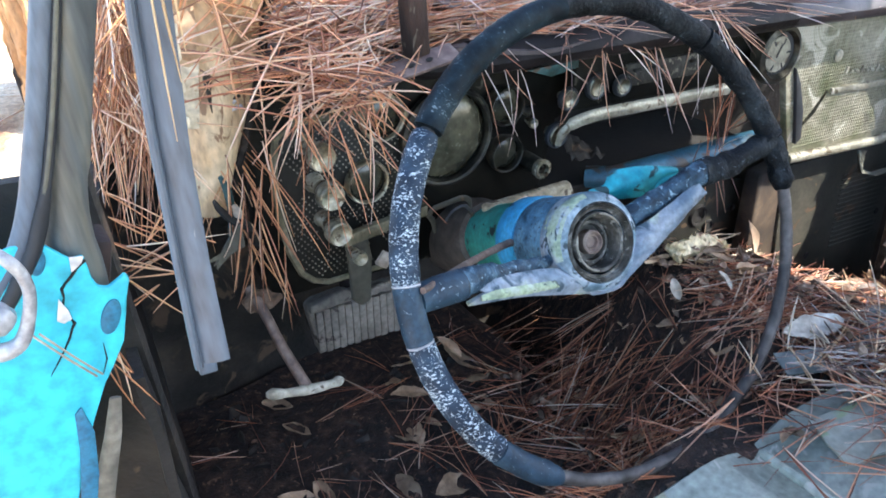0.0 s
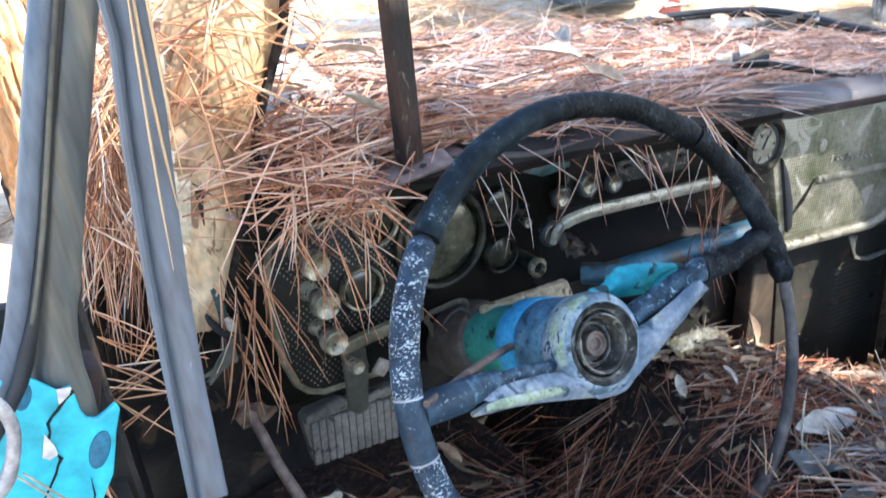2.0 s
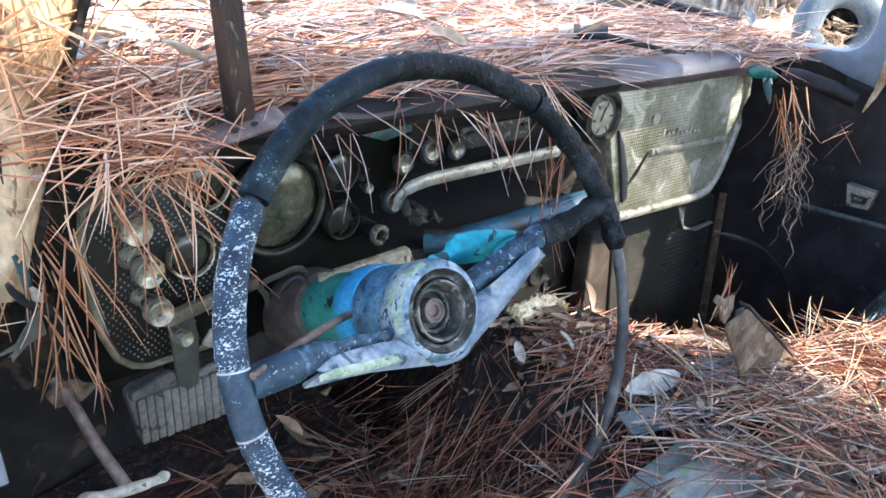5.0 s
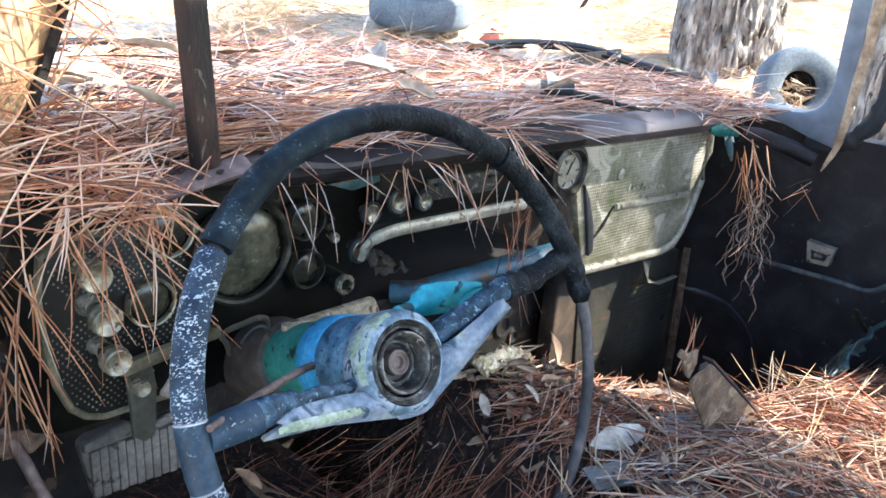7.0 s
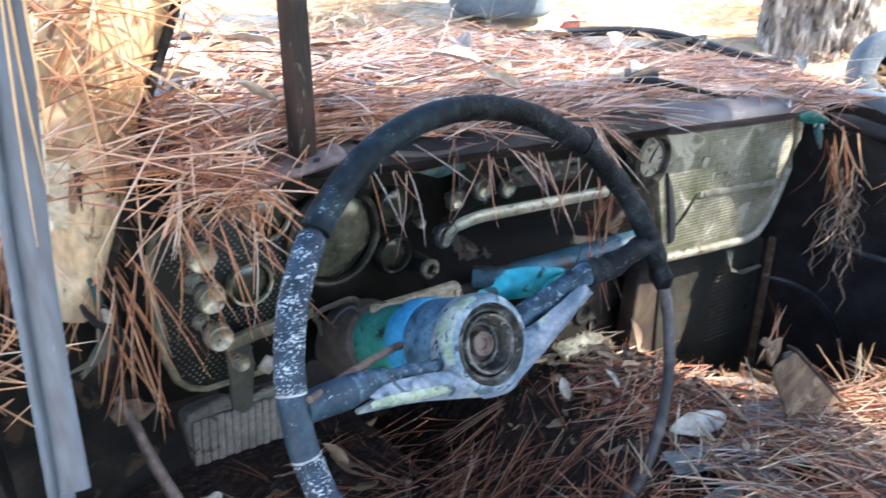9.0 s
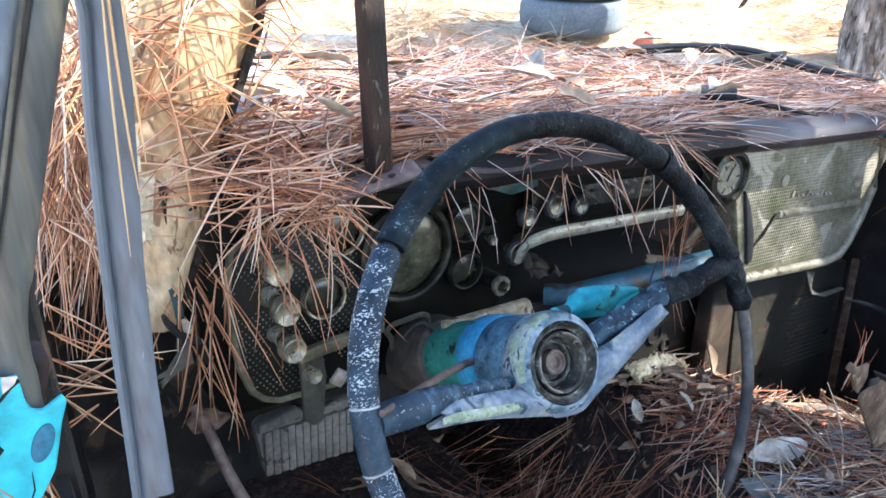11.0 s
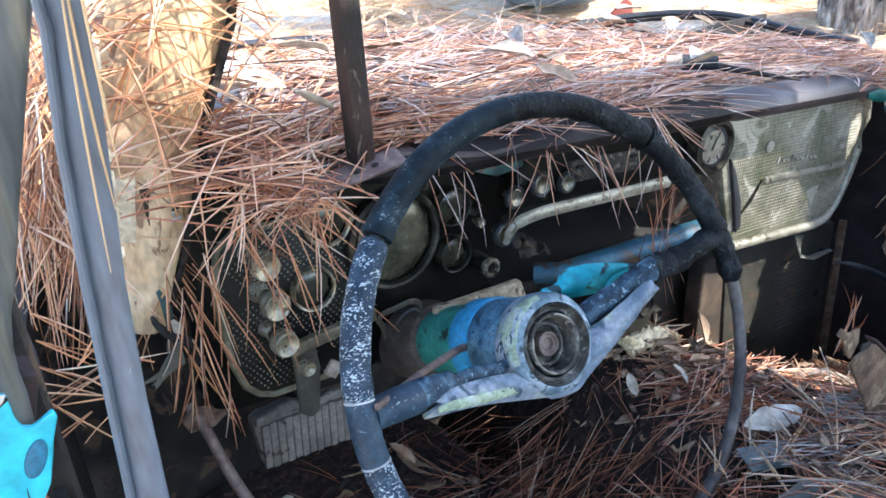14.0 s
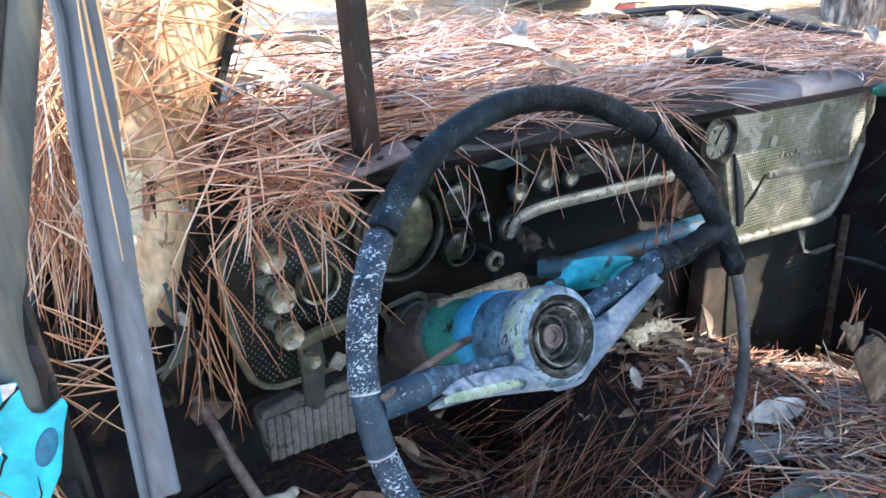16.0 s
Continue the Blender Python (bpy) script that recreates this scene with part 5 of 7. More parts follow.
for px, py, sx, sy, tw, ph in ((0.580, 0.345, 0.040, 0.030, -0.5, 1), (0.655, 0.322, 0.045, 0.030, 0.35, 4), (0.705, 0.345, 0.035, 0.026, 0.2, 7)):
    part("vinyl_flap", sheet(lambda u, v: (px + sx * (u - 0.5) * (1 + 0.15 * wob(v * 1.2, 1, ph, 2, 1.0)) - tw * sy * (v - 0.5), py + sy * (v - 0.5) * (1 + 0.2 * wob(u * 1.2, 2, ph, 2, 1.0)) + tw * sx * (u - 0.5), 0.4565 + wob(u * 2, v * 2, ph, 1, 0.004)), 14, 10, 0.0015), M_flap, seat, "torn faded blue-grey vinyl")
part("patch", sheet(lambda u, v: (0.50 + 0.09 * u + 0.02 * v, 0.235 + 0.055 * v - 0.02 * u, 0.4535 + wob(u * 4, v * 3, 7, 1, 0.004)), 10, 8, 0.002), M_pillar, seat, "torn grey patch of vinyl")


# ---- outside ----
def tyre(R, r, w, m, name="tyre"):
    prof = []
    for i in range(17):
        a = math.pi * (0.06 + 1.88 * i / 16) - math.pi / 2 - math.pi / 2
        prof.append((R - r + r * math.copysign(abs(math.cos(a)) ** 0.45, math.cos(a)), 0.5 * w * math.copysign(abs(math.sin(a)) ** 0.6, math.sin(a))))
    return lathe(prof, 48, m, cap=False)


for k in range(3):
    t = thing("tyre", "old grey tyre in a stack on the needles", "tyre", "stacked tyres")
    part("carcass", tyre(0.31, 0.10, 0.19, pose(3.32 + 0.02 * k, 3.63 - 0.015 * k, 0.30 + 0.19 * k, 2, 1, 30 * k)), M_tyre, t)
t = thing("tyre", "old grey tyre standing half buried in needles by the tree", "tyre")
TY = pose(3.65, 1.505, 0.175, 76, 0, -46)
part("carcass", tyre(0.185, 0.054, 0.13, TY), M_tyre, t)
part("litter_fill", lathe([(0.115, -0.07), (0.09, -0.06), (0.05, -0.055), (0.0005, -0.054)], 28, TY), M_litter, t, "brown litter filling the hollow")


def trunk(name, x, y, r, h, material, label, lean=(0, 0), fine=False):
    tr = thing(name, label, "tree")
    nu, nv = (150, 300) if fine else (48, 60)

    def fn(u, v):
        a = 2 * math.pi * u
        z = h * (v ** 1.6)
        k = z / h
        rr = r * (1.22 - 0.22 * smoothstep(0, 0.10, k) - 0.35 * k)
        q = Vector((math.cos(a) * r * 26, math.sin(a) * r * 26, z * 4.2))
        q += Vector((noise.noise(q * 0.8), noise.noise(q * 0.8 + Vector((9, 0, 0))), 0)) * 0.5
        d = noise.voronoi(q)[0]
        crack = 1 - smoothstep(0.03, 0.22, d[1] - d[0])
        rr *= 1 + 0.05 * noise.noise(Vector((math.cos(a) * 3, math.sin(a) * 3, z * 1.6)))
        rr += -0.022 * crack + 0.010 * noise.noise(q * 2.5) + 0.005 * noise.noise(q * 7.0)
        if v > 0.999:
            rr = 0.002
        return (x + lean[0] * z + rr * math.cos(a), y + lean[1] * z + rr * math.sin(a), ground_h(x, y) - 0.1 + z)

    bm = sheet(fn, nu, nv)
    bmesh.ops.remove_doubles(bm, verts=bm.verts, dist=1e-4)
    part("trunk", bm, material, tr)
    for k in range(3):
        zz, a = h * (0.55 + 0.13 * k), 2.1 * k + x
        b = Vector((x + lean[0] * zz, y + lean[1] * zz, zz))
        part("limb", tube([b, b + Vector((0.5 * math.cos(a), 0.5 * math.sin(a), 0.12)), b + Vector((1.3 * math.cos(a), 1.3 * math.sin(a), 0.2))], [0.05, 0.035, 0.012], 8), material, tr)
    return tr


trunk("pine_tree", 4.08, 2.10, 0.235, 9, M_bark, "pine trunk with pale plated bark", (0.005, 0.0), True)
trunk("pine_tree", 6.6, 2.66, 0.27, 9, M_bark, "pale pine trunk in full sun", (0.03, -0.02), True)
trunk("pine_tree", 0.25, 2.75, 0.17, 9, M_barkorange, "pine trunk with orange sunlit bark", (-0.01, 0.0), True)
trunk("pine_tree", 8.2, 6.9, 0.2, 10, M_bark, "distant grey pine trunk")
trunk("pine_tree", 9.5, 1.4, 0.25, 10, M_bark, "distant grey pine trunk")
trunk("pine_tree", 3.62, 0.98, 0.20, 9, M_bark, "pine trunk with pale bark beside the door", (-0.02, 0.0), True)

# ---- unseen pine added behind the car, whose crown dapples the sun ----
shade = trunk("pine_tree", 7.2, -7.4, 0.24, 9.5, M_bark, "unseen pine added so its thin crown dapples the sun", (-0.02, -0.02))
CC = Vector((1.0, 0.6, 0.5)) + _sv * 10.5
for k in range(7):
    e = CC + Vector((rnd.uniform(-1.4, 1.4), rnd.uniform(-1.4, 1.4), rnd.uniform(-0.8, 0.8)))
    b = Vector((7.2 - 0.02 * e.z, -7.4 - 0.02 * e.z, e.z - 0.4))
    part("limb", tube([b, b.lerp(e, 0.5) + Vector((0, 0, 0.15)), e], [0.05, 0.035, 0.012], 8), M_bark, shade)


def crown_needles(n, rad):
    """Tufts of needles at the twig ends, thinned in patches that let sun through."""
    g = np.random.default_rng(21)
    p = g.normal(size=(n, 3))
    p /= np.linalg.norm(p, axis=1, keepdims=True)
    p *= (g.uniform(0, 1, n) ** 0.4)[:, None] * np.array(rad)
    c = np.array(CC) + p
    c = c[np.array([noise.noise(Vector(q) * 2.0 + GAPS) > -0.12 for q in c])]
    k = 40
    r = np.repeat(c, k, 0)
    d = g.normal(size=(len(r), 3))
    d[:, 2] += 0.3
    return r, d, g.uniform(0.14, 0.22, len(r)), np.zeros_like(r), g.uniform(0.0016, 0.0024, len(r))


# Noise offset picked for which spots the crown's gaps light or shade.
GAPS = Vector((-34.8, -4.7, 14.9))
M_root = mat("dry_root", [(0.15, 0.09, 0.06), (0.33, 0.22, 0.15), (0.52, 0.41, 0.31)], 0.8, scale=60, bump=0.2)
M_green_needle = needle_mat("needle_green", [(0.0, (0.03, 0.06, 0.015)), (1.0, (0.09, 0.13, 0.03))])
cr = needle_mesh("crown", *crown_needles(560, (2.2, 2.2, 1.2)), M_green_needle, "green pine needle crown", seg=1)
cr.parent = shade
del cr["category"]


# ---- dash details ----
def studs(name, us, ws, r, h, v, keep, material, label, offset=0):
    """A grid of small raised studs in one mesh."""
    bm = bmesh.new()
    for ka, a in enumerate(us):
        for kb, b in enumerate(ws):
            if (ka + kb) % 2 * offset == 0 and keep(a, b):
                base = [bm.verts.new((a + dx * r, v, b + dz * r)) for dx, dz in ((-1, -1), (1, -1), (1, 1), (-1, 1))]
                top = [bm.verts.new((a + dx * r * 0.55, v - h, b + dz * r * 0.55)) for dx, dz in ((-1, -1), (1, -1), (1, 1), (-1, 1))]
                bm.faces.new(top)
                for i in range(4):
                    bm.faces.new((base[i], base[(i + 1) % 4], top[(i + 1) % 4], top[i]))
    return tagged(part(name, bm, material, dash, label, smooth=False), kind="stuff")


def away(a, b, spots):
    return all((a - u) ** 2 + (b - w) ** 2 > r * r for u, w, r in spots)


KN = [(0.2347, -0.073, 0.012), (0.2433, -0.1143, 0.013), (0.2525, -0.1576, 0.012), (0.303, -0.1235, 0.027), (0.322, -0.053, 0.028)]
LID = [(0.925, -0.002), (1.2726, -0.003), (1.295, -0.020), (1.302, -0.05), (1.297, -0.10), (1.280, -0.155), (1.262, -0.190), (1.240, -0.208), (1.210, -0.213), (0.98, -0.203), (0.955, -0.14), (0.93, -0.07)]


def inside(a, b, poly, m=0.008):
    for (x0, z0), (x1, z1) in zip(poly, poly[1:] + poly[:1]):
        n = ((x1 - x0) * (b - z0) - (z1 - z0) * (a - x0)) / math.hypot(x1 - x0, z1 - z0)
        if n > -m:
            return False
    return True


studs("stud_grid", np.arange(0.207, 0.358, 0.0037), np.arange(-0.233, -0.050, 0.0043), 0.0011, 0.0016, 0.0455, lambda a, b: away(a, b, KN) and inside(a, b, PLATE[::-1], 0.006) and noise.noise(Vector((a, b, 0)) * 30) > -0.25, M_bare, "pale worn studs", 1)
studs("weave", np.arange(0.93, 1.30, 0.0052), np.arange(-0.21, 0.0, 0.0052), 0.0022, 0.0010, 0.0002, lambda a, b: inside(a, b, LID) and away(a, b, [(0.902, -0.040, 0.042)]) and not (1.035 < a < 1.27 and -0.122 < b < -0.11), M_glove, "woven aluminium relief")
part("lid_bar", box(0.228, 0.006, 0.010, Matrix.Translation((1.156, -0.002, -0.1175)) @ pose(0, 0, 0, 0, 1.8, 0), 0.002), M_trim, dash, "bright horizontal bar")
part("lid_emblem", lathe([(0.009, 0), (0.009, 0.003), (0.005, 0.005), (0.0005, 0.005)], 20, Matrix.Translation((1.04, 0.0, -0.061)) @ pose(0, 0, 0, 90, 0, 0)), M_trim, dash, "small worn emblem")
for i in range(9):
    part("lid_script", box(0.006 + 0.003 * (i % 3), 0.003, 0.004 + 0.007 * ((i * 5) % 3 == 0), Matrix.Translation((1.070 + 0.0128 * i, -0.0015, -0.088 - 0.001 * i + 0.002 * ((i * 5) % 3 == 0))) @ pose(0, 0, 0, 0, 20, 0), 0.0008, 1), M_trim, dash, "tarnished script stroke")
part("lid_slot", prism([(0.944, -0.066), (0.962, -0.090), (0.984, -0.135), (0.994, -0.178), (0.984, -0.186), (0.970, -0.14)], 0.012, Matrix.Translation((0, -0.006, 0)), 0.001), M_seal, dash, "black curved gap strip")
part("lid_crack", tube([(0.985, -0.001, -0.168), (1.012, -0.002, -0.140), (1.036, -0.001, -0.112)], [0.002, 0.004, 0.0015], 6, flat=0.4), M_bezel, dash, "torn crease")
part("heater_slider", prism(rrect(0.635, 0.760, -0.054, -0.026, 0.005, 3), 0.006, Matrix.Translation((0, 0.006, 0)), 0.001), M_sliderplate, dash, "corroded heater slider plate")
for i in (0, 2, 3, 6):
    part("slider_slot", box(0.012, 0.006, 0.004, Matrix.Translation((0.650 + 0.016 * i, 0.004, -0.034 - 0.012 * (i % 2))), 0.001, 1), M_dark, dash)
part("bracket_plate", prism([(0.415, -0.15), (0.535, -0.145), (0.545, -0.165), (0.53, -0.178), (0.42, -0.19)], 0.012, Matrix.Translation((0, -0.03, 0)), 0.003), M_tanbracket, dash, "olive column bracket")
part("strap_loop", stube([(0.352, -0.010, -0.155), (0.357, -0.013, -0.146), (0.372, -0.018, -0.140), (0.390, -0.016, -0.139), (0.403, -0.012, -0.146), (0.407, -0.010, -0.160), (0.412, -0.008, -0.169)], [0.0028, 0.0034, 0.0036, 0.0036, 0.0034, 0.003, 0.002], 10, flat=0.5, up=(0, 1, 0)), M_heater, dash, "loose bent metal strap")
part("strap_loop", stube([(0.354, -0.006, -0.156), (0.362, -0.004, -0.166), (0.366, -0.002, -0.182)], [0.0026, 0.0034, 0.0026], 10, flat=0.5, up=(0, 1, 0)), M_heater, dash, "loose bent metal strap")
part("wire", stube([(0.372, -0.014, -0.163), (0.380, -0.016, -0.152), (0.394, -0.016, -0.149), (0.404, -0.018, -0.158)], 0.0018, 8), M_seal, dash, "black wire")
part("gold_strip", prism([(0.268, -0.176), (0.290, -0.172), (0.345, -0.164), (0.372, -0.160), (0.372, -0.174), (0.330, -0.180), (0.268, -0.190)], 0.010, Matrix.Translation((0, 0.024, 0)), 0.002), M_goldbead, dash, "dirty gold-olive strip below the gauge")
part("support_post", prism([(0.272, -0.180), (0.300, -0.184), (0.306, -0.215), (0.304, -0.272), (0.292, -0.278), (0.280, -0.268), (0.276, -0.215)], 0.008, Matrix.Translation((0, 0.034, 0)), 0.003), M_olive, dash, "olive bracket below the panel")
part("white_tag", box(0.016, 0.004, 0.018, Matrix.Translation((0.303, 0.0, -0.201)) @ pose(0, 0, 0, 0, 35, 0), 0.001), M_leafpale, dash, "small white tag")
part("teal_strip", prism([(0.478, -0.011), (0.5489, -0.007), (0.5497, -0.016), (0.512, -0.022)], 0.004, Matrix.Translation((0, -0.004, 0)), 0.001), M_tealdark, dash, "torn teal trim")
for u, w in ((0.52, -0.078), (0.500, -0.085), (0.655, -0.02), (0.60, -0.018)):
    part("lamp", lathe([(0.006, 0), (0.0065, 0.006), (0.004, 0.009), (0.0005, 0.0095)], 16, disc_m(u, w, 0.05)), M_bezel, dash)
for i in range(6):
    a = radians(25 + 60 * i)
    part("tick", box(0.0024, 0.001, 0.008, Matrix.Translation((0.891 + 0.0185 * math.sin(a), -0.0105, -0.040 + 0.0185 * math.cos(a))) @ pose(0, 0, 0, 0, 25 + 60 * i, 0)), M_seal, clock)
part("hand", box(0.002, 0.001, 0.02, Matrix.Translation((0.889, -0.0125, -0.034)) @ pose(0, 0, 0, 0, 25, 0)), M_seal, clock)

rag = thing("crumpled_paper", "crumpled paper in the radio opening, near black for shade", "paper")
part("sheet", sheet(lambda u, v: Vector(DM @ Vector((0.585 + 0.055 * u, 0.03 + 0.05 * v, -0.150 + 0.040 * (1 - u) * v + 0.012 * noise.noise(Vector((u * 5, v * 5, 3)))))), 24, 18, 0.001), M_firewall, rag)
stk = thing("needle_tuft", "tuft of needles lodged in front of the dash", "pine needles")
n_ = 14
tx = np.full(n_, 0.765) + rng.normal(0, 0.012, n_)
tz = np.array([0.53] * n_) + rng.normal(0, 0.02, n_)
tf = needle_mesh("needle_fan", *bundles(tx, np.full(n_, 0.645), tz, math.pi + rng.normal(0, 1.2, n_), np.where(rng.random(n_) < 0.5, 1.3, -1.2) + rng.normal(0, 0.3, n_), rng.uniform(0.05, 0.10, n_), per=2, droop=0.05, width=0.0007), M_needle_floor, "reddish needles")
tf.parent = stk
del tf["category"]

# White sheet added to show a sunlit, overexposed patch of cowl.
scrap = thing("sunlit_patch_sheet", "white sheet standing in for a sunlit patch at the windscreen corner", "metal scrap")
part("sheet", sheet(lambda u, v: (0.225 + 0.085 * u + 0.02 * v, 0.765 + 0.13 * v - 0.02 * u, 0.808 + 0.014 * math.sin(2.5 * u) + 0.010 * v + 0.004 * noise.noise(Vector((u * 3, v * 3, 5)))), 12, 12, 0.0015), M_whitepaint, scrap)

tb = thing("black_hose", "short black hose with pale end on the needles", "hose")
part("tube", stube([(0.869, 0.708, 0.738), (0.885, 0.690, 0.737), (0.900, 0.673, 0.736)], 0.0115, 12), M_seal, tb)
# Flat black strip drawn for the shadow in the gap by the pad.
part("strap", stube([(0.898, 0.675, 0.733), (0.935, 0.640, 0.722), (0.97, 0.622, 0.712), (1.00, 0.612, 0.704)], [0.010, 0.007, 0.005, 0.003], 10, flat=0.5), M_rubberdull, tb, "black strip standing in for the shadow beside the pad")
part("end", tube([(0.856, 0.722, 0.738), (0.8695, 0.7075, 0.738)], [0.010, 0.0125], 12), M_leafpale, tb, "pale end")

tc = thing("teal_clip", "broken teal plastic clip at the end of the dash", "clip")
part("shell", stube([(1.165, 0.600, 0.648), (1.180, 0.599, 0.646), (1.205, 0.598, 0.641), (1.235, 0.597, 0.632), (1.262, 0.597, 0.622)], [0.004, 0.009, 0.010, 0.008, 0.003], 10, flat=0.45, up=(0, 1, 0), wob=0.25), M_tealtrim, tc)
part("flap", stube([(1.215, 0.593, 0.625), (1.228, 0.592, 0.605), (1.235, 0.590, 0.585)], [0.010, 0.009, 0.003], 8, flat=0.3, up=(0, 1, 0)), M_tealdark, tc)
leaf_tag = thing("paper_scrap", "small white paper scrap at the dash end", "paper")
part("scrap", sheet(lambda u, v: (1.212 + 0.03 * u, 0.595 + 0.008 * v, 0.618 + 0.03 * v + 0.006 * math.sin(4 * u)), 6, 6, 0.0008), M_leafpale, leaf_tag)
duct = thing("dash_end_duct", "dark rubber duct at the end of the dash", "duct")
part("tube", tube([(1.26, 0.600, 0.625), (1.30, 0.580, 0.617), (1.335, 0.540, 0.600), (1.345, 0.500, 0.585)], [0.013, 0.014, 0.014, 0.012], 14, wob=0.1), M_padshade_duct, duct)
jug = thing("teal_metal_scrap", "crumpled teal painted metal scrap by the door", "metal scrap")
part("sheet", sheet(lambda u, v: (1.14 + 0.24 * u + 0.03 * noise.noise(Vector((u * 3, v * 3, 9))), 0.385 - 0.05 * v + 0.022 * noise.noise(Vector((u * 6, v * 4, 2))), 0.245 + (0.075 + 0.03 * math.sin(2.6 * u)) * v + 0.016 * noise.noise(Vector((u * 7, v * 5, 4)))), 22, 12, 0.002), M_tealdark, jug, smooth=False)
part("rod", stube([(1.07, 0.365, 0.325), (1.16, 0.362, 0.300), (1.25, 0.360, 0.312), (1.295, 0.358, 0.324)], [0.004, 0.0035, 0.0035, 0.003], 8, flat=0.5, wob=0.3), M_heater, jug, "bent olive strip")
part("knuckle", stube([(1.247, 0.352, 0.402), (1.270, 0.352, 0.380), (1.298, 0.350, 0.355), (1.330, 0.348, 0.330), (1.365, 0.345, 0.305)], [0.003, 0.006, 0.005, 0.007, 0.005], 10, flat=0.4, wob=0.4), M_heater, jug, "twisted grey-olive strip")
foam = thing("foam_lump", "crumbling yellow foam lump on the tunnel", "foam")
part("lump", sheet(lambda u, v: (0.640 + 0.094 * u, 0.574 + 0.026 * v, 0.442 - 0.020 * u + 0.015 * math.sin(math.pi * u) ** 0.5 * math.sin(math.pi * v) + wob(u * 4, v * 3, 1, 3, 0.010)), 20, 10, 0.012), M_foam, foam)
sap = thing("cable", "thin dark cable by the passenger door", "cable")
part("wire", stube([(1.175, 0.615, 0.362), (1.20, 0.595, 0.354), (1.275, 0.58, 0.311), (1.335, 0.565, 0.255), (1.375, 0.55, 0.19), (1.385, 0.53, 0.10)], [0.0008, 0.0045, 0.0055, 0.0055, 0.0055, 0.0055], 10), M_seal, sap)


# ---- far things on the forest floor ----
red = thing("red_metal_scrap", "bent rusty red metal sheet on the needles", "metal scrap")
part("sheet", prism([(-0.07, 0.0), (0.06, 0.0), (0.045, 0.085), (0.02, 0.10)], 0.012, pose(2.15, 2.02, 0.42, 0, 4, -40), 0.003), mat("red_rust", [(0.16, 0.03, 0.02), (0.28, 0.07, 0.045)], 0.7, scale=12, bump=0.4), red)
part("rod", tube([(2.1, 2.05, 0.05), (2.15, 2.03, 0.42)], 0.012, 8), M_rust, red)
log = thing("fallen_log", "dark charred log lying on the needles", "log")
part("wood", tube([(2.6, 6.9, 0.36), (3.4, 6.35, 0.36), (4.2, 5.9, 0.40), (4.75, 5.5, 0.38)], [0.13, 0.15, 0.14, 0.11], 14, wob=0.15), M_bark, log)
part("wood_stub", tube([(3.7, 6.2, 0.4), (3.9, 6.0, 0.75)], [0.06, 0.03], 8), M_bark, log)
# Stands in for a shape read as a rear-view mirror, set far off.
mir = thing("dark_panel", "dark panel on a thin rod standing in for a mirror", "metal scrap")
part("panel", prism([(-0.22, 0.0), (0.18, 0.10), (0.2, 0.42), (-0.2, 0.42)], 0.03, pose(4.62, 3.68, 0.36, 0, 0, -45), 0.01), M_seal, mir)
part("rod", tube([(4.72, 3.55, 0.16), (4.85, 3.4, 0.52)], 0.015, 8), M_rust, mir)
wreck = thing("old_car", "pale blue abandoned car far behind the trees", "car")
wreck.matrix_world = pose(9.4, 4.3, 0.30, 0, 0, 20)
M_pale = mat("pale_blue_paint", [(0.22, 0.36, 0.42), (0.34, 0.48, 0.54)], 0.5, scale=3, bump=0.1, speck=((0.16, 0.08, 0.04), 5, 0.62))
part("body", prism([(-2.1, 0.0), (2.1, 0.0), (2.15, 0.4), (1.9, 0.62), (0.95, 0.70), (-0.9, 0.70), (-2.0, 0.64), (-2.2, 0.35)], 1.6, Matrix.Translation((0, -0.8, 0)), 0.06), M_pale, wreck)
part("cabin", prism([(-1.0, 0.68), (0.95, 0.68), (0.55, 1.12), (-0.6, 1.14)], 1.4, Matrix.Translation((0, -0.7, 0)), 0.05), M_pale, wreck)
for sx in (-0.42, 0.3):
    part("window", prism([(sx - 0.3, 0.74), (sx + 0.3, 0.74), (sx + 0.2, 1.05), (sx - 0.22, 1.05)], 0.02, Matrix.Translation((0, -0.715, 0)), 0.01), M_glass, wreck)
for sx in (-1.3, 1.3):
    w = part("wheel", lathe([(0.30, -0.09), (0.33, -0.05), (0.33, 0.05), (0.30, 0.09), (0.2, 0.10), (0.19, 0.06), (0.001, 0.06)], 28, Matrix.Translation((sx, -0.80, 0.02)) @ pose(0, 0, 0, 90, 0, 0)), M_seal, wreck)
    part("hubcap", lathe([(0.17, 0.07), (0.12, 0.10), (0.001, 0.105)], 24, Matrix.Translation((sx, -0.80, 0.02)) @ pose(0, 0, 0, 90, 0, 0)), M_chromegrey, w)


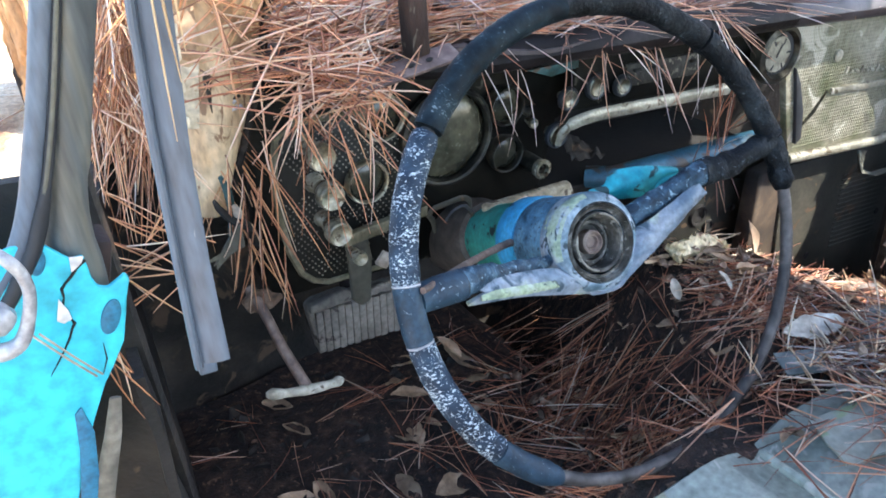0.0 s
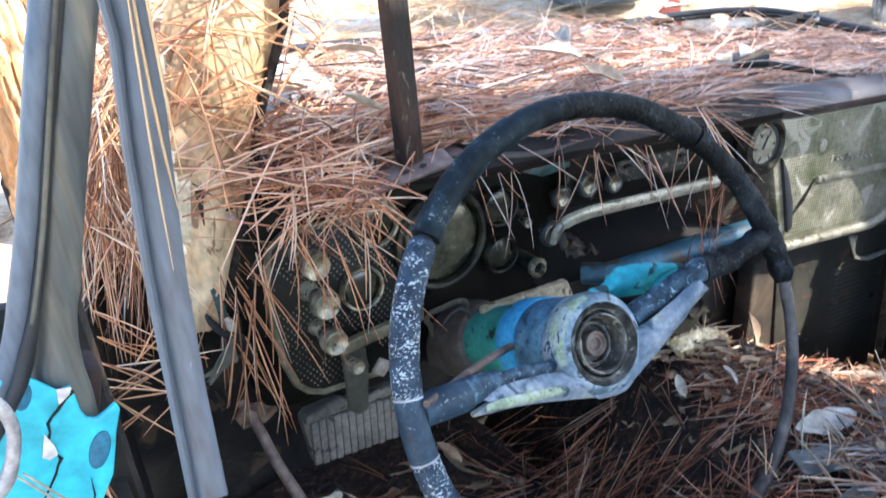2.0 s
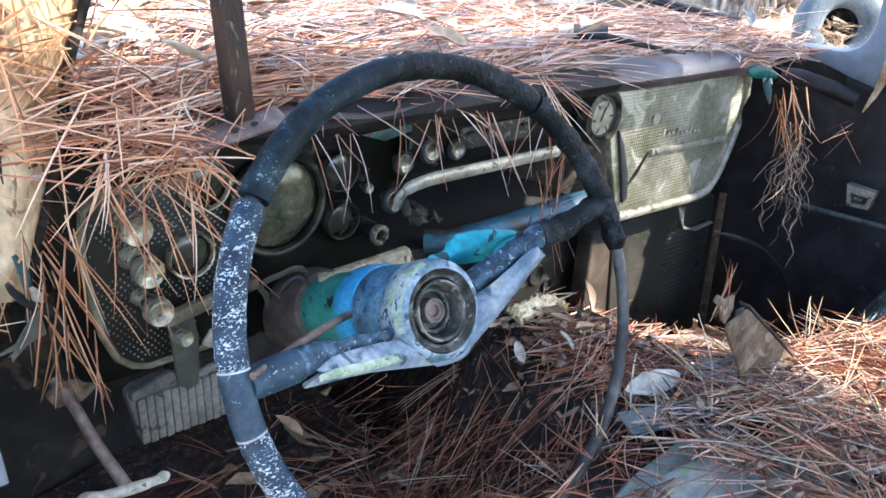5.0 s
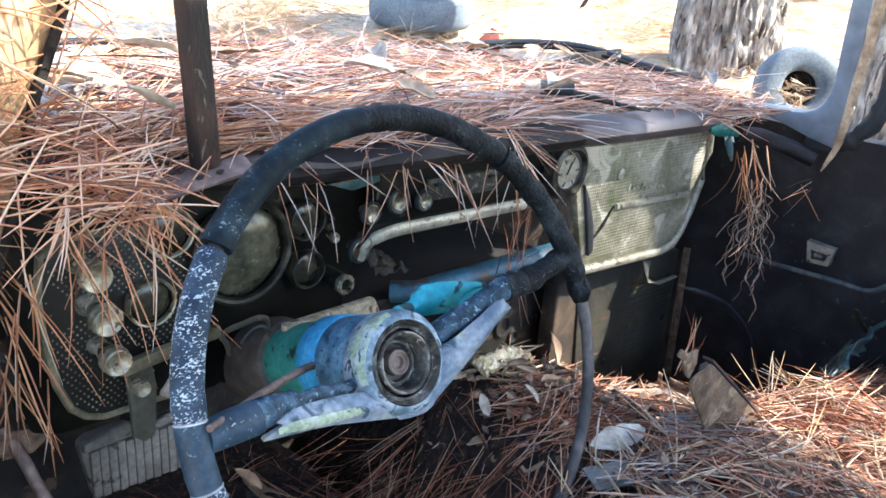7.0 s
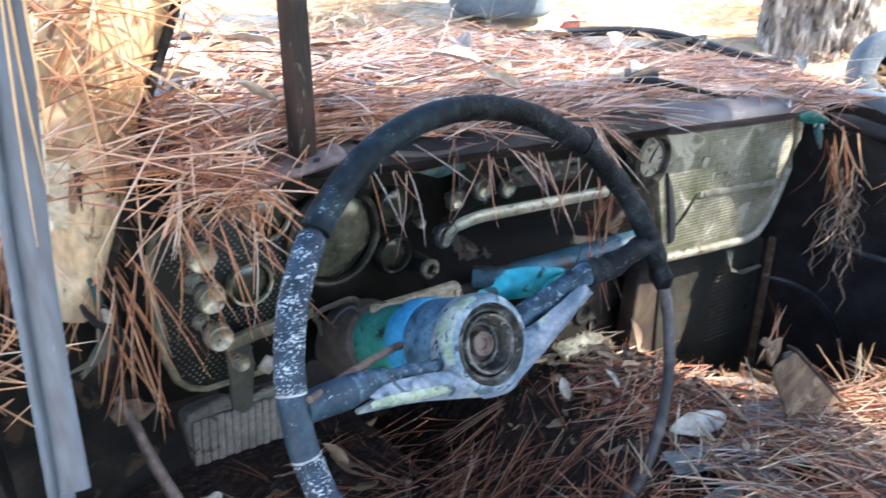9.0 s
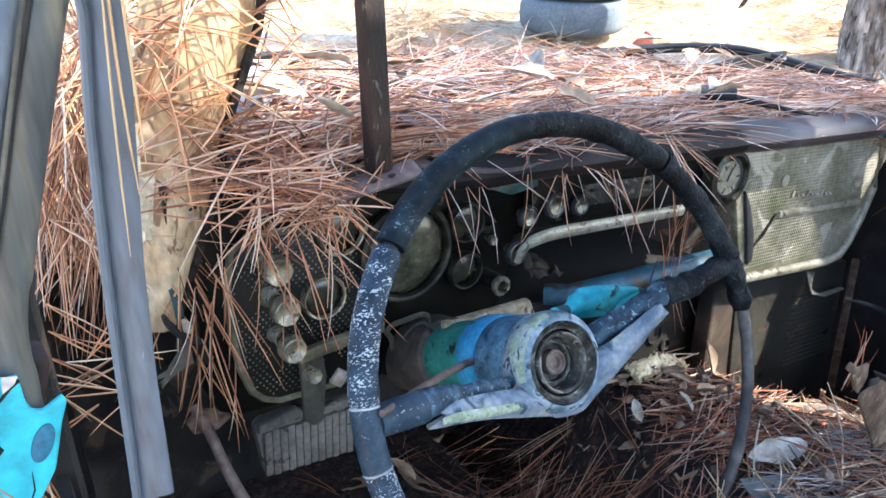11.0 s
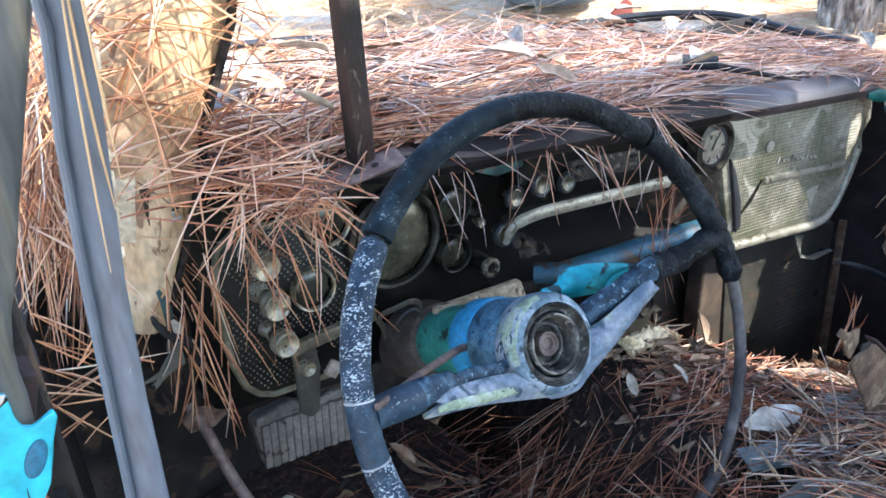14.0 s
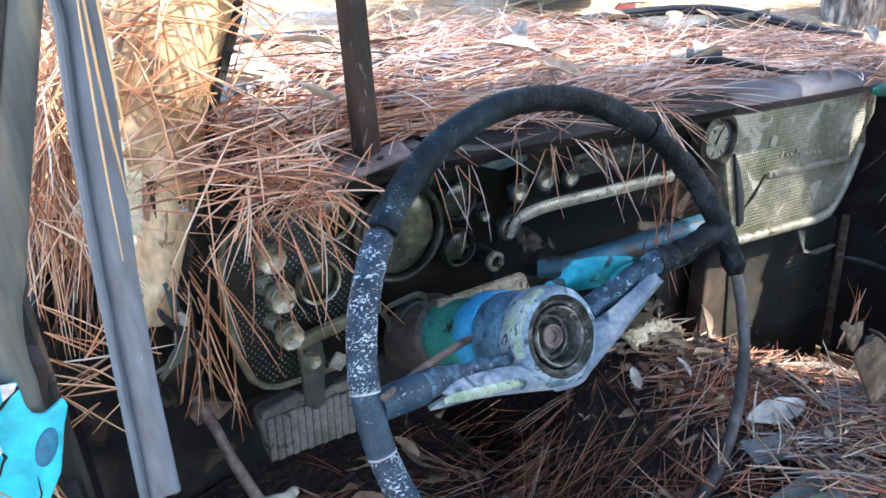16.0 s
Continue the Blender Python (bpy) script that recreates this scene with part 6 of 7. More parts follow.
# ---- leaves ----
def leaf(x, y, z, size, turn, tip=0.0, lean=0.0, curl=0.5, pale=False, label="curled dry brown leaf on the needles"):
    wide, roll, bend = rnd.uniform(0.17, 0.30), curl * rnd.uniform(0.9, 2.2), rnd.uniform(-0.9, 0.9) * curl
    sd = rnd.uniform(0, 50)

    def fn(u, v):
        w = (math.sin(math.pi * min(1, u * 1.01)) ** 0.65) * wide * (1 + 0.22 * noise.noise(Vector((u * 7, v * 2, sd))))
        a = (v - 0.5) * 2 * roll
        r = w / max(0.2, roll)
        k = (u - 0.5) * bend
        return (size * r * math.sin(a), size * (u - 0.5) * math.cos(k), size * (r * (1 - math.cos(a)) + 0.5 * k * (u - 0.5) + 0.05 * noise.noise(Vector((u * 4, v * 3, sd)))))

    ob = mesh_ob("leaf", sheet(fn, 12, 8, 0.0006), M_leafgrey if pale == "grey" else M_leafpale if pale else M_leaf, True)
    ob.matrix_world = pose(x, y, z, tip, lean, turn)
    return tagged(ob, label, "leaf", "fallen leaves")


PALE = "pale bleached curled leaf on the needles"
leaf(0.629, 0.371, 0.462, 0.075, 72, 4, -34, 0.35, True, PALE)
leaf(0.646, 0.503, 0.442, 0.028, 30, 48, 10, 0.7, True, PALE)
leaf(0.602, 0.538, 0.428, 0.028, 150, -50, 15, 0.8, True, PALE)
leaf(0.768, 0.566, 0.424, 0.050, 15, 68, 12, 0.6)
leaf(0.690, 0.502, 0.440, 0.050, 80, 25, 15, 0.8)
leaf(0.790, 0.555, 0.372, 0.050, 40, 30, -15, 0.9)
leaf(0.725, 0.603, 0.415, 0.052, 100, 20, 20, 0.8, True, PALE)
leaf(0.878, 0.600, 0.310, 0.045, 60, 25, 10, 0.7)
leaf(0.96, 0.52, 0.300, 0.050, 95, 20, 15, 0.6)
leaf(0.725, 0.337, 0.452, 0.032, 40, 40, 5, 1.3, True, PALE)
leaf(0.660, 0.329, 0.458, 0.035, 140, 30, 5, 1.0, True, PALE)
leaf(0.808, 0.369, 0.405, 0.035, 30, 20, 30, 1.4, True, PALE)
leaf(0.275, 0.618, 0.832, 0.055, 110, 35, 0, 0.6, True, "pale leaf among the needles on the dash top")
leaf(0.240, 0.750, 0.842, 0.085, 70, 22, 10, 0.4, True, "pale leaf among the needles on the dash top")
leaf(1.138, 1.049, 0.735, 0.07, 95, 10, 0, 0.5, True, "pale leaf among the needles on the dash top")
leaf(0.372, 0.834, 0.832, 0.07, 80, 14, 5, 0.4, True, "pale leaf among the needles on the dash top")
leaf(0.422, 0.796, 0.255, 0.045, 30, 30, 5, 1.2)
leaf(0.322, 0.781, 0.250, 0.040, 120, 35, 5, 1.2)
leaf(0.411, 0.704, 0.262, 0.045, 200, 30, -10, 1.0)
leaf(0.323, 0.740, 0.255, 0.055, 80, 20, 5, 1.2)
tealbit = thing("teal_trim_scrap", "torn teal trim scrap hanging by the windscreen post", "trim scrap")
part("strip", stube([(0.127, 0.678, 0.680), (0.130, 0.675, 0.665), (0.129, 0.674, 0.640), (0.122, 0.674, 0.618)], [0.002, 0.004, 0.0035, 0.002], 10, flat=0.4, up=(0, 1, 0)), M_tealdark, tealbit)
part("tip", stube([(0.131, 0.668, 0.652), (0.133, 0.666, 0.643), (0.131, 0.666, 0.634)], [0.002, 0.0045, 0.002], 10, flat=0.6, up=(0, 1, 0)), M_leafpale, tealbit, "pale broken tip")
rub = thing("rubber_bundle", "crumpled black rubber grommet hanging below the windscreen post", "rubber")
part("lump", rough(stube([(0.114, 0.668, 0.660), (0.124, 0.666, 0.640), (0.140, 0.665, 0.625), (0.146, 0.666, 0.600)], [0.004, 0.008, 0.009, 0.005], 14, flat=0.5), 0.002, 90), M_dark, rub)
part("flap", sheet(lambda u, v: (0.098 + 0.032 * u, 0.652 + 0.005 * math.sin(3 * u), 0.600 + 0.014 * u + 0.020 * v * (0.4 + u) + 0.003 * math.sin(5 * v)), 8, 8, 0.0015), M_olive, rub, "olive cloth flap")
for i in range(26):
    x, y = rnd.uniform(0.5, 1.2), rnd.uniform(0.25, 0.62)
    leaf(x, y, floor_h(x, y) + 0.038, rnd.uniform(0.03, 0.065), rnd.uniform(0, 360), rnd.uniform(-25, 25), rnd.uniform(-25, 25), rnd.uniform(0.4, 1.3), rnd.random() < 0.15)
for i in range(95):
    x, y = rnd.uniform(0.48, 1.25), rnd.uniform(0.28, 0.64)
    leaf(x, y, floor_h(x, y) + 0.038, rnd.uniform(0.014, 0.034), rnd.uniform(0, 360), rnd.uniform(-30, 30), rnd.uniform(-30, 30), rnd.uniform(0.4, 1.3), rnd.random() < 0.12, "small broken leaf on the needles")
for i in range(20):
    x, y = rnd.uniform(0.08, 0.45), rnd.uniform(0.45, 0.88)
    leaf(x, y, floor_h(x, y) + 0.02, rnd.uniform(0.04, 0.075), rnd.uniform(0, 360), rnd.uniform(-25, 25), rnd.uniform(-25, 25), rnd.uniform(0.4, 1.1), rnd.random() < 0.1, "dry leaf in the dark footwell")
for i in range(36):
    x, y = rnd.uniform(0.15, 1.25), rnd.uniform(0.63, 1.1)
    leaf(x, y, top_z(x, y) + 0.043, rnd.uniform(0.035, 0.07), rnd.uniform(0, 360), rnd.uniform(-18, 18), rnd.uniform(-18, 18), rnd.uniform(0.2, 0.7), rnd.random() < 0.45, "dry leaf among the needles on the dash top")

for i in range(34):
    x, y = 0.36 + rnd.gauss(0, 0.10), 0.75 + rnd.gauss(0, 0.06)
    leaf(x, max(y, 0.66), top_z(x, y) + rnd.uniform(0.014, 0.034), rnd.uniform(0.03, 0.065), rnd.uniform(0, 360), rnd.uniform(-25, 8), rnd.uniform(-20, 20), rnd.uniform(0.2, 0.7), "grey", "weathered mauve-grey leaf matted on the dash top")

# ---- needles ----
def scatter(n, x0, x1, y0, y1):
    return rng.uniform(x0, x1, n), rng.uniform(y0, y1, n)


def zmap(fn, x, y):
    return np.array([fn(a, b) for a, b in zip(x, y)])


U = lambda a, b, n: rng.uniform(a, b, n)
# lying on the dash top; those near the front edge lie along it
x, y = scatter(2900, 0.20, 1.38, 0.64, 1.24)
keep = np.array([y_ < 0.54 + 0.64 * max(0.0, 1 - abs((x_ - 0.80) / 0.64) ** 3.0) and not (abs(x_ - 0.318) < 0.04 and y_ < 0.655) for x_, y_ in zip(x, y)])
keep &= (rng.random(len(x)) > 0.5 * np.exp(-((x - 0.36) / 0.15) ** 2 - ((y - 0.74) / 0.12) ** 2))
x, y = x[keep], y[keep]
n = len(x)
head = np.where(y < 0.72, math.pi / 2 + rng.normal(0, 0.55, n) + math.pi * (rng.random(n) < 0.5), U(0, 6.28, n))
far = np.array([1 - 0.72 * smoothstep(0.85, 1.10, a) for a in x])
A = bundles(x - 0.07 * np.sin(head), y - 0.07 * np.cos(head), zmap(top_z, x, y) + U(0.0, 0.034, n) * far, head, rng.normal(0.0, 0.085, n) * far, U(0.10, 0.19, n), per=3, spread=0.12, droop=0.04, curl=0.2, width=0.00082)
tip = A[0] + A[1] / np.linalg.norm(A[1], axis=1, keepdims=True) * A[2][:, None] + A[3]
ok = np.array([all(b < 0.555 + 0.655 * max(0.0, 1 - min(1.0, abs((a - 0.80) / 0.63)) ** 3.4) for a, b in ((p[0], p[1]), (q[0], q[1]))) for p, q in zip(A[0], tip)])
A = [v[ok] for v in A]
# loose heaps that spill over the front edge
def strands(x, y, z, heading, pitch, length, **kw):
    """Bundles laid about their middles."""
    return bundles(x - 0.5 * length * np.sin(heading) * np.cos(pitch), y - 0.5 * length * np.cos(heading) * np.cos(pitch), z - 0.5 * length * np.sin(pitch), heading, pitch, length, **kw)


n = 200
x, y = np.clip(rng.normal(0.245, 0.065, n), 0.15, 0.42), U(0.60, 0.72, n)
B1 = strands(x, y, zmap(top_z, x, y) + U(-0.022, 0.036, n), np.where(rng.random(n) < 0.5, 1.57, 4.71) + rng.normal(0, 0.6, n), rng.normal(-0.06, 0.24, n), U(0.09, 0.18, n), per=2, spread=0.12, droop=0.10, curl=0.2, width=0.00095)
n = 18
x, y = U(0.17, 0.34, n), U(0.60, 0.65, n)
B2 = bundles(x, y, zmap(top_z, x, y) + U(-0.02, 0.02, n), math.pi + rng.normal(0.35, 0.9, n), rng.normal(-0.65, 0.42, n), U(0.05, 0.11, n), per=2, spread=0.14, droop=0.16, curl=0.2, width=0.00095)
n = 16
x, y = rng.normal(0.20, 0.025, n), U(0.61, 0.65, n)
B3 = bundles(x, y, zmap(top_z, x, y) + U(-0.06, 0.0, n), U(0, 6.28, n), rng.normal(-1.15, 0.25, n), U(0.07, 0.13, n), per=2, spread=0.12, droop=0.1, curl=0.2, width=0.0008)
n = 110
x, y = np.clip(rng.normal(0.232, 0.040, n), 0.15, 0.33), U(0.580, 0.625, n)
B4 = strands(x, y, zmap(top_z, x, y) + U(-0.034, 0.006, n), np.where(rng.random(n) < 0.5, 1.57, 4.71) + rng.normal(0, 0.4, n), np.where(rng.random(n) < 0.75, rng.normal(-0.05, 0.14, n), rng.normal(-0.1, 0.6, n)), U(0.06, 0.13, n), per=2, spread=0.14, droop=0.10, curl=0.2, width=0.00095)
B = cat(B1, B2, B3, B4)
# single needles that hang in front of the panel
n = 17
x, y = U(0.36, 0.78, n), U(0.600, 0.618, n)
C = bundles(x, y, zmap(top_z, x, y) + U(-0.03, 0.0, n), math.pi + rng.normal(-0.3, 0.9, n), rng.normal(-0.95, 0.3, n), U(0.05, 0.12, n), per=2, spread=0.16, droop=0.12, curl=0.22, width=0.0006)
n = 6
C2 = bundles(rng.normal(0.690, 0.015, n), U(0.600, 0.615, n), U(0.735, 0.752, n), math.pi + rng.normal(-0.45, 0.3, n), rng.normal(-0.75, 0.15, n), U(0.06, 0.095, n), per=2, droop=0.08, width=0.0007)
C = cat(C, C2)
# lying along the pad
n = 125
x = np.concatenate([U(0.36, 0.78, 95), U(0.62, 1.2, 30)])
y = np.concatenate([U(0.612, 0.66, 95), U(0.622, 0.67, 30)])
E = bundles(x, y, zmap(top_z, x, y) + U(-0.006, 0.014, n), np.where(rng.random(n) < 0.5, 1.57, 4.71) + rng.normal(0, 0.33, n), rng.normal(-0.02, 0.06, n), U(0.08, 0.16, n), droop=0.03, width=0.0008)
# beyond the gasket end of the passenger side
n = 110
x, y = U(1.12, 1.34, n), U(0.57, 0.80, n)
D = strands(x, y, zmap(top_z, x, y) + U(-0.01, 0.012, n), U(0, 6.28, n), rng.normal(-0.05, 0.10, n), U(0.07, 0.14, n), droop=0.12, width=0.0009)
n = 130
x, y = scatter(n, 0.175, 0.44, 0.635, 0.74)
F = strands(x, y, zmap(top_z, x, y) + U(-0.005, 0.035, n), U(0, 6.28, n), rng.normal(0.0, 0.12, n), U(0.09, 0.16, n), droop=0.05, curl=0.2, width=0.0008)
n = 90
x, y = scatter(n, 0.24, 0.43, 0.637, 0.68)
F2 = bundles(x, y, zmap(top_z, x, y) + U(0.0, 0.02, n), np.where(rng.random(n) < 0.5, 1.4, 4.9) + rng.normal(0, 0.35, n), rng.normal(0.0, 0.08, n), U(0.07, 0.13, n), droop=0.04, width=0.0008)
B = cat(B, F, F2)
nb = len(A[0])
S = cat(A, B, C, D, E)
warm = np.zeros(len(S[0]), bool)
warm[nb:nb + len(B[0])] = True
tip = S[0] + S[1] / np.linalg.norm(S[1], axis=1, keepdims=True) * S[2][:, None] + S[3]
hitp = np.zeros(len(tip), bool)
for f_ in (0.0, 0.25, 0.5, 0.75, 1.0):
    q = S[0] + (tip - S[0]) * f_
    hitp |= (np.abs(q[:, 0] - 0.316) < 0.036) & (q[:, 1] < 0.628) & (q[:, 2] > 0.735)
gap = np.zeros(len(tip), bool)
for f_ in (0.0, 0.2, 0.4, 0.6, 0.8, 1.0):
    q = S[0] + (tip - S[0]) * f_
    gap |= (q[:, 0] > 0.845) & (q[:, 0] < 1.06) & (q[:, 1] > 0.612) & (q[:, 1] < 0.735 - 0.55 * (q[:, 0] - 0.86)) & (q[:, 2] > 0.69)
side = np.zeros(len(tip), bool)
for f_ in (0.0, 0.25, 0.5, 0.75, 1.0):
    q = S[0] + (tip - S[0]) * f_
    side |= q[:, 0] < 0.166 + 0.39 * (q[:, 2] - 0.725)
keep = (~side | (rng.random(len(tip)) < 0.16)) & (~hitp | (rng.random(len(tip)) < 0.06)) & (~gap | (rng.random(len(tip)) < 0.10))
W = [v[keep & warm] for v in S]
# Mauve-grey needles are thickest near the post at the front.
grey = rng.random(len(tip)) < 0.07 + 0.40 * np.exp(-((S[0][:, 0] - 0.36) / 0.17) ** 2 - ((S[0][:, 1] - 0.70) / 0.16) ** 2)
G = [v[keep & ~warm & grey] for v in S]
S = [v[keep & ~warm & ~grey] for v in S]
needle_mesh("pine_needles", *G, M_needle_grey, "weathered mauve-grey needles among those on the dash top")
needle_mesh("pine_needles", *S, M_needle, "dry orange pine needles heaped on the dash top")
pick = rng.random(len(W[0])) < 0.88
needle_mesh("pine_needles", *[v[pick] for v in W], M_needle_warm, "reddish pine needles spilling over the dash edge")
needle_mesh("pine_needles", *[v[~pick] for v in W], M_needle_orange, "orange pine needles spilling over the dash edge")
# hanging rootlets and a few needles at the end of the dash
roots_ = thing("rootlets", "tangle of thin dry rootlets hanging at the dash end", "roots")
for i in range(30):
    u_ = rnd.random()
    p = Vector((1.248 + 0.060 * u_ ** 0.7 + rnd.uniform(-0.012, 0.012), 0.555 + rnd.uniform(-0.015, 0.015), 0.575 - 0.12 * u_ + rnd.uniform(-0.02, 0.01)))
    dv = Vector((rnd.uniform(-0.3, 0.15), rnd.uniform(-0.1, 0.1), -1.0))
    pts = [p.copy()]
    for k in range(rnd.randint(6, 14)):
        dv = 0.6 * dv + Vector((rnd.uniform(-1.1, 1.1), rnd.uniform(-0.6, 0.6), -0.35))
        p = p + dv.normalized() * 0.014
        pts.append(p.copy())
    w_ = rnd.uniform(0.0005, 0.0011)
    part("rootlet", stube(pts, [w_] * (len(pts) - 1) + [w_ * 0.5], 4, n=2), M_root, roots_)
n = 12
A = bundles(rng.normal(1.236, 0.010, n), rng.normal(0.56, 0.010, n), U(0.575, 0.635, n), rng.normal(1.6, 0.35, n), rng.normal(-1.12, 0.16, n), U(0.07, 0.13, n), per=2, spread=0.12, droop=0.04, curl=0.2, width=0.0010)
n = 5
B = bundles(rng.normal(1.30, 0.008, n), rng.normal(0.48, 0.008, n), U(0.55, 0.57, n), U(0, 6.28, n), rng.normal(-0.9, 0.5, n), U(0.04, 0.07, n), per=1, droop=0.05, width=0.0005)
needle_mesh("pine_needles", *cat(A, B), M_needle_orange, "orange needles hanging at the dash end")
# beside and across the windscreen post
n = 300
x, y = scatter(n, 0.045, 0.15, 0.76, 0.98)
A = bundles(x, y, U(0.73, 0.95, n), U(2.2, 4.6, n), rng.normal(-0.7, 0.45, n), U(0.10, 0.18, n), droop=0.15, width=0.0009)
tip = A[0] + A[1] / np.linalg.norm(A[1], axis=1, keepdims=True) * A[2][:, None] + A[3]
ok = np.ones(len(tip), bool)
for q in (A[0], A[0] + 0.5 * (tip - A[0]), tip):
    k_ = 0.442 / np.maximum(q[:, 1], 0.3)
    ok &= q[:, 0] * k_ > 0.32 * ((q[:, 2] - 1) * k_ + 0.17) + 0.002
A = [v[ok] for v in A]
n = 13
B = strands(rng.normal(0.040, 0.012, n), rng.normal(0.63, 0.02, n), rng.normal(0.650, 0.026, n), np.where(rng.random(n) < 0.5, 1.57, -1.57) + rng.normal(0, 0.5, n), np.where(rng.random(n) < 0.7, -0.45, 0.3) + rng.normal(0.0, 0.25, n), U(0.05, 0.10, n), per=2, droop=0.05, width=0.0009)
n = 16
D = bundles(rng.normal(0.150, 0.020, n), rng.normal(0.655, 0.012, n), U(0.60, 0.74, n), U(0, 6.28, n), rng.normal(-1.32, 0.14, n), U(0.09, 0.14, n), per=2, droop=0.06, width=0.0009)
n = 7
E = bundles(rng.normal(-0.020, 0.005, n), rng.normal(0.462, 0.004, n), U(0.66, 0.69, n), U(0.3, 1.6, n), rng.normal(-1.3, 0.16, n), U(0.03, 0.065, n), per=1, droop=0.06, width=0.0007)
A = cat(A, D, E)
n = 52
C = bundles(U(0.12, 0.25, n), U(0.655, 0.69, n), U(0.82, 0.98, n), np.where(rng.random(n) < 0.6, np.where(rng.random(n) < 0.5, 1.4, 4.9) + rng.normal(0, 0.4, n), U(0, 6.28, n)), rng.normal(-0.25, 0.5, n), U(0.08, 0.16, n), droop=0.12, width=0.0009)
needle_mesh("pine_needles", *cat(A, B, C), M_needle_orange, "dry reddish needles clinging round the windscreen post")
# three needles stuck to the hanging strip
r = np.array([[0.0455, 0.331, 0.99], [0.0470, 0.331, 0.99], [0.0515, 0.331, 0.99]])
needle_mesh("pine_needles", r, np.array([[-0.11, 0, -1.0], [-0.08, 0, -1.0], [-0.05, 0, -1.0]]), np.array([0.125, 0.098, 0.085]), np.array([[0.003, 0, 0], [0.004, 0, 0], [0.001, 0, 0]]), np.array([0.0007, 0.0009, 0.0008]), M_needle_yellow, "three yellow needles caught on the weatherstrip")
# on the floor and the seat
x, y = scatter(5400, 0.44, 1.40, 0.02, 0.72)
keep = (((x - 0.68) / 0.10) ** 2 + ((y - 0.58) / 0.06) ** 2 > 1) | (rng.random(len(x)) < 0.3)
keep &= ((y > 0.36) & (x > 0.63)) | (x > 0.88) | (rng.random(len(x)) < np.where(x < 0.60, np.where(y > 0.36, 0.95, 0.10), 0.45))
x, y = x[keep], y[keep]
n = len(x)
def litter_top(a, b):
    return max(floor_h(a, b), 0.445 - 0.34 * max(0.0, a - 0.70) if b < 0.34 and a > 0.4 else 0.0)


head = np.where(rng.random(n) < 0.62, U(0, 6.28, n), rng.normal(2.0, 0.7, n) + math.pi * (rng.random(n) < 0.4))
ln = U(0.07, 0.16, n)
z0 = zmap(litter_top, x, y)
z1 = zmap(litter_top, x + ln * np.sin(head), y + ln * np.cos(head))
zm = zmap(litter_top, x + 0.5 * ln * np.sin(head), y + 0.5 * ln * np.cos(head))
lift = np.clip(zm - 0.5 * (z0 + np.maximum(z1, z0 - 0.10)), 0, 0.03)
A = bundles(x, y, z0 + lift + U(0.004, 0.024, n), head, np.arctan2(np.maximum(z1, z0 - 0.10) - z0, ln) + rng.normal(0.02, 0.09, n), ln, droop=0.03, width=0.0008)
x, y = scatter(480, 0.10, 0.50, 0.30, 0.85)
n = len(x)
B = bundles(x, y, zmap(floor_h, x, y) + U(0.0, 0.02, n), U(0, 6.28, n), rng.normal(0.0, 0.12, n), U(0.08, 0.16, n), droop=0.06, width=0.0008)
n = 40
x, y = scatter(n, 0.85, 1.3, 0.30, 0.6)
C = bundles(x, y, zmap(floor_h, x, y), U(0, 6.28, n), rng.normal(0.8, 0.4, n), U(0.05, 0.09, n), per=2, droop=0.1, width=0.0008)
n = 270
x, y = U(0.63, 0.90, n), U(0.46, 0.64, n)
hd = np.where(rng.random(n) < 0.5, 1.9, 5.04) + rng.normal(0, 0.45, n)
ln = U(0.06, 0.13, n)
y = np.where((x < 0.78) & (y > 0.535), y - 0.09, y)
C = cat(C, strands(x, y, zmap(floor_h, x, y) + U(0.012, 0.028, n), hd, rng.normal(0.0, 0.1, n), ln, per=2, spread=0.14, droop=0.04, curl=0.2, width=0.0008))
n = 8
D = bundles(rng.normal(0.738, 0.012, n), rng.normal(0.362, 0.006, n), U(0.47, 0.53, n), U(0, 6.28, n), rng.normal(1.35, 0.15, n), U(0.05, 0.09, n), per=1, droop=0.03, width=0.0006)
needle_mesh("pine_needles", *cat(A, B, C, D), M_needle_floor, "brown pine needles matted over the car floor")
# Pale needles brighten the seat and tunnel by colour where sun falls.
n = 130
x, y = scatter(n, 0.58, 1.15, 0.02, 0.34)
A = bundles(x, y, zmap(litter_top, x, y) + U(0.012, 0.030, n), rng.normal(1.3, 0.8, n), rng.normal(-0.16, 0.10, n), U(0.07, 0.14, n), droop=0.03, width=0.0009)
n = 24
x, y = rng.normal(0.69, 0.045, n), rng.normal(0.585, 0.018, n)
B = bundles(x, y, zmap(litter_top, x, y) + U(0.015, 0.035, n), rng.normal(2.0, 0.5, n), rng.normal(-0.05, 0.12, n), U(0.05, 0.09, n), droop=0.03, width=0.0010)
n = 15
x, y = U(0.50, 0.64, n), U(0.25, 0.36, n)
C = bundles(x, y, U(0.460, 0.472, n), rng.normal(1.6, 0.9, n), rng.normal(0.0, 0.05, n), U(0.06, 0.11, n), per=2, droop=0.02, width=0.0008)
A = cat(A, B, C)
needle_mesh("pine_needles", *A, M_needle_sun, "bleached pale needles strewn over the seat")
n = 55
x, y = U(0.58, 0.78, n), U(0.27, 0.375, n)
A = strands(x, y, zmap(litter_top, x, y) + U(0.016, 0.030, n), np.where(rng.random(n) < 0.75, rng.normal(2.3, 0.4, n), U(0, 6.28, n)), rng.normal(-0.02, 0.08, n), U(0.06, 0.13, n), per=2, droop=0.03, width=0.0008)
needle_mesh("pine_needles", *A, M_needle_grey, "grey weathered needles at the edge of the seat")
# outside
x, y = scatter(6000, 0.0, 7.0, 1.5, 7.0)
n = len(x)
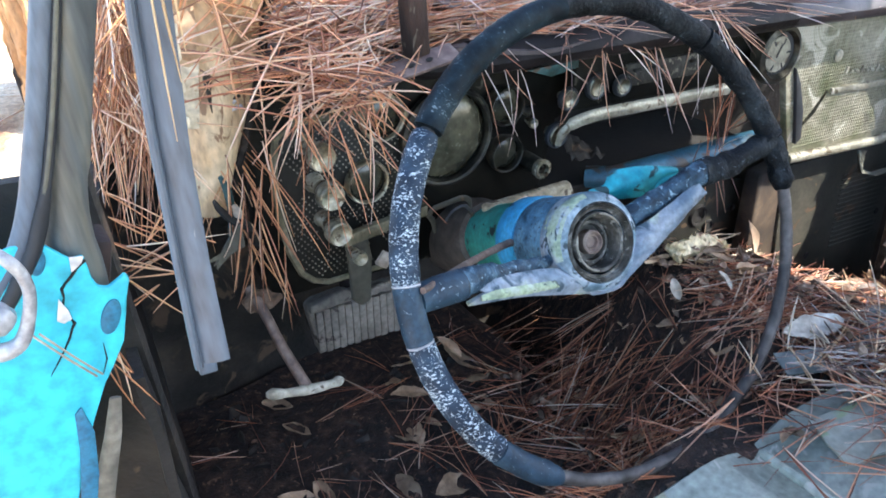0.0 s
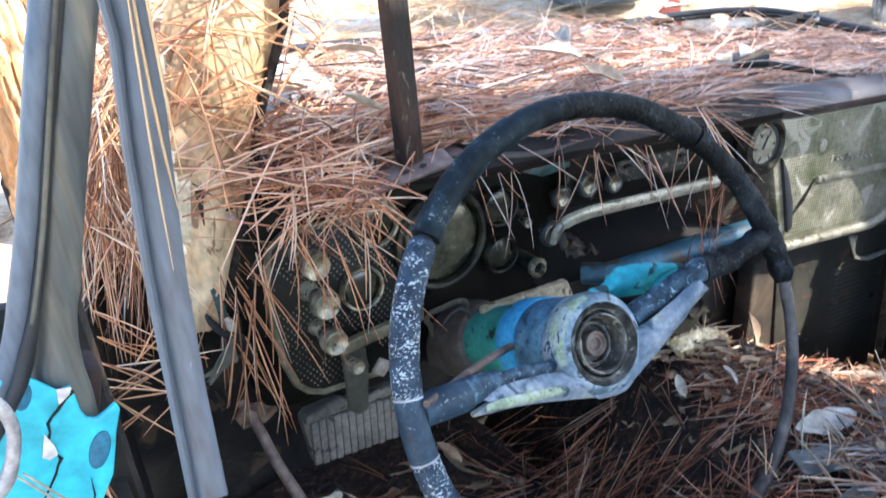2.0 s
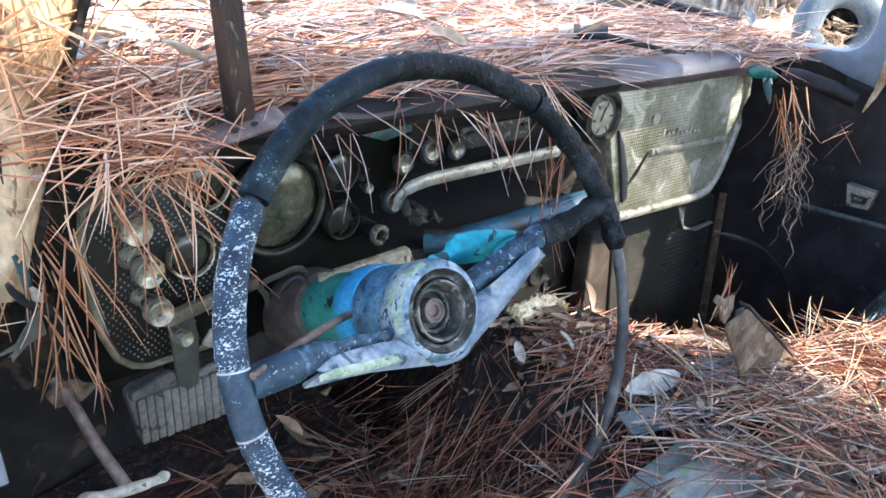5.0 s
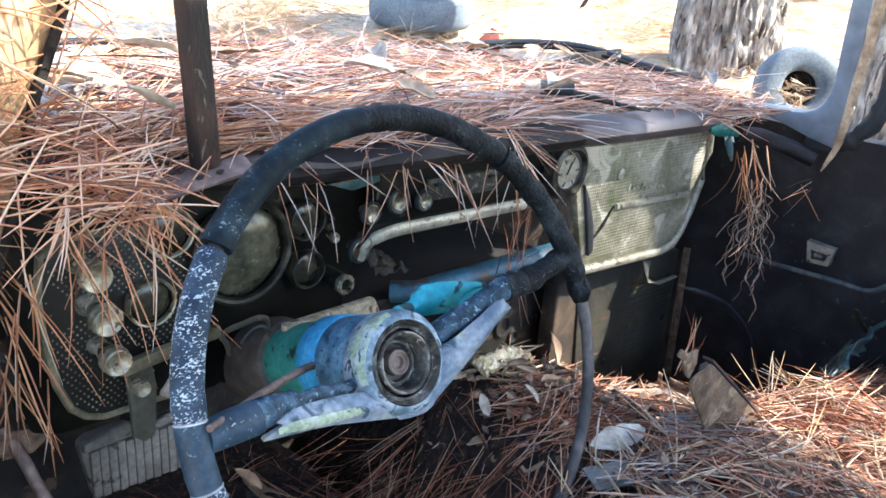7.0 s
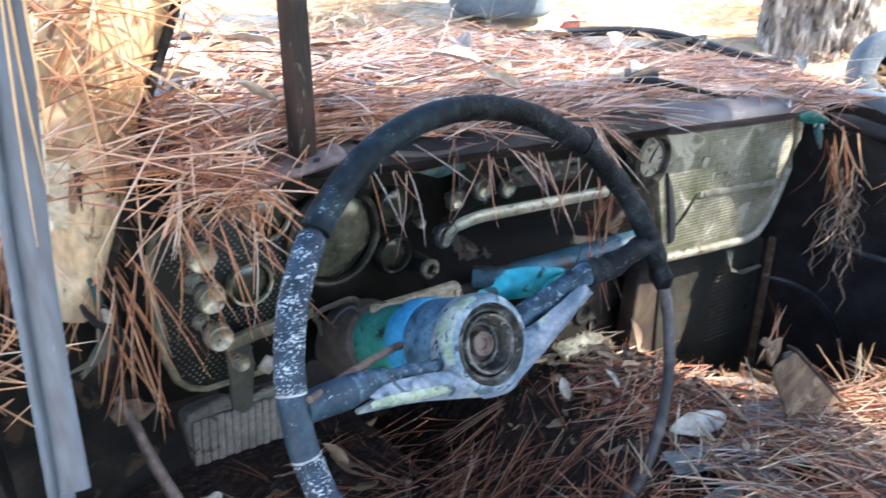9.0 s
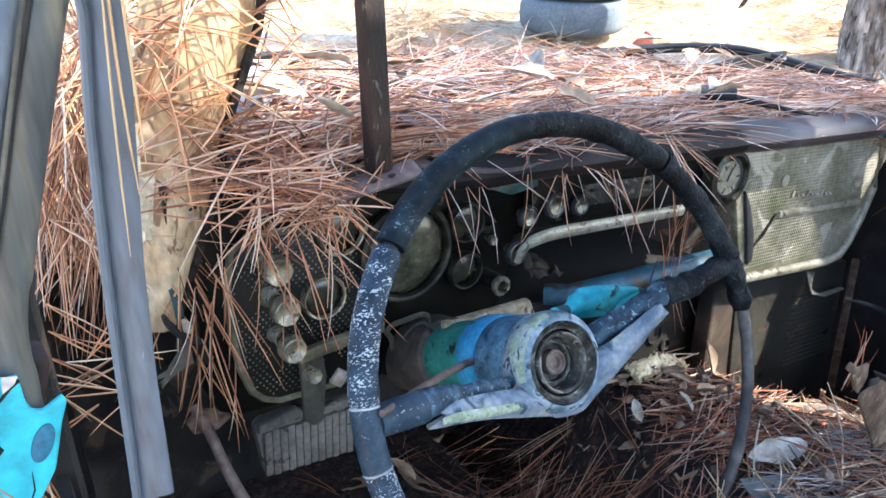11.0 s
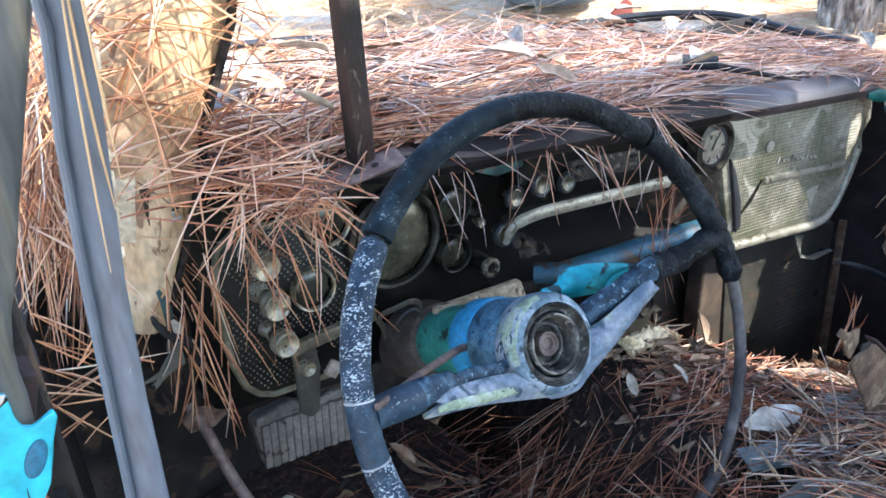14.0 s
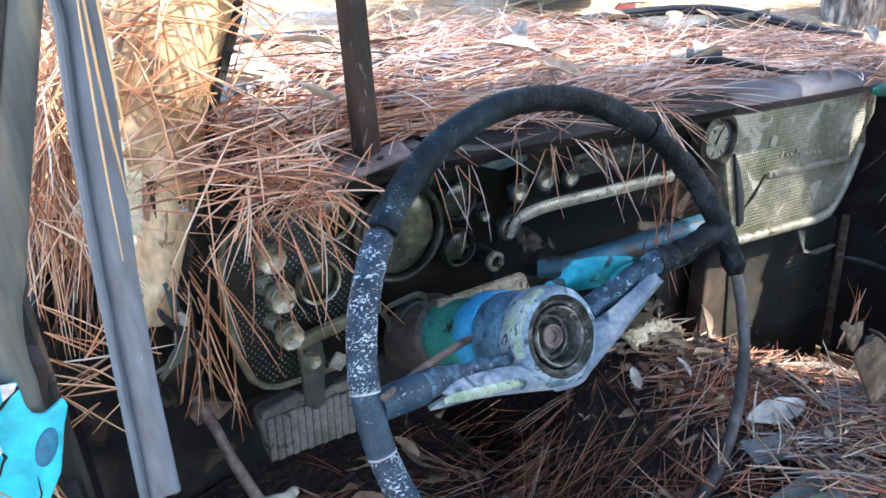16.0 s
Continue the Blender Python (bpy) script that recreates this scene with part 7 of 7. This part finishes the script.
A = bundles(x, y, zmap(ground_h, x, y) + U(0.0, 0.03, n), U(0, 6.28, n), rng.normal(0.05, 0.2, n), U(0.15, 0.3, n), droop=0.05, width=0.0015)
cx = np.repeat(np.array([2.35, 2.9, 4.6, 5.2, 4.6, 5.8]), 130) + rng.normal(0, 0.16, 780)
cy = np.repeat(np.array([4.0, 4.4, 4.2, 3.5, 2.75, 4.6]), 130) + rng.normal(0, 0.16, 780)
B = bundles(cx, cy, zmap(ground_h, cx, cy) + U(0.0, 0.16, 780), U(0, 6.28, 780), rng.normal(0.1, 0.5, 780), U(0.15, 0.26, 780), droop=0.1, width=0.0015)
n = 150
x, y = rng.normal(3.60, 0.05, n), rng.normal(1.53, 0.06, n)
C = bundles(x, y, U(0.06, 0.20, n), U(0, 6.28, n), rng.normal(0.1, 0.4, n), U(0.05, 0.12, n), droop=0.1, width=0.0014)
A = cat(A, B, C)
needle_mesh("pine_needles", *A, M_needle_sun, "bleached pine needles on the forest floor")


# ---- broken leaf and near-black footwell crumbs ----
def crumbs(name, n, place, size, material, label, seed, flat=0.35):
    """Bent five-cornered flakes strewn where place(g) says."""
    g = random.Random(seed)
    bm = bmesh.new()
    for i in range(n):
        x, y, z = place(g)
        r = g.uniform(*size)
        m = pose(x, y, z, g.gauss(0, 25), g.gauss(0, 25), g.uniform(0, 360))
        a0, k = g.uniform(0, 6.28), g.randint(5, 7)
        ring = []
        for j in range(k):
            a, q = a0 + 6.283 * j / k, r * g.uniform(0.45, 1.0)
            ring.append(bm.verts.new(m @ Vector((q * math.cos(a), 0.6 * q * math.sin(a), flat * r * g.uniform(-0.5, 0.5)))))
        mid = bm.verts.new(m @ Vector((0, 0, flat * r)))
        low = bm.verts.new(m @ Vector((0, 0, -0.25 * flat * r)))
        for j in range(k):
            bm.faces.new((ring[j], ring[(j + 1) % k], mid))
            bm.faces.new((ring[(j + 1) % k], ring[j], low))
    return tagged(part(name, bm, material, None, smooth=False), label, "debris", kind="stuff")


def on_floor(g):
    x, y = g.uniform(0.46, 1.36), g.uniform(0.36, 0.72)
    return x, y, floor_h(x, y) + g.uniform(0.020, 0.040)


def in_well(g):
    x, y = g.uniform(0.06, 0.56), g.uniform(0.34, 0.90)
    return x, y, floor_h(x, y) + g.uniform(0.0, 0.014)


def on_seat(g):
    x, y = g.uniform(0.56, 1.05), g.uniform(0.10, 0.36)
    return x, y, litter_top(x, y) + g.uniform(0.020, 0.036)


crumbs("leaf_crumbs", 900, on_floor, (0.005, 0.017), M_crumb, "broken brown leaf crumbs among the floor needles", 3)
crumbs("leaf_crumbs", 160, on_seat, (0.004, 0.012), M_crumb, "broken brown leaf crumbs on the seat", 4)
crumbs("dirt_crumbs", 620, in_well, (0.006, 0.026), M_crumbshade, "crumbled debris in the driver's footwell, near black to deepen its shade", 5, 0.8)
